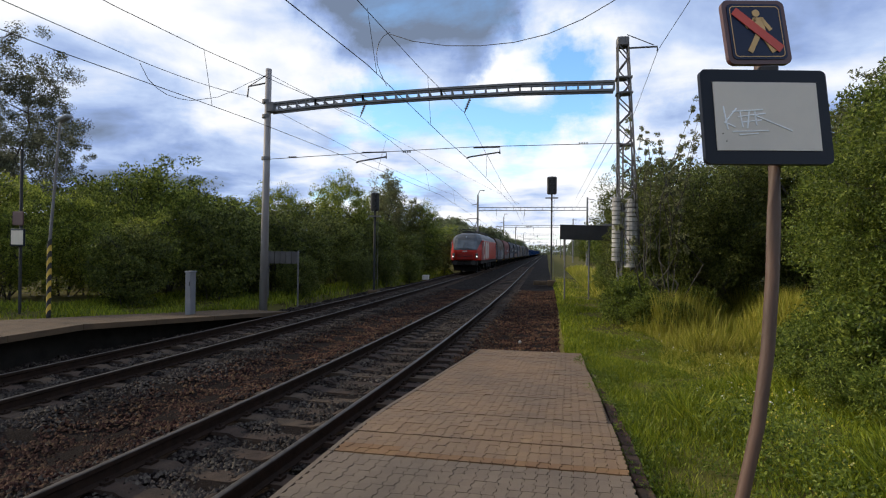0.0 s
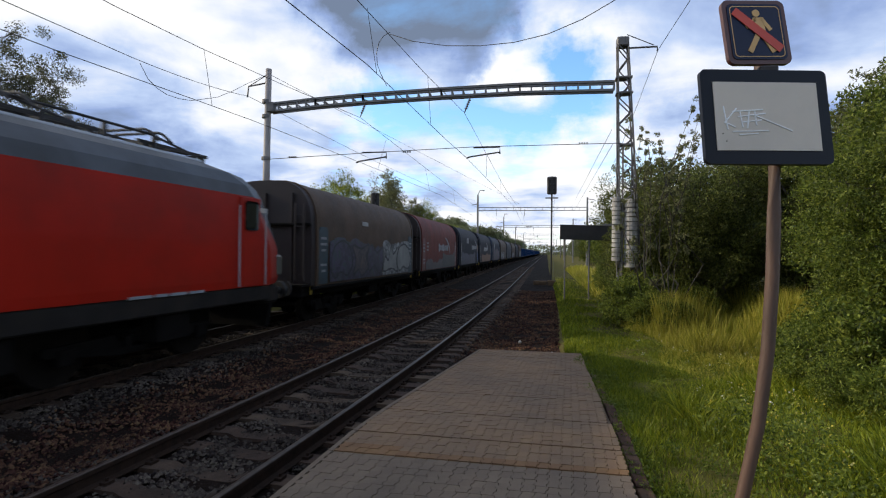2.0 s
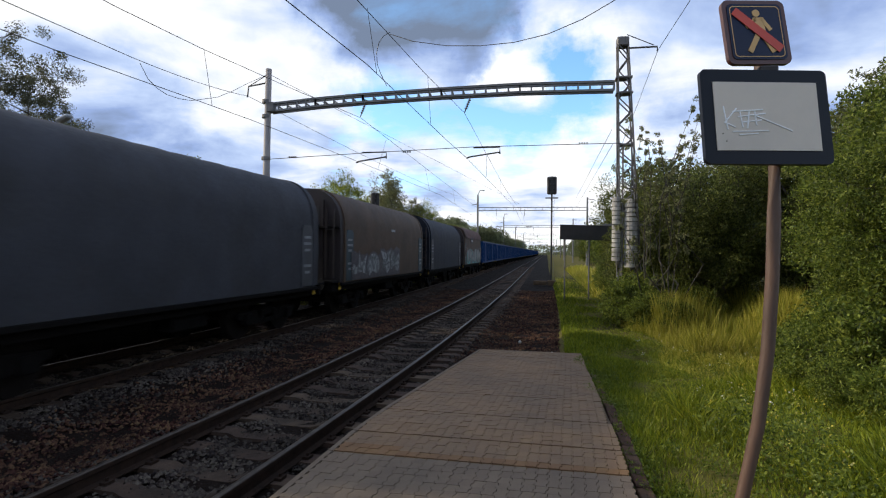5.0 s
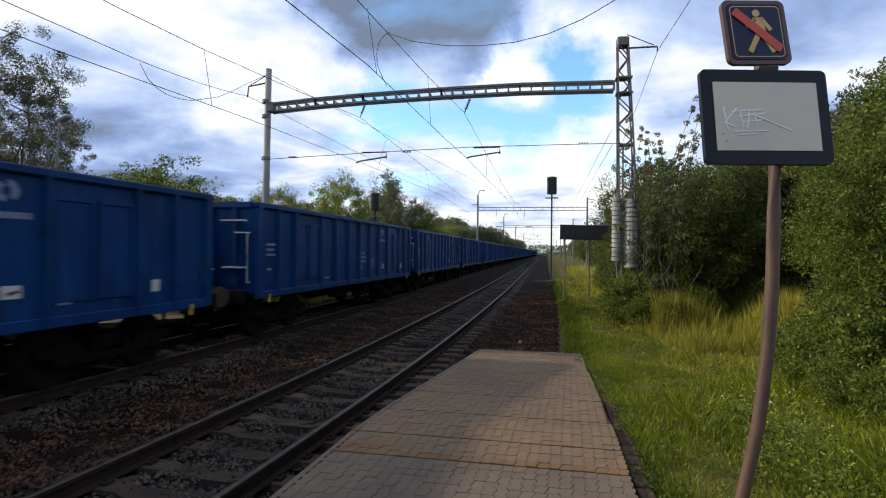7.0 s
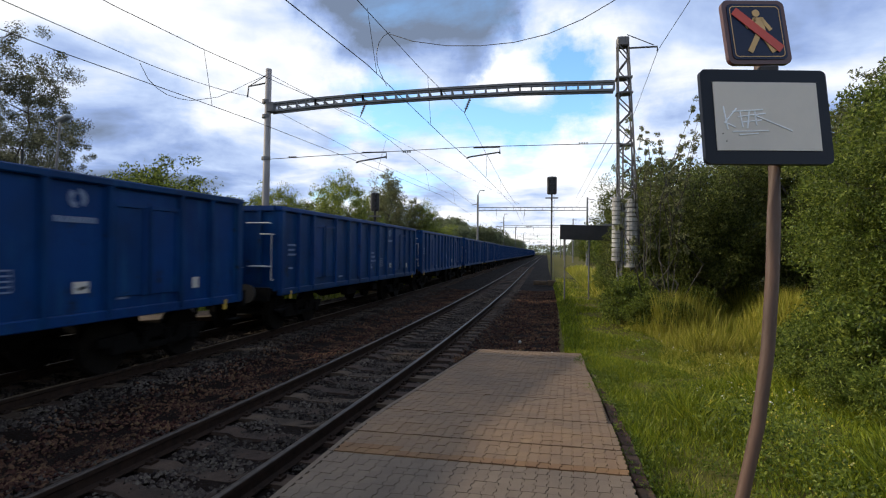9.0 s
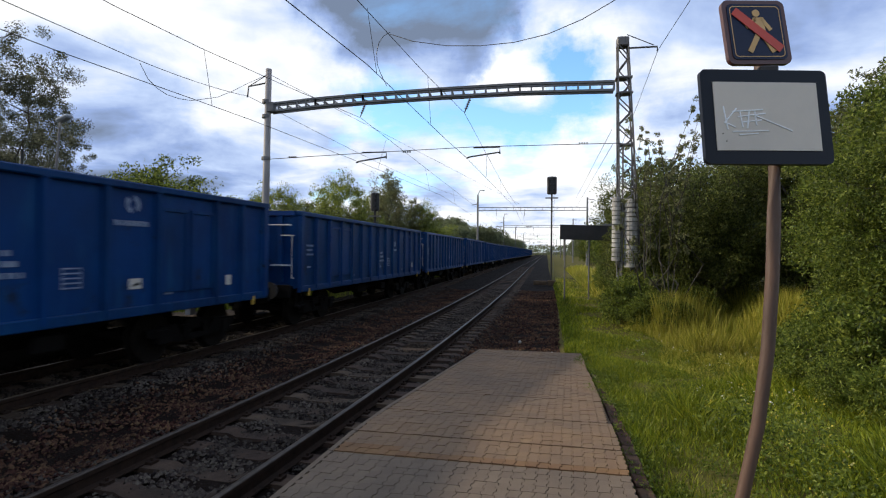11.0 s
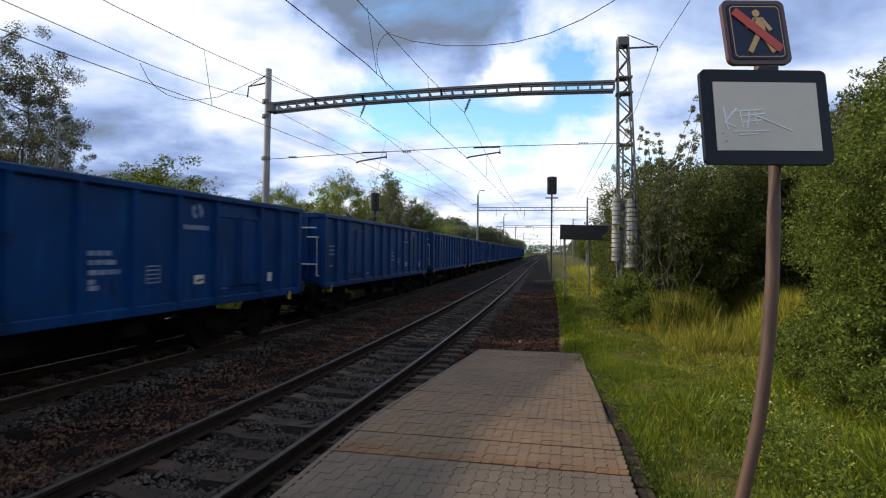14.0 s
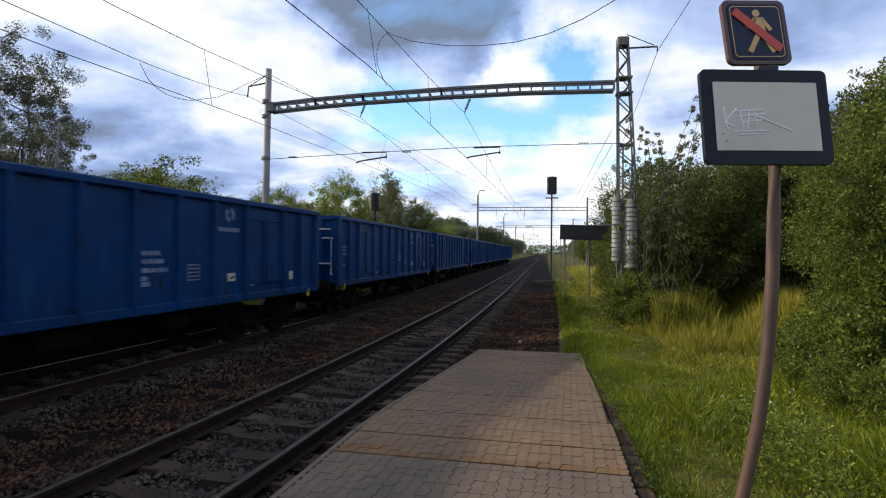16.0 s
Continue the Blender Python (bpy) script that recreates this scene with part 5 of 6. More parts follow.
def build_near_portal():
    y = 18.3
    p = empty("catenary_portal", pose(0, 0, 0), "grey steel truss beam on a round mast and a lattice mast", "catenary portal", "overhead line portals")
    xl, xr = -10.2, 2.32
    part("round_mast", rodded((xl - 0.06, y, -0.3), (xl + 0.05, y, 8.75), 0.15, 0.11, 16), M["mast"], p, "tapered grey tubular mast", True)
    for z in (5.45, 7.0, 7.55):
        part("mast_collar", rodded((xl - 0.02, y, z - 0.06), (xl - 0.02, y, z + 0.06), 0.16, seg=16), M["galv"], p)
    bm = bmesh.new()
    tube(bm, [(xl, y, 8.25), (xl - 0.75, y, 8.15), (xl - 0.8, y, 7.75)], 0.03)
    tube(bm, [(xl, y, 8.55), (xl - 0.75, y, 8.15)], 0.015)
    part("mast_bracket", bm, M["galv"], p)
    bp = [(-10.1, 7.32), (-8.3, 7.44), (-6.5, 7.52), (-3.65, 7.59), (-0.95, 7.62), (2.1, 7.56)]
    for (xa, za), (xb, zb) in zip(bp, bp[1:]):
        lattice_beam(p, (xa, y, za), (xb, y, zb), 0.28)
    bm = boxed((xl + 0.17, y, 7.32), (0.3, 0.30, 0.36), Matrix.Rotation(-0.06, 4, "Y"), 0.03)
    part("beam_head", bm, M["galv"], p)
    # lattice mast: four corner angles and zig-zag braces, tapering upwards
    ym, z0, z1 = y + 0.25, -0.3, 8.95

    def corner(sx, sy, z):
        w = 0.36 - 0.20 * (z - z0) / (z1 - z0)
        return Vector((xr + 0.06 + sx * w + 0.035 * (9 - z), ym + sy * w, z))
    for sx in (-1, 1):
        for sy in (-1, 1):
            bm = bmesh.new()
            rod(bm, corner(sx, sy, z0), corner(sx, sy, z1), 0.036, 0.030, 4)
            part("mast_leg", bm, M["galv"], p)
    zs = np.linspace(z0, z1, 22)
    for i, (a, b) in enumerate(zip(zs, zs[1:])):
        k = 1 if i % 2 else -1
        bm = bmesh.new()
        for s in (-1, 1):
            rod(bm, corner(-k, s, a), corner(k, s, b), 0.022, seg=4)
            rod(bm, corner(s, -k, a), corner(s, k, b), 0.022, seg=4)
        part("mast_brace", bm, M["galv"], p)
    bm = boxed((xr + 0.06, ym, 9.04), (0.38, 0.38, 0.30), None, 0.03)
    part("mast_cap", bm, M["galv"], p, "dark box on top of the mast")
    bm = bmesh.new()
    tube(bm, [(xr, ym, 8.85), (xr + 1.15, ym, 8.85), (xr + 1.15, ym, 8.7)], 0.03)
    tube(bm, [(xr + 0.2, ym, 9.3), (xr + 1.05, ym, 8.9)], 0.015)
    part("mast_bracket", bm, M["galv"], p)
    for z in (5.65, 7.35, 7.85):
        part("mast_collar", boxed((xr + 0.06 + 0.035 * (9 - z), ym, z), (0.52, 0.46, 0.05)), M["galv"], p)
    # tensioning weights hanging beside the mast
    for x, zlo, n in ((xr - 0.13, 1.85, 14), (xr + 0.33, 1.65, 15)):
        st = part("weight_rod", rodded((x, ym - 0.35, zlo - 0.15), (x, ym - 0.35, 5.6), 0.015, seg=6), M["galv"], p)
        for i in range(n):
            bm = rodded((x, ym - 0.35, zlo + 0.148 * i), (x, ym - 0.35, zlo + 0.148 * i + 0.122), 0.20 if x > xr else 0.135, seg=14)
            part("weight_disc", bm, M["weight"], st, "whitish concrete weight disc")
    bm = bmesh.new()
    rod(bm, (xr + 0.06, ym - 0.35, 0.2), (xr + 0.06, ym - 0.35, 5.5), 0.03, seg=8)
    box(bm, (xr + 0.2, ym - 0.35, 3.02), (1.5, 0.05, 0.06))
    part("weight_guide", bm, M["galv"], p)
    # hangers and registration arms
    for xm, xa, xb, zb in ((-6.60, -6.72, -5.60, 5.55), (-2.85, -2.75, -1.60, 5.62)):
        bm = bmesh.new()
        rod(bm, (xm + 0.25, y, 7.45), (xm + 0.02, y, 6.86), 0.02, seg=6)
        for k in range(5):
            rod(bm, (xm + 0.2 - 0.03 * k, y, 7.3 - 0.07 * k), (xm + 0.19 - 0.03 * k, y, 7.27 - 0.07 * k), 0.05, seg=8)
        part("suspension_insulator", bm, M["insul"], p)
        bm = bmesh.new()
        tube(bm, [(xb, y, zb - 0.2), (xb, y, zb + 0.03), (xb - 0.9, y, zb + 0.03)], 0.026)
        tube(bm, [(xb, y, zb - 0.14), (xa + 0.12, y, zb - 0.28), (xa, y, zb - 0.33)], 0.026)
        part("registration_arm", bm, M["wire"], p)
    bm = bmesh.new()
    tube(bm, [(xl, y, 5.42), (-6.5, y, 5.56), (-2.5, y, 5.68), (xr, y, 5.68)], 0.012)
    for xx in (-9.3, -5.0, 1.0):
        for k in range(4):
            rod(bm, (xx + 0.08 * k, y, 5.46 + 0.022 * (xx + 10)), (xx + 0.08 * k + 0.04, y, 5.46 + 0.022 * (xx + 10)), 0.035, seg=8)
    part("cross_span_wire", bm, M["wire"], p)
    return p


def build_far_portal(y, xl, xr, zt, zb):
    p = empty("catenary_portal", pose(0, y, 0), "distant grey steel portal spanning the tracks", "catenary portal", "overhead line portals")
    part("round_mast", rodded((xl, 0, -0.3), (xl, 0, zt), 0.16, 0.11, 10), M["truss"], p)
    part("round_mast", rodded((xr, 0, -0.3), (xr, 0, zt - 0.4), 0.16, 0.11, 10), M["truss"], p)
    lattice_beam(p, (xl, 0, zb), (xr, 0, zb), 0.4, 0.9 if y < 100 else 2.4)
    bm = bmesh.new()
    tube(bm, [(xl, 0, zt), (xl + 0.25, 0, zt + 0.6), (xl + 0.9, 0, zt + 0.62)], 0.06)
    tube(bm, [(xr, 0, zt - 0.6), (xr + 0.8, 0, zt - 0.7)], 0.05)
    tube(bm, [(xl, 0, zt - 1.2), (xl - 0.8, 0, zt - 1.3)], 0.05)
    part("mast_bracket", bm, M["galv"], p)
    bm = bmesh.new()
    for x in (-6.6, -2.9):
        rod(bm, (x, 0, zb), (x, 0, 6.8), 0.03)
        tube(bm, [(x + 1.0, 0, 5.5), (x, 0, 5.4)], 0.04)
    part("registration_arm", bm, M["wire"], p)
    return p


def wire(name, pts, r, label, sag=0.0):
    bm = bmesh.new()
    out = []
    for a, b in zip(pts, pts[1:]):
        a, b = Vector(a), Vector(b)
        n = 10 if sag else 2
        for i in range(n):
            t = i / n
            p = a.lerp(b, t)
            p.z -= sag * 4 * t * (1 - t) * min(1.0, (b - a).length / 40)
            out.append(p)
    out.append(Vector(pts[-1]))
    tube(bm, out, r, 5)
    return tagged(part(name, bm, M["wire"]), label, "overhead wire", "overhead wires")


def build_wires():
    far = [(71, 0), (120, 0), (170, 0), (240, 0), (420, 0), (900, 0)]
    A = [(-5.6, -30, 5.6), (-3.69, 7.1, 5.65), (-3.41, 9.85, 5.65), (-3.14, 16.64, 5.6), (-2.78, 18.3, 5.32)]
    A[-1] = (-2.95, 19.5, 5.55)
    A += [(-2.51, 42, 5.6), (-3.1, 71, 5.6)] + [(-3.1, y, 5.6) for y, _ in far[1:]]
    wire("contact_wire", A, 0.0085, "dark copper contact wire over the near track")
    B = [(-5.8, -30, 7.1), (-3.70, 10.02, 7.0), (-3.33, 14.25, 6.95), (-2.83, 18.3, 6.86), (-2.75, 34.4, 6.3), (-3.1, 71, 6.9)]
    wire("catenary_wire", B, 0.0085, "dark messenger wire over the near track")
    C = [(-11.2, -30, 5.6), (-8.63, 8.07, 5.6), (-8.18, 11.26, 5.6), (-7.9, 13.4, 5.6), (-6.72, 18.3, 5.3)]
    C[-1] = (-7.2, 20.5, 5.55)
    C += [(-6.49, 32.7, 5.58), (-7.7, 71, 5.6)] + [(-7.7, y, 5.6) for y, _ in far[1:]]
    wire("contact_wire", C, 0.0085, "dark copper contact wire over the far track")
    D = [(-11.2, -30, 7.1), (-8.66, 9.49, 7.0), (-8.36, 11.79, 7.0), (-7.7, 14.6, 6.95), (-6.56, 18.3, 6.82), (-7.2, 51, 6.75), (-7.7, 71, 6.9)]
    wire("catenary_wire", D, 0.0085, "dark messenger wire over the far track")
    for xx in (-3.1, -7.7):
        wire("catenary_wire", [(xx, 71, 6.9), (xx, 120, 6.9), (xx, 170, 6.9), (xx, 240, 6.9)], 0.01, "dark messenger wire far down the line", 0.9)
    # feeder wires on the brackets
    wire("feeder_wire", [(-4.5, -30, 5.2), (-10.0, 11.5, 6.75), (-10.95, 18.3, 7.78), (-9.6, 71, 8.9), (-9.6, 120, 8.9)], 0.009, "dark feeder wire on the round masts' brackets", 0.5)
    wire("feeder_wire", [(3.6, -30, 9.0), (3.48, 18.5, 8.72), (5.6, 71, 8.5), (5.6, 120, 8.5)], 0.009, "dark feeder wire on the lattice mast's bracket", 0.8)
    wire("feeder_wire", [(-10.2, 18.3, 8.6), (-3.0, 60, 7.4), (-2.9, 71, 7.0)], 0.008, "thin stay wire from the round mast")
    for xa, za, xb, zb in ((2.05, 6.15, 2.9, 7.7), (2.1, 5.7, 3.2, 7.2)):
        wire("stay_wire", [(xa, 18.4, za), (xb, 71, zb)], 0.009, "thin stay wire from the lattice mast down the line")
    # droppers
    for pa, pb in (((-3.62, 10.4, 7.0), (-3.40, 10.4, 5.65)), ((-3.3, 14.6, 6.95), (-3.2, 14.6, 5.63)), ((-2.8, 25, 6.62), (-2.8, 25, 5.57)), ((-2.75, 32, 6.4), (-2.7, 32, 5.58)),
                   ((-8.34, 11.9, 7.0), (-8.1, 11.9, 5.6)), ((-6.75, 22.0, 6.8), (-7.1, 22.0, 5.55)), ((-6.85, 30, 6.8), (-6.6, 30, 5.57)), ((-7.0, 40, 6.78), (-6.8, 40, 5.58))):
        wire("dropper_wire", [pa, pb], 0.006, "thin dropper between messenger and contact wire")
    # slack jumper loops
    wire("jumper_cable", [(-3.44, 11.4, 6.90), (-3.59, 11.4, 6.82), (-3.69, 11.4, 6.68), (-3.74, 11.4, 6.45), (-3.72, 11.4, 6.2), (-3.64, 11.4, 6.0), (-3.5, 11.4, 5.72)], 0.008, "slack jumper loop between wires")
    loop = [(-10.05, 11.8, 6.72), (-10.15, 12.2, 6.46), (-10.2, 12.6, 6.34), (-10.23, 13.0, 6.29), (-10.2, 13.5, 6.31), (-10.18, 14.0, 6.40), (-10.16, 15.2, 6.84), (-10.2, 16.0, 7.24), (-10.27, 16.8, 7.69), (-10.2, 18.2, 8.5)]
    wire("jumper_cable", [tuple(p) for p in loop], 0.008, "slack jumper loop hanging towards the round mast")
    s = [(-3.44, 11.4, 6.86), (-2.87, 11.2, 6.59), (-2.1, 11.0, 6.37), (-1.35, 10.7, 6.21), (-0.66, 10.4, 6.12), (-0.02, 10.1, 6.12), (0.57, 9.8, 6.22), (1.1, 9.5, 6.39), (1.7, 9.1, 6.7), (2.4, 8.6, 7.2)]
    wire("jumper_cable", [tuple(p) for p in s], 0.008, "slack cable running across above the platform")


# ---- signs, posts and cabinets ----
def rounded(w, h, r, n=5):
    pts = []
    for cx, cz, a0 in ((w / 2 - r, h / 2 - r, 0), (-w / 2 + r, h / 2 - r, 90), (-w / 2 + r, -h / 2 + r, 180), (w / 2 - r, -h / 2 + r, 270)):
        pts += [(cx + r * math.cos(radians(a0 + 90 * k / n)), cz + r * math.sin(radians(a0 + 90 * k / n))) for k in range(n + 1)]
    return pts


def build_near_sign():
    s = empty("platform_sign", pose(0.93, 2.78, 0.3), "blank black-framed sign board on a leaning brown pole", "sign")
    s_inv = s.matrix_basis.inverted()
    bm = bmesh.new()
    tube(bm, [(1.040 - 0.031 * (2.55 - z) ** 3, 2.765, z) for z in (0.28, 0.6, 0.95, 1.3, 1.65, 2.0, 2.3, 2.55)] + [ (1.04, 2.83, 2.93), (1.035, 2.93, 3.02), (1.03, 2.95, 3.2)], 0.0295, 14)
    ob = part("pole", bm, M["sign_pole"], s, "brown painted rusty pole", True)
    ob.matrix_basis = s_inv
    m1 = s_inv @ pose(0.983, 2.705, 2.727, -7.22, -0.79, 13.52)
    bm = bmesh.new()
    prism(bm, rounded(0.60, 0.45, 0.028), 0.0, 0.024)
    bd = part("board", bm, M["sign_black"], s, "glossy black rounded board")
    bd.matrix_basis = m1
    bm = boxed((0.0, -0.0025, 0.0), (0.49, 0.005, 0.325))
    part("blank_face", bm, M["sign_white"], bd, "blank grey-white panel")
    # scratched tag, drawn as loose strokes
    strokes = [[(-0.205, 0.045), (-0.20, 0.0), (-0.19, -0.065)], [(-0.145, 0.035), (-0.205, -0.035)], [(-0.205, -0.03), (-0.155, -0.055)], [(-0.165, 0.02), (-0.02, 0.03)], [(-0.14, -0.005), (-0.01, 0.012)],
               [(-0.13, 0.025), (-0.12, -0.055)], [(-0.085, 0.025), (-0.10, -0.06)], [(-0.06, 0.02), (-0.055, -0.045)], [(-0.12, -0.03), (-0.03, -0.02)], [(-0.055, 0.0), (0.11, -0.07)],
               [(-0.17, -0.075), (0.0, -0.07)], [(-0.14, -0.09), (-0.05, -0.083)]]
    for st in strokes:
        bm = bmesh.new()
        tube(bm, [(a, -0.0062, b) for a, b in st], 0.0036, 5)
        part("scratched_line", bm, M["scribble"], bd, "pale hand-scratched stroke")
    bm = bmesh.new()
    for x, z in ((-0.215, -0.085), (-0.2, -0.12)):
        rod(bm, (x, -0.007, z), (x, -0.004, z), 0.003, seg=6)
    part("rivet", bm, M["sign_black"], bd)
    m2 = s_inv @ pose(0.997, 2.878, 3.184, -8.41, -3.14, 17.07)
    bm = bmesh.new()
    prism(bm, rounded(0.33, 0.335, 0.035), 0.0, 0.022)
    pl = part("top_plate", bm, M["sign_rim"], s, "square prohibition plate with maroon rim")
    pl.matrix_basis = m2
    bm = bmesh.new()
    prism(bm, rounded(0.285, 0.29, 0.025), -0.004, 0.0)
    part("plate_face", bm, M["sign_navy"], pl, "dark navy face")
    bm = bmesh.new()
    o, i_ = rounded(0.262, 0.266, 0.022), rounded(0.254, 0.258, 0.019)
    vo, vi = [bm.verts.new((a, -0.0055, b)) for a, b in o], [bm.verts.new((a, -0.0055, b)) for a, b in i_]
    for k in range(len(vo)):
        bm.faces.new((vo[k], vo[(k + 1) % len(vo)], vi[(k + 1) % len(vi)], vi[k]))
    part("border_line", bm, M["sign_tan"], pl)
    # the pictogram as plain shapes: a disc and five bars
    bm = bmesh.new()
    rod(bm, (0.005, -0.0075, 0.095), (0.005, -0.004, 0.095), 0.019, seg=16)
    for (x0, z0), (x1, z1), w in (((0.012, 0.072), (0.016, -0.012), 0.056), ((0.002, 0.066), (-0.055, 0.022), 0.02), ((0.028, 0.068), (0.072, 0.006), 0.02), ((0.008, -0.008), (-0.052, -0.108), 0.026), ((0.022, -0.008), (0.074, -0.108), 0.026)):
        d = Vector((x1 - x0, 0, z1 - z0))
        box(bm, ((x0 + x1) / 2, -0.0058, (z0 + z1) / 2), (d.length, 0.0035, w), Matrix.Rotation(-math.atan2(d.z, d.x), 4, "Y"), 0.0)
    part("pictogram", bm, M["sign_tan"], pl, "faded yellow disc and bars")
    bm = boxed((0.0, -0.0095, 0.005), (0.30, 0.003, 0.044), Matrix.Rotation(radians(42), 4, "Y"))
    part("slanting_bar", bm, M["sign_red"], pl, "red bar across the plate")
    bm = boxed((1.037, 2.85, 2.985), (0.085, 0.05, 0.035), None, 0.008)
    cl = part("clamp", bm, M["black"], s)
    cl.matrix_basis = s_inv


def build_signal(x, y, zb, z0, z1, w, label):
    s = empty("signal_post", pose(x, y, zb), label, "railway signal", "railway signals")
    part("post", rodded((0, 0, 0), (0, 0, z0 - zb + 0.2), 0.06, seg=10), M["black"], s)
    h = z1 - z0
    bm = boxed((0, 0, (z0 + z1) / 2 - zb), (w, 0.25, h), None, 0.08)
    for k in range(4):
        rod(bm, (0, -0.12, z0 - zb + h * (k + 0.5) / 4), (0, -0.28, z0 - zb + h * (k + 0.5) / 4), w * 0.22, seg=10)
    part("signal_head", bm, M["black"], s, "dark rounded signal head")
    bm = boxed((0, 0, z0 - zb - 0.25), (w * 1.3, 0.4, 0.05))
    box(bm, (0.16, 0.05, (z0 - zb) / 2), (0.014, 0.014, z0 - zb))
    for k in range(int((z0 - zb) / 0.35)):
        box(bm, (0.09, 0.05, 0.3 + 0.35 * k), (0.15, 0.012, 0.012))
    part("ladder", bm, M["galv"], s)
    part("base_block", boxed((0, 0, 0.12), (0.5, 0.5, 0.45), None, 0.03), M["kerb"], s, "concrete base block")


def build_fixtures():
    build_near_sign()
    build_signal(0.30, 38.8, -0.2, 6.2, 7.45, 0.68, "dark railway signal on a slim post, seen from behind")
    build_signal(-8.62, 26.3, -0.25, 4.1, 5.05, 0.44, "dark railway signal on a slim post beside the far track")
    part_b = boxed((-0.45, 37.8, 0.0), (0.9, 0.5, 0.3), None, 0.04)
    tagged(part("cable_box", part_b, M["kerb"]), "low concrete cable box beside the track", "cable box")
    # dark board on two legs
    b = empty("information_board", pose(1.75, 25.2, -0.1), "dark grey board on two thin steel legs in the grass", "board")
    part("panel", boxed((0, 0.02, 3.12), (2.35, 0.06, 0.68), Matrix.Rotation(0.02, 4, "Y"), 0.01), M["black"], b)
    for x in (-0.95, 0.12):
        part("leg", rodded((x, 0.08, -0.1), (x, 0.08, 3.4), 0.035, seg=8), M["galv"], b)
    bm = bmesh.new()
    for z in (2.85, 3.38):
        box(bm, (0, 0.065, z), (2.2, 0.03, 0.05))
    part("back_rail", bm, M["galv"], b)
    # lamp post with yellow and black stripes
    lp = empty("street_lamp", pose(-11.48, 10.7, 0.4), "grey lamp post with yellow and black striped foot", "street lamp")
    part("post", rodded((0, 0, 1.7), (0.24, 0, 4.55), 0.034, 0.026, 10), M["galv"], lp)
    seg = 13
    for k in range(seg):
        z = 1.8 * k / seg
        bm = bmesh.new()
        rings = [[bm.verts.new((0.050 * math.cos(a), 0.050 * math.sin(a), z + dz + 0.09 * math.cos(a))) for a in np.linspace(0, math.tau, 12, endpoint=False)] for dz in (0, 1.8 / seg)]
        for i in range(12):
            bm.faces.new((rings[0][i], rings[0][(i + 1) % 12], rings[1][(i + 1) % 12], rings[1][i]))
        part("stripe", bm, M["yellow"] if k % 2 else M["black"], lp, "yellow stripe" if k % 2 else "black stripe")
    bm = bmesh.new()
    tube(bm, [(0.24, 0, 4.5), (0.27, 0, 4.62), (0.36, 0, 4.70)], 0.03)
    part("arm", bm, M["mast"], lp)
    bm = boxed((0.38, -0.02, 4.70), (0.36, 0.20, 0.10), Matrix.Rotation(-0.35, 4, "Y"), 0.035)
    part("lamp_head", bm, M["lightgrey"], lp, "pale grey lantern head")
    # small framed sign on a pole, far platform
    s = empty("platform_sign", pose(-13.3, 11.5, 0.4), "small white board in a dark frame on a pole", "sign")
    part("pole", rodded((0.02, 0.06, -0.1), (0.02, 0.06, 4.2), 0.035, seg=8), M["black"], s)
    bd = part("board", boxed((0, 0, 1.93), (0.46, 0.04, 0.46), None, 0.02), M["sign_black"], s)
    part("blank_face", boxed((0, -0.022, 1.93), (0.36, 0.006, 0.36)), M["sign_white"], bd, "blank white panel")
    part("top_plate", boxed((0, 0, 2.42), (0.34, 0.03, 0.36), None, 0.02), M["sign_rim"], s, "dark square plate")
    # cabinet
    c = empty("electrical_cabinet", pose(-9.93, 13.7, 0.15), "light grey upright electrical cabinet in the grass", "cabinet")
    bd = part("body", boxed((0, 0, 0.68), (0.19, 0.22, 1.2), None, 0.015), M["cabinet"], c)
    part("door", boxed((0, -0.115, 0.92), (0.16, 0.015, 0.74), None, 0.005), M["cabinet"], c)
    part("base_panel", boxed((0, -0.115, 0.27), (0.16, 0.015, 0.42), None, 0.005), M["cabinet"], c)
    part("lid", boxed((0, 0, 1.29), (0.23, 0.26, 0.04), None, 0.01), M["cabinet"], c)
    part("handle", boxed((0.055, -0.13, 0.95), (0.02, 0.02, 0.12)), M["black"], c)
    # panel fence behind the round mast
    f = empty("panel_fence", pose(-10.62, 20.5, 0), "dull grey-brown panel fence between the bushes", "fence")
    for k in range(5):
        part("fence_panel", boxed((-0.50 + 0.25 * k, 0, 1.77), (0.235, 0.04, 0.50), None, 0.008), M["fence"], f)
    for x in (-0.66, 0.66):
        part("fence_post", boxed((x, 0, 0.9), (0.05, 0.05, 2.3)), M["galv"], f)
    part("fence_rail", boxed((0, 0.045, 1.6), (1.36, 0.04, 0.05)), M["galv"], f)
    # white kilometre-type marker by the far track
    m = empty("track_marker", pose(-9.02, 40.0, -0.3), "small white trackside marker block", "marker")
    part("block", boxed((0, 0, 0.42), (0.5, 0.3, 0.36), None, 0.03), M["white"], m)
    part("foot", boxed((0, 0, 0.1), (0.3, 0.2, 0.3)), M["kerb"], m)
    # small debris: pale stones at the end of the paving
    for k, (x, y) in enumerate(((0.30, 11.75), (-0.62, 13.2), (0.12, 11.9))):
        bm = bmesh.new()
        bmesh.ops.create_icosphere(bm, subdivisions=1, radius=0.045)
        for v in bm.verts:
            v.co *= random.uniform(0.7, 1.2)
        ob = part("stone", bm, M["weight"])
        ob.location = (x, y, -0.08)
        tagged(ob, "pale loose stone at the paving's end", "stone", "pale stones")


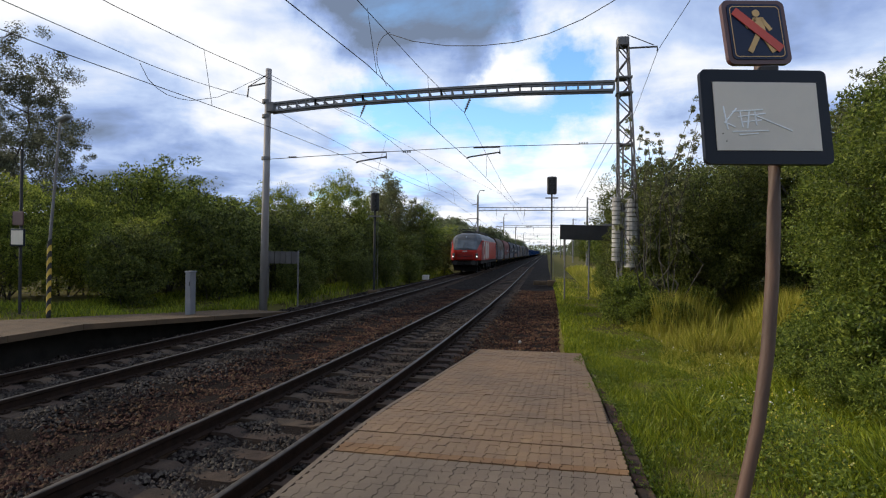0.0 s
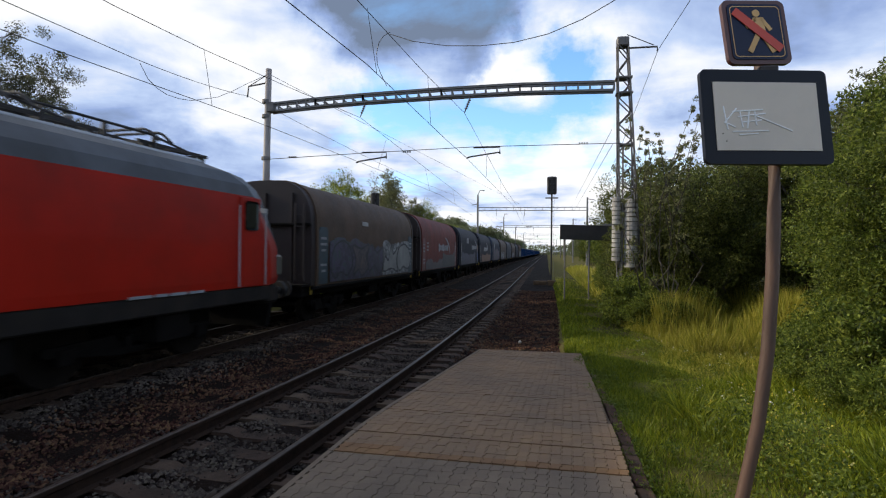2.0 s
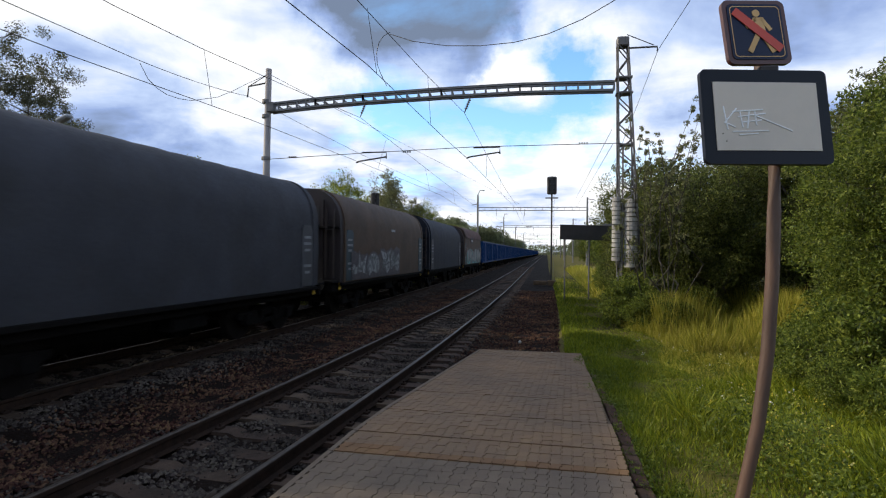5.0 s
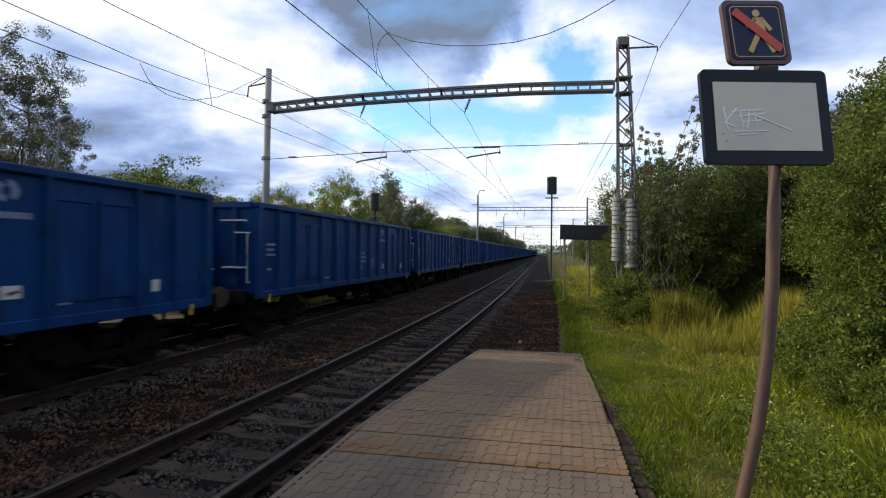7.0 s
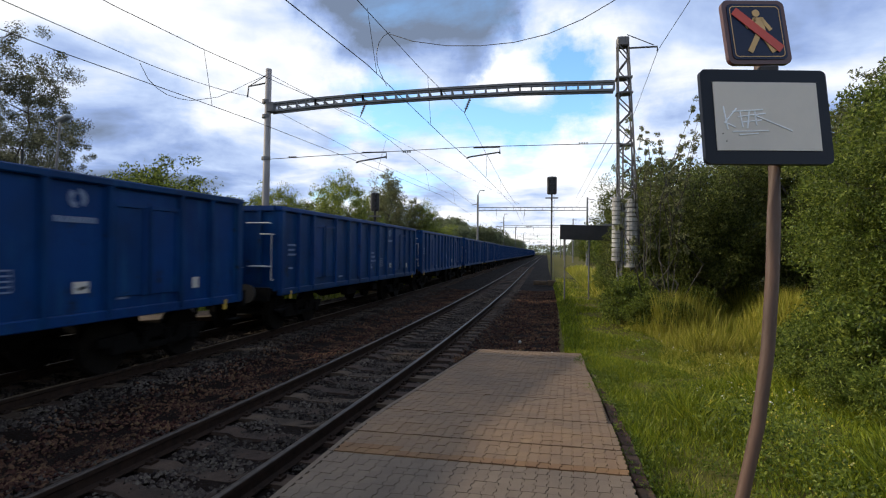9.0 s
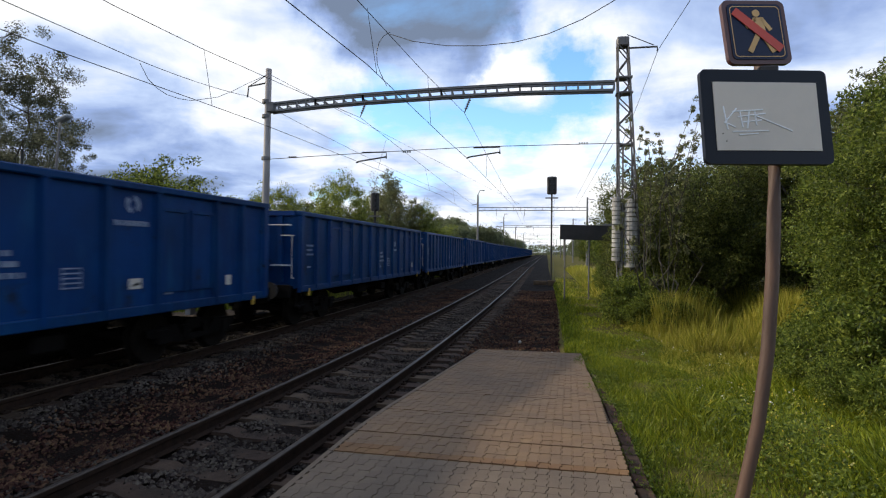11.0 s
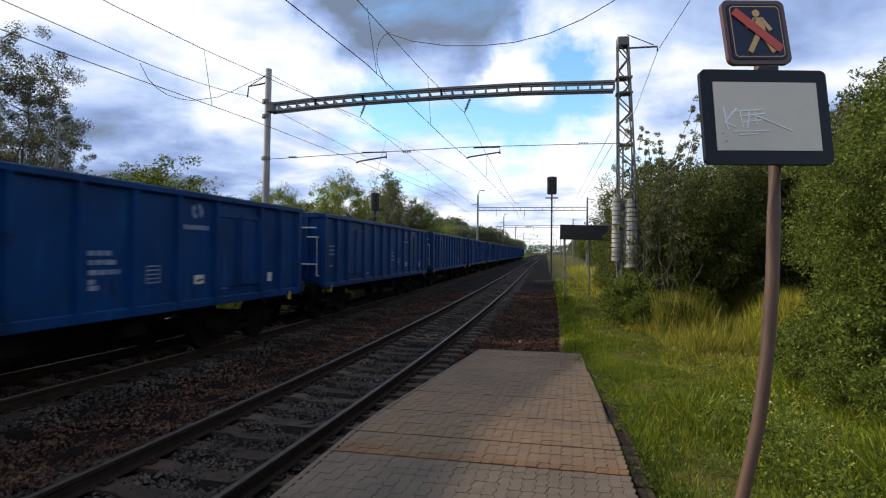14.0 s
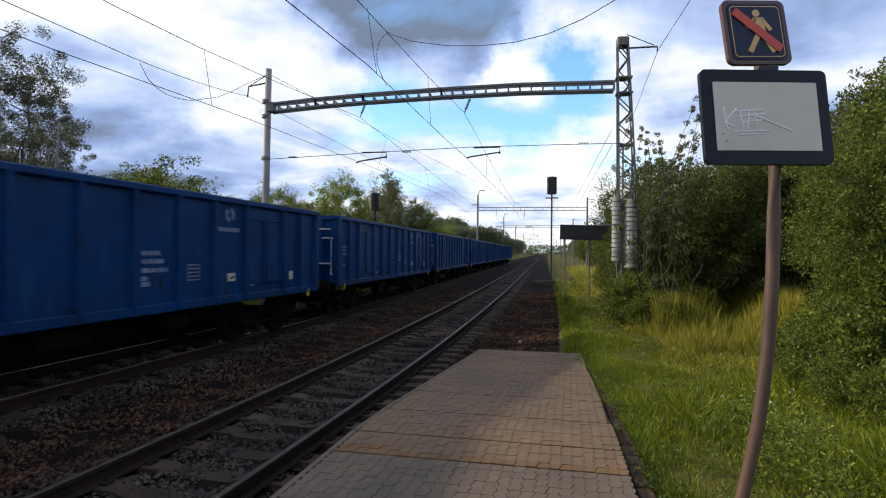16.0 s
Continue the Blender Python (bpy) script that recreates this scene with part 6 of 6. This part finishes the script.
build_near_portal()
for yy, xl, xr, zt, zb in ((71, -9.05, 5.0, 9.6, 7.75), (118, -9.3, 5.4, 9.8, 7.7), (168, -9.6, 5.0, 9.6, 7.6), (225, -9.6, 5.4, 9.6, 7.6), (300, -9.6, 5.0, 9.6, 7.6), (400, -9.6, 5.0, 9.6, 7.6)):
    build_far_portal(yy, xl, xr, zt, zb)
build_wires()
build_fixtures()


# ---- plants ----
def leaf_cloud(rng, centers, radii, per, size, droop=0.0, aspect=0.55, corners=4):
    """Pointed four-cornered leaves scattered round clump centres."""
    k = len(centers)
    n = k * per
    c = np.repeat(centers, per, 0)
    rr = np.repeat(radii, per)
    d = rng.normal(size=(n, 3))
    d /= np.linalg.norm(d, axis=1)[:, None]
    p = c + d * (rr * rng.random(n) ** 0.45)[:, None] * np.array([1, 1, 0.85])
    a = rng.normal(size=(n, 3))
    a[:, 2] -= droop
    a /= np.linalg.norm(a, axis=1)[:, None]
    b = np.cross(a, rng.normal(size=(n, 3)))
    b /= np.linalg.norm(b, axis=1)[:, None] + 1e-9
    s = size * rng.uniform(0.6, 1.35, n)[:, None]
    if corners == 3:
        co = np.stack([p - a * s, p + a * s * 0.6 + b * s * aspect, p + a * s - b * s * aspect * 0.7], 1)
    else:
        co = np.stack([p - a * s, p + b * s * aspect, p + a * s, p - b * s * aspect], 1)
    return co.reshape(-1, 3)


def limb_points(rng, a, b, wob, n=5):
    a, b = np.array(a, float), np.array(b, float)
    pts = [a + (b - a) * t + rng.normal(size=3) * wob * math.sin(math.pi * t) for t in np.linspace(0, 1, n)]
    return [tuple(p) for p in pts]


def make_plant(seed, h, rad, leafkey, leaves, leaf_size, style="bush", name="bush", corners=3):
    """A tapered trunk or several stems with limbs, and a crown of many small leaves in uneven clumps."""
    rng = np.random.default_rng(seed)
    label, cat = {"bush": ("dense green bush with several stems", "bush"), "tree": ("leafy green tree with a branching trunk", "tree"),
                  "sparse": ("tall airy tree with thin grey-green foliage", "tree"), "poplar": ("slender pale green tree with an open crown", "tree"), "sprig": ("young tree with upright leafy shoots", "tree")}[style]
    ob = empty(name, pose(0, 0, 0), label, cat, "plants along the line")
    bm = bmesh.new()
    tips = []
    stems = {"bush": 6, "tree": 1, "sparse": 2, "poplar": 1, "sprig": 7}[style]
    for s in range(stems):
        ang = rng.uniform(0, math.tau)
        lean = (0.45 if style == "bush" else 1.0 if style == "sprig" else 0.12) * rad
        foot = (rng.normal() * 0.12 * rad * (stems > 1), rng.normal() * 0.12 * rad * (stems > 1), -0.3)
        head = (foot[0] + lean * math.cos(ang), foot[1] + lean * math.sin(ang), h * rng.uniform(0.75, 0.93))
        pts = limb_points(rng, foot, head, 0.06 * h, 6)
        r0 = (0.008 if style == "bush" else 0.004 if style == "sprig" else 0.008 if style == "sparse" else 0.014) * h
        tube(bm, pts, [r0 * (1 - 0.8 * i / 5) for i in range(6)], 6)
        for i in range(9 if style != "sprig" else 3):
            t = rng.uniform(0.25, 0.98)
            j = min(int(t * 5), 4)
            p = np.array(pts[j]) + (np.array(pts[j + 1]) - np.array(pts[j])) * (t * 5 - j)
            a = rng.uniform(0, math.tau)
            L = rad * rng.uniform(0.45, 0.95) * (1 - 0.45 * t) * (0.5 if style in ("poplar", "sprig") else 1)
            q = p + np.array([L * math.cos(a), L * math.sin(a), L * rng.uniform(0.2, 0.8)])
            lp = limb_points(rng, p, q, 0.05 * rad, 4)
            tube(bm, lp, [r0 * 0.38, r0 * 0.28, r0 * 0.18, r0 * 0.08], 4)
            tips += [np.array(lp[2]), np.array(lp[3])]
        tips += [np.array(pts[-1]), np.array(pts[-2])]
        if style == "sprig":
            tips += [np.array(pts[3]) + (np.array(pts[5]) - np.array(pts[3])) * t for t in np.linspace(0, 1.1, 9)]
    part("trunk", bm, M["bark"], ob)
    # clump centres: round the limb tips, and over the crown's uneven shell
    k_shell = {"bush": 360, "tree": 300, "sparse": 220, "poplar": 260, "sprig": 1}[style]
    lobes = rng.normal(size=(7, 3))
    lobes /= np.linalg.norm(lobes, axis=1)[:, None]
    c = []
    while len(c) < k_shell:
        d = rng.normal(size=3)
        d /= np.linalg.norm(d)
        bulge = 0.72 + 0.38 * max(0, float((lobes @ d).max()) - 0.55) / 0.45 + rng.normal() * 0.05
        f = rng.uniform(0.55, 1.0) * bulge
        if style == "bush":
            p = np.array([d[0] * rad * f, d[1] * rad * f, h * 0.47 + d[2] * h * 0.52 * f])
        elif style == "poplar":
            p = np.array([d[0] * rad * f, d[1] * rad * f, h * 0.6 + d[2] * h * 0.42 * f])
        elif style == "sprig":
            p = np.array([d[0] * rad * f * 0.5, d[1] * rad * f * 0.5, h * 0.7 + d[2] * h * 0.3 * f])
        else:
            p = np.array([d[0] * rad * f, d[1] * rad * f, h * 0.62 + d[2] * h * 0.37 * f])
        if p[2] > 0.1:
            c.append(p)
    c = np.array(c + tips)
    radii = rng.uniform(0.08, 0.21, len(c)) * rad * {"sparse": 0.9, "poplar": 1.5, "tree": 1.25}.get(style, 1.0)
    if style == "sprig":
        radii = rng.uniform(0.06, 0.13, len(c))
    per = max(4, leaves // len(c))
    co = leaf_cloud(rng, c, radii, per, leaf_size, 0.5, 0.6, corners)
    crown = new("crown", quads_mesh("crown", co, corners, LEAF[leafkey]))
    crown.parent = ob
    crown["label"] = {"willow": "yellowish green narrow leaves", "dusk": "dull grey-green small leaves", "dark": "dark green leaves", "fresh": "fresh green leaves", "grey": "pale grey-green leaves", "hazy": "distant leaves paled to look hazy"}[leafkey]
    return ob


def put(proto, spots):
    """Places a plant at its first spot and copies of it at the others: (x, y, turn, size)."""
    for i, (x, y, turn, k) in enumerate(spots):
        ob = proto if i == 0 else copy_thing(proto, pose(0, 0, 0))
        ob.matrix_basis = pose(x, y, float(ground_z(np.float64(x), np.float64(y))), 0, 0, turn) @ Matrix.Scale(k, 4)


def build_plants():
    # left side, beyond the far platform
    put(make_plant(11, 8.9, 2.45, "dusk", 52000, 0.034, "sparse", "tall_tree"), [(-24.6, 20.1, 0, 1.39), (-28.6, 25.4, 80, 1.25)])
    put(make_plant(12, 5.4, 2.6, "willow", 24000, 0.062, "bush", "willow_bush"), [(-16.4, 20.5, 0, 1.08), (-14.9, 17.0, 70, 0.62), (-17.9, 17.5, 150, 0.80), (-15.2, 23.5, 200, 0.86), (-17.6, 27, 260, 1.0), (-20.5, 21.5, 20, 1.0), (-19.5, 14, 110, 0.85), (-16.6, 11.8, 300, 0.5), (-17.6, 14.6, 40, 0.62), (-19.6, 16.4, 170, 0.9), (-12.9, 47, 30, 0.95), (-12.2, 60, 60, 1.0)])
    put(make_plant(13, 4.6, 2.3, "dark", 16000, 0.076, "bush", "dark_bush"), [(-13.3, 20.2, 0, 0.85), (-13.4, 24.0, 60, 0.9), (-14.4, 27.5, 120, 0.9), (-12.4, 26.5, 10, 0.75), (-12.6, 31, 200, 0.92), (-11.9, 36, 30, 0.9), (-11.4, 42, 90, 0.85), (-15.8, 33, 150, 1.1), (-13.2, 38, 240, 1.1), (-11.2, 49, 10, 0.95), (-11.0, 55, 75, 0.9), (-14.0, 16.3, 0, 0.6), (-10.9, 22.5, 40, 0.42), (-10.6, 29, 140, 0.45), (-10.4, 34, 220, 0.5), (-10.3, 40, 20, 0.5), (-18.5, 24, 10, 1.1), (-23, 26, 10, 1.3)])
    put(make_plant(14, 7.6, 2.3, "willow", 20000, 0.06, "tree", "leafy_tree"), [(-14.3, 36, 0, 1.0), (-17.1, 32, 140, 0.82), (-16.2, 38, 30, 0.8), (-11.2, 47, 100, 0.9), (-15.0, 47, 60, 1.0)])
    put(make_plant(15, 9.2, 1.7, "grey", 11000, 0.07, "poplar", "slender_tree"), [(-12.5, 42, 0, 1.0), (-11.4, 46, 100, 0.78), (-13.6, 44, 210, 0.85), (8.3, 15.0, 30, 0.78), (9.3, 14.2, 150, 0.86), (6.6, 20.6, 80, 0.70)])
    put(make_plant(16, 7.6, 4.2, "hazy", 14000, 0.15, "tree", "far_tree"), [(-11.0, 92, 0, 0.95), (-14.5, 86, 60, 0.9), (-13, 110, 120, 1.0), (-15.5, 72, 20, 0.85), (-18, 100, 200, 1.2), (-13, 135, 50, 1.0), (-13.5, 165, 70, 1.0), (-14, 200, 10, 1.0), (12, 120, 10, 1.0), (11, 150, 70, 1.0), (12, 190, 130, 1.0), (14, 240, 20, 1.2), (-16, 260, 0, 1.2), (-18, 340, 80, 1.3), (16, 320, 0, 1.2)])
    # right side
    put(make_plant(21, 5.6, 2.3, "dark", 64000, 0.042, "bush", "dense_bush"), [(4.9, 19.0, 0, 0.93), (3.9, 20.6, 170, 0.80), (6.4, 21.6, 20, 1.02), (9.0, 16.4, 60, 1.15), (5.0, 22.6, 130, 1.08), (8.4, 20.0, 200, 1.2), (4.4, 26.5, 250, 1.1), (9.2, 12.8, 40, 1.15), (10.6, 23, 0, 1.25)])
    put(make_plant(22, 4.9, 2.0, "fresh", 30000, 0.055, "bush", "fresh_bush"), [(4.9, 34, 10, 1.1), (6.0, 45, 10, 1.1), (6.6, 58, 110, 1.1), (6.9, 72, 50, 1.2), (7.0, 90, 150, 1.2)])
    put(make_plant(25, 4.9, 2.0, "fresh", 100000, 0.030, "bush", "leafy_bush"), [(6.6, 10.0, 0, 1.12), (5.35, 8.9, 100, 0.78), (6.6, 7.6, 200, 1.0), (7.9, 13.0, 290, 1.15)])
    put(make_plant(23, 1.35, 0.85, "fresh", 9500, 0.033, "bush", "low_bush"), [(4.15, 7.6, 0, 1.0), (4.9, 7.0, 60, 1.15), (4.3, 9.1, 120, 0.95), (2.95, 17.0, 180, 0.85), (3.4, 15.4, 20, 0.7), (3.3, 21, 90, 0.9), (2.55, 19.6, 0, 0.55), (5.0, 8.2, 250, 1.3), (3.6, 24, 20, 1.0), (3.2, 29, 220, 1.0), (4.0, 38, 0, 1.2), (5.2, 6.1, 0, 1.0), (3.3, 18.2, 10, 1.2), (4.4, 17.6, 30, 0.9), (2.75, 16.2, 140, 0.8), (6.3, 11.2, 240, 1.0), (7.4, 14.4, 60, 1.3), (3.7, 6.4, 70, 0.62), (4.3, 6.2, 190, 0.8), (3.75, 8.3, 310, 0.66), (4.2, 10.2, 20, 0.62), (4.9, 11.4, 150, 0.75), (3.5, 7.2, 260, 0.5), (2.3, 17.1, 40, 1.05), (2.75, 17.5, 200, 1.15)])
    put(make_plant(24, 7.1, 0.95, "grey", 2600, 0.052, "sprig", "young_tree"), [(3.25, 17.0, 0, 0.98), (3.6, 17.4, 120, 0.88), (7.2, 12.6, 30, 0.84), (6.6, 11.0, 200, 0.72)])
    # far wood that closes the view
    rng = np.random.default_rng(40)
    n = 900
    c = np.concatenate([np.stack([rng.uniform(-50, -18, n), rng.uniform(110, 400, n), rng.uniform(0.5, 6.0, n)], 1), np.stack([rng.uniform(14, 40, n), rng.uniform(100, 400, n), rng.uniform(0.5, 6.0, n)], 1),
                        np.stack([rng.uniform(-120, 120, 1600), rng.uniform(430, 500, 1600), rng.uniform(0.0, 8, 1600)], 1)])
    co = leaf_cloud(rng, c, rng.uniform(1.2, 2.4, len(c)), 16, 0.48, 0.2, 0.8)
    tagged(new("far_woods", quads_mesh("far_woods", co, 4, LEAF["hazy"])), "green woods far along the line, paled to look hazy", "woods", kind="stuff")


def blades(rng, n, xr, yr, hmin, hmax, w, power=1.0, keep=None, lean=0.35):
    y = yr[0] + (yr[1] - yr[0]) * rng.random(n) ** power
    x = rng.uniform(xr[0], xr[1], n)
    if keep is not None:
        k = keep(x, y)
        x, y = x[k], y[k]
    n = len(x)
    z = ground_z(x, y) - 0.03
    h = rng.uniform(hmin, hmax, n) * (0.75 + 0.4 * np.sin(x * 2.1 + 1.2 * np.sin(y * 1.7)))
    a = rng.uniform(0, math.tau, n)
    l = rng.normal(size=(n, 2)) * lean * h[:, None]
    ww = w * (1 + 0.05 * y)
    dx, dy = np.cos(a) * ww, np.sin(a) * ww
    p0 = np.stack([x - dx, y - dy, z], 1)
    p1 = np.stack([x + dx, y + dy, z], 1)
    p2 = np.stack([x + l[:, 0] * 0.57 + dx * 0.8, y + l[:, 1] * 0.57 + dy * 0.8, z + h * 0.62], 1)
    p3 = np.stack([x + l[:, 0], y + l[:, 1], z + h], 1)
    return np.stack([p0, p1, p2, p3], 1).reshape(-1, 3)


def build_grass():
    rng = np.random.default_rng(50)

    def on_lawn(x, y):
        edge = np.where(y < 11.6, 0.72 + 0.16 * np.sin(y * 2.3) + 0.10 * np.sin(y * 5.1), 0.42 + bend_np(y) * 0.3)
        return x > edge
    def bare(x, y):
        """Worn, thinly grown patches of earth next to the paving."""
        worn = (x < 1.75 - 0.12 * (y - 3)) & (np.sin(5.1 * x + 2.0 * np.sin(3.3 * y)) + np.sin(4.3 * y + 1.7 * x) > 0.25)
        return worn & (rng.random(len(x)) < 0.6)
    co = np.concatenate([blades(rng, 260000, (0.4, 6.5), (2.6, 12), 0.04, 0.15, 0.0042, 1.4, lambda x, y: on_lawn(x, y) & ~bare(x, y)), blades(rng, 40000, (0.6, 5.0), (8, 15), 0.06, 0.16, 0.007, 1.0, on_lawn), blades(rng, 60000, (0.35, 7.0), (12, 40), 0.06, 0.18, 0.009, 1.6, on_lawn),
                         blades(rng, 34000, (1.5, 5.5), (2.6, 9), 0.14, 0.32, 0.005, 1.2, on_lawn, 0.45)])
    tagged(new("lawn_grass", quads_mesh("lawn_grass", co, 4, LEAF["grass"])), "short fresh green grass beside the platform", "grass", kind="stuff")

    def meadow(x, y):
        return (x > 2.75 - 0.02 * y + 0.3 * np.sin(y)) & (x < 0.42 * y + 0.4)

    def patchy(x, y):
        return meadow(x, y) & (np.sin(2.9 * x + 1.3 * y) + np.sin(2.2 * y - 1.7 * x) > -0.4)
    co = np.concatenate([blades(rng, 30000, (2.2, 7.0), (12, 20), 0.22, 0.60, 0.0032, 1.0, patchy, 0.24), blades(rng, 9000, (2.3, 6.8), (13.0, 18.5), 0.4, 0.95, 0.0026, 1.0, patchy, 0.14), blades(rng, 16000, (2.9, 7.4), (15.0, 19.0), 0.5, 1.15, 0.0030, 1.0, meadow, 0.15),
                         blades(rng, 46000, (1.6, 5.8), (9.0, 17), 0.06, 0.26, 0.0034, 1.0, meadow, 0.4),
                         blades(rng, 9000, (0.72, 1.9), (2.6, 6.5), 0.015, 0.06, 0.0028, 1.0, None, 1.3), blades(rng, 9000, (2.3, 5.0), (26, 70), 0.3, 0.8, 0.010, 1.0), blades(rng, 1500, (0.7, 3.2), (27, 45), 0.1, 0.3, 0.008, 1.0)])
    tagged(new("tall_grass", quads_mesh("tall_grass", co, 4, LEAF["straw"])), "tall yellowing seeded grass before the bushes", "grass", kind="stuff")
    co = np.concatenate([blades(rng, 16000, (-16, -10.6), (9.5, 24), 0.08, 0.3, 0.009, 1.0, lambda x, y: (x < -11.7) | (y > 13.0)), blades(rng, 6000, (-13, -10.2), (20, 60), 0.15, 0.5, 0.012, 1.0)])
    tagged(new("far_grass", quads_mesh("far_grass", co, 4, LEAF["grass"])), "green grass along the far platform", "grass", kind="stuff")
    # broad weed leaves along the paving edge
    y = rng.uniform(2.7, 11.0, 260)
    x = 0.66 + 0.3 * rng.random(260) ** 2 + 0.12 * np.sin(y * 2.3)
    c = np.stack([x, y, ground_z(x, y) + 0.05], 1)
    co = leaf_cloud(rng, c, np.full(260, 0.10), 60, 0.014, -0.6, 0.4)
    tagged(new("edge_weeds", quads_mesh("edge_weeds", co, 4, LEAF["weed"])), "low leafy weeds creeping over the paving edge", "weeds", kind="stuff")
    # leafy tufts between the grass
    m = 380
    y = 3.0 + 11 * rng.random(m) ** 1.3
    x = rng.uniform(1.0, 4.6, m)
    c = np.stack([x, y, ground_z(x, y) + rng.uniform(0.04, 0.16, m)], 1)
    co = leaf_cloud(rng, c, rng.uniform(0.06, 0.17, m), 40, 0.0135, -0.5)
    tagged(new("lawn_weeds", quads_mesh("lawn_weeds", co, 4, LEAF["weed"])), "leafy green weeds between the grass", "weeds", kind="stuff")
    # pale small blossoms further back
    k = 60
    x, y = rng.uniform(1.6, 4.8, k), rng.uniform(6, 13, k)
    c = np.stack([x, y, ground_z(x, y) + rng.uniform(0.2, 0.45, k)], 1)
    co = leaf_cloud(rng, c, np.full(k, 0.05), 4, 0.009, 0.0, 0.9)
    tagged(new("pale_blossoms", quads_mesh("pale_blossoms", co, 4, LEAF["blossom"])), "tiny pale blossoms in the tall grass", "flowers", kind="stuff")
    # ragweed with small yellow flowers
    k = 46
    x, y = rng.normal(1.95, 0.28, k), rng.normal(4.9, 0.55, k)
    c = np.stack([x, y, ground_z(x, y) + rng.uniform(0.25, 0.62, k)], 1)
    co = leaf_cloud(rng, c, np.full(k, 0.06), 5, 0.008, 0.0, 0.9)
    tagged(new("yellow_flowers", quads_mesh("yellow_flowers", co, 4, LEAF["flower"])), "small yellow weed flowers in the grass", "flowers", kind="stuff")
    c[:, 2] -= 0.18
    co = leaf_cloud(rng, c, np.full(k, 0.2), 50, 0.016, -0.4)
    tagged(new("flower_stalks", quads_mesh("flower_stalks", co, 4, LEAF["fresh"])), "leafy green stalks of the yellow weeds", "weeds", kind="stuff")


build_plants()
build_grass()


# ---- paving pieces of the near platform, last ----
def build_paving():
    lx, ly = 0.084, 0.106
    def block(w, l):
        hx, hy, k = w / 2 - 0.0020, l / 2 - 0.0006, 0.0085
        # both long sides step over in the middle, so that neighbours lock
        poly = [(-hx - k, -hy), (hx - k, -hy), (hx - k, -hy * 0.22), (hx + k, hy * 0.22), (hx + k, hy), (-hx + k, hy), (-hx + k, hy * 0.22), (-hx - k, -hy * 0.22)]
        bm = bmesh.new()
        prism(bm, poly, -0.04, 0.0, "z")
        me = bpy.data.meshes.new("paver")
        bm.to_mesh(me)
        bm.free()
        me.materials.append(M["paver"])
        return me
    full = block(lx, ly)
    grey = full.copy()
    grey.materials[0] = M["paver_grey"]
    kerb_bm = bmesh.new()
    box(kerb_bm, (0, 0, -0.04), (0.105, 0.205, 0.085), None, 0.008)
    kerb_me = bpy.data.meshes.new("edge_brick")
    kerb_bm.to_mesh(kerb_me)
    kerb_bm.free()
    kerb_me.materials.append(M["edge_brick"])
    rng = random.Random(9)
    rows = []
    joints = [2.2, 4.06, 4.56, 5.38, 6.45, 8.4, 10.46, 11.58]     # cross joints between the cast slabs
    for a, b in zip(joints, joints[1:]):
        k = max(1, round((b - a) / ly))
        rows += [(a + 0.013 + (b - a - 0.026) * (i + 0.5) / k, (b - a - 0.026) / k / ly) for i in range(k)]
    count, rest = 0, []
    for y, stretch in rows:
        a, b = near_edges(y)
        z = near_top(y)
        tilt = -math.degrees(math.atan(0.5 / (RAMP[1] - RAMP[0]))) if y > RAMP[0] else 0.0
        a, b = a + 0.05, b - 0.01
        x = a + lx / 2
        while x - lx / 2 < b:
            x0, x1 = max(x - lx / 2, a), min(x + lx / 2, b)
            if x1 - x0 > 0.03:
                m = pose((x0 + x1) / 2, y, z + rng.uniform(-0.0025, 0.0025), tilt + rng.uniform(-0.4, 0.4), rng.uniform(-0.4, 0.4), rng.uniform(-0.4, 0.4))
                s = (x1 - x0) / lx
                if count < 330 and y > 2.9:
                    ob = new("paver", grey if y < 4.06 else full)
                    ob.parent = near_platform
                    ob.matrix_basis = m @ Matrix.Diagonal((s, stretch, 1, 1))
                    count += 1
                else:
                    rest.append(m @ Matrix.Diagonal((s, stretch, 1, 1)))
            x += lx
    V, F = [], []
    fv = [v.co.copy() for v in full.vertices]
    ff = [tuple(p.vertices) for p in full.polygons]
    for m in rest:
        o = len(V)
        V += [tuple(m @ v) for v in fv]
        F += [tuple(o + i for i in f) for f in ff]
    ob = new("far_pavers", raw_mesh("far_pavers", V, F, M["paver_far"]))
    ob.parent = near_platform
    tagged(ob, kind="stuff")
    for a, b in zip(joints, joints[1:]):
        bm = bmesh.new()
        v = [[bm.verts.new((near_edges(q)[0] + dx, q + e, near_top(q) + dz)) for dx, dz in ((0, -0.06), (0, 0.001), (0.042, 0.001), (0.042, -0.06))] for q, e in ((a, 0.008), (b, -0.008))]
        for i in range(4):
            bm.faces.new((v[0][i], v[0][(i + 1) % 4], v[1][(i + 1) % 4], v[1][i]))
        bm.faces.new(v[0][::-1])
        bm.faces.new(v[1])
        bmesh.ops.recalc_face_normals(bm, faces=bm.faces)
        part("edge_strip", bm, M["paver_grey"], near_platform)
    y = 2.4
    while y < 8.8:
        e = new("edge_brick", kerb_me)
        e.parent = near_platform
        e.matrix_basis = pose(near_edges(y)[1] + 0.075 + rng.uniform(-0.008, 0.008), y, near_top(y) - 0.045 + rng.uniform(-0.018, 0.006), rng.uniform(-2, 2), rng.uniform(-5, 5), rng.uniform(-5, 5))
        y += 0.213


M["paver_far"] = mat("concrete_paver_joined", (0.190, 0.108, 0.050), (0.138, 0.084, 0.045), 0.88, 0, 1.6, 0.35, 90, 0.4, 0.9, 0.07, True, world=True)
build_paving()
motions()
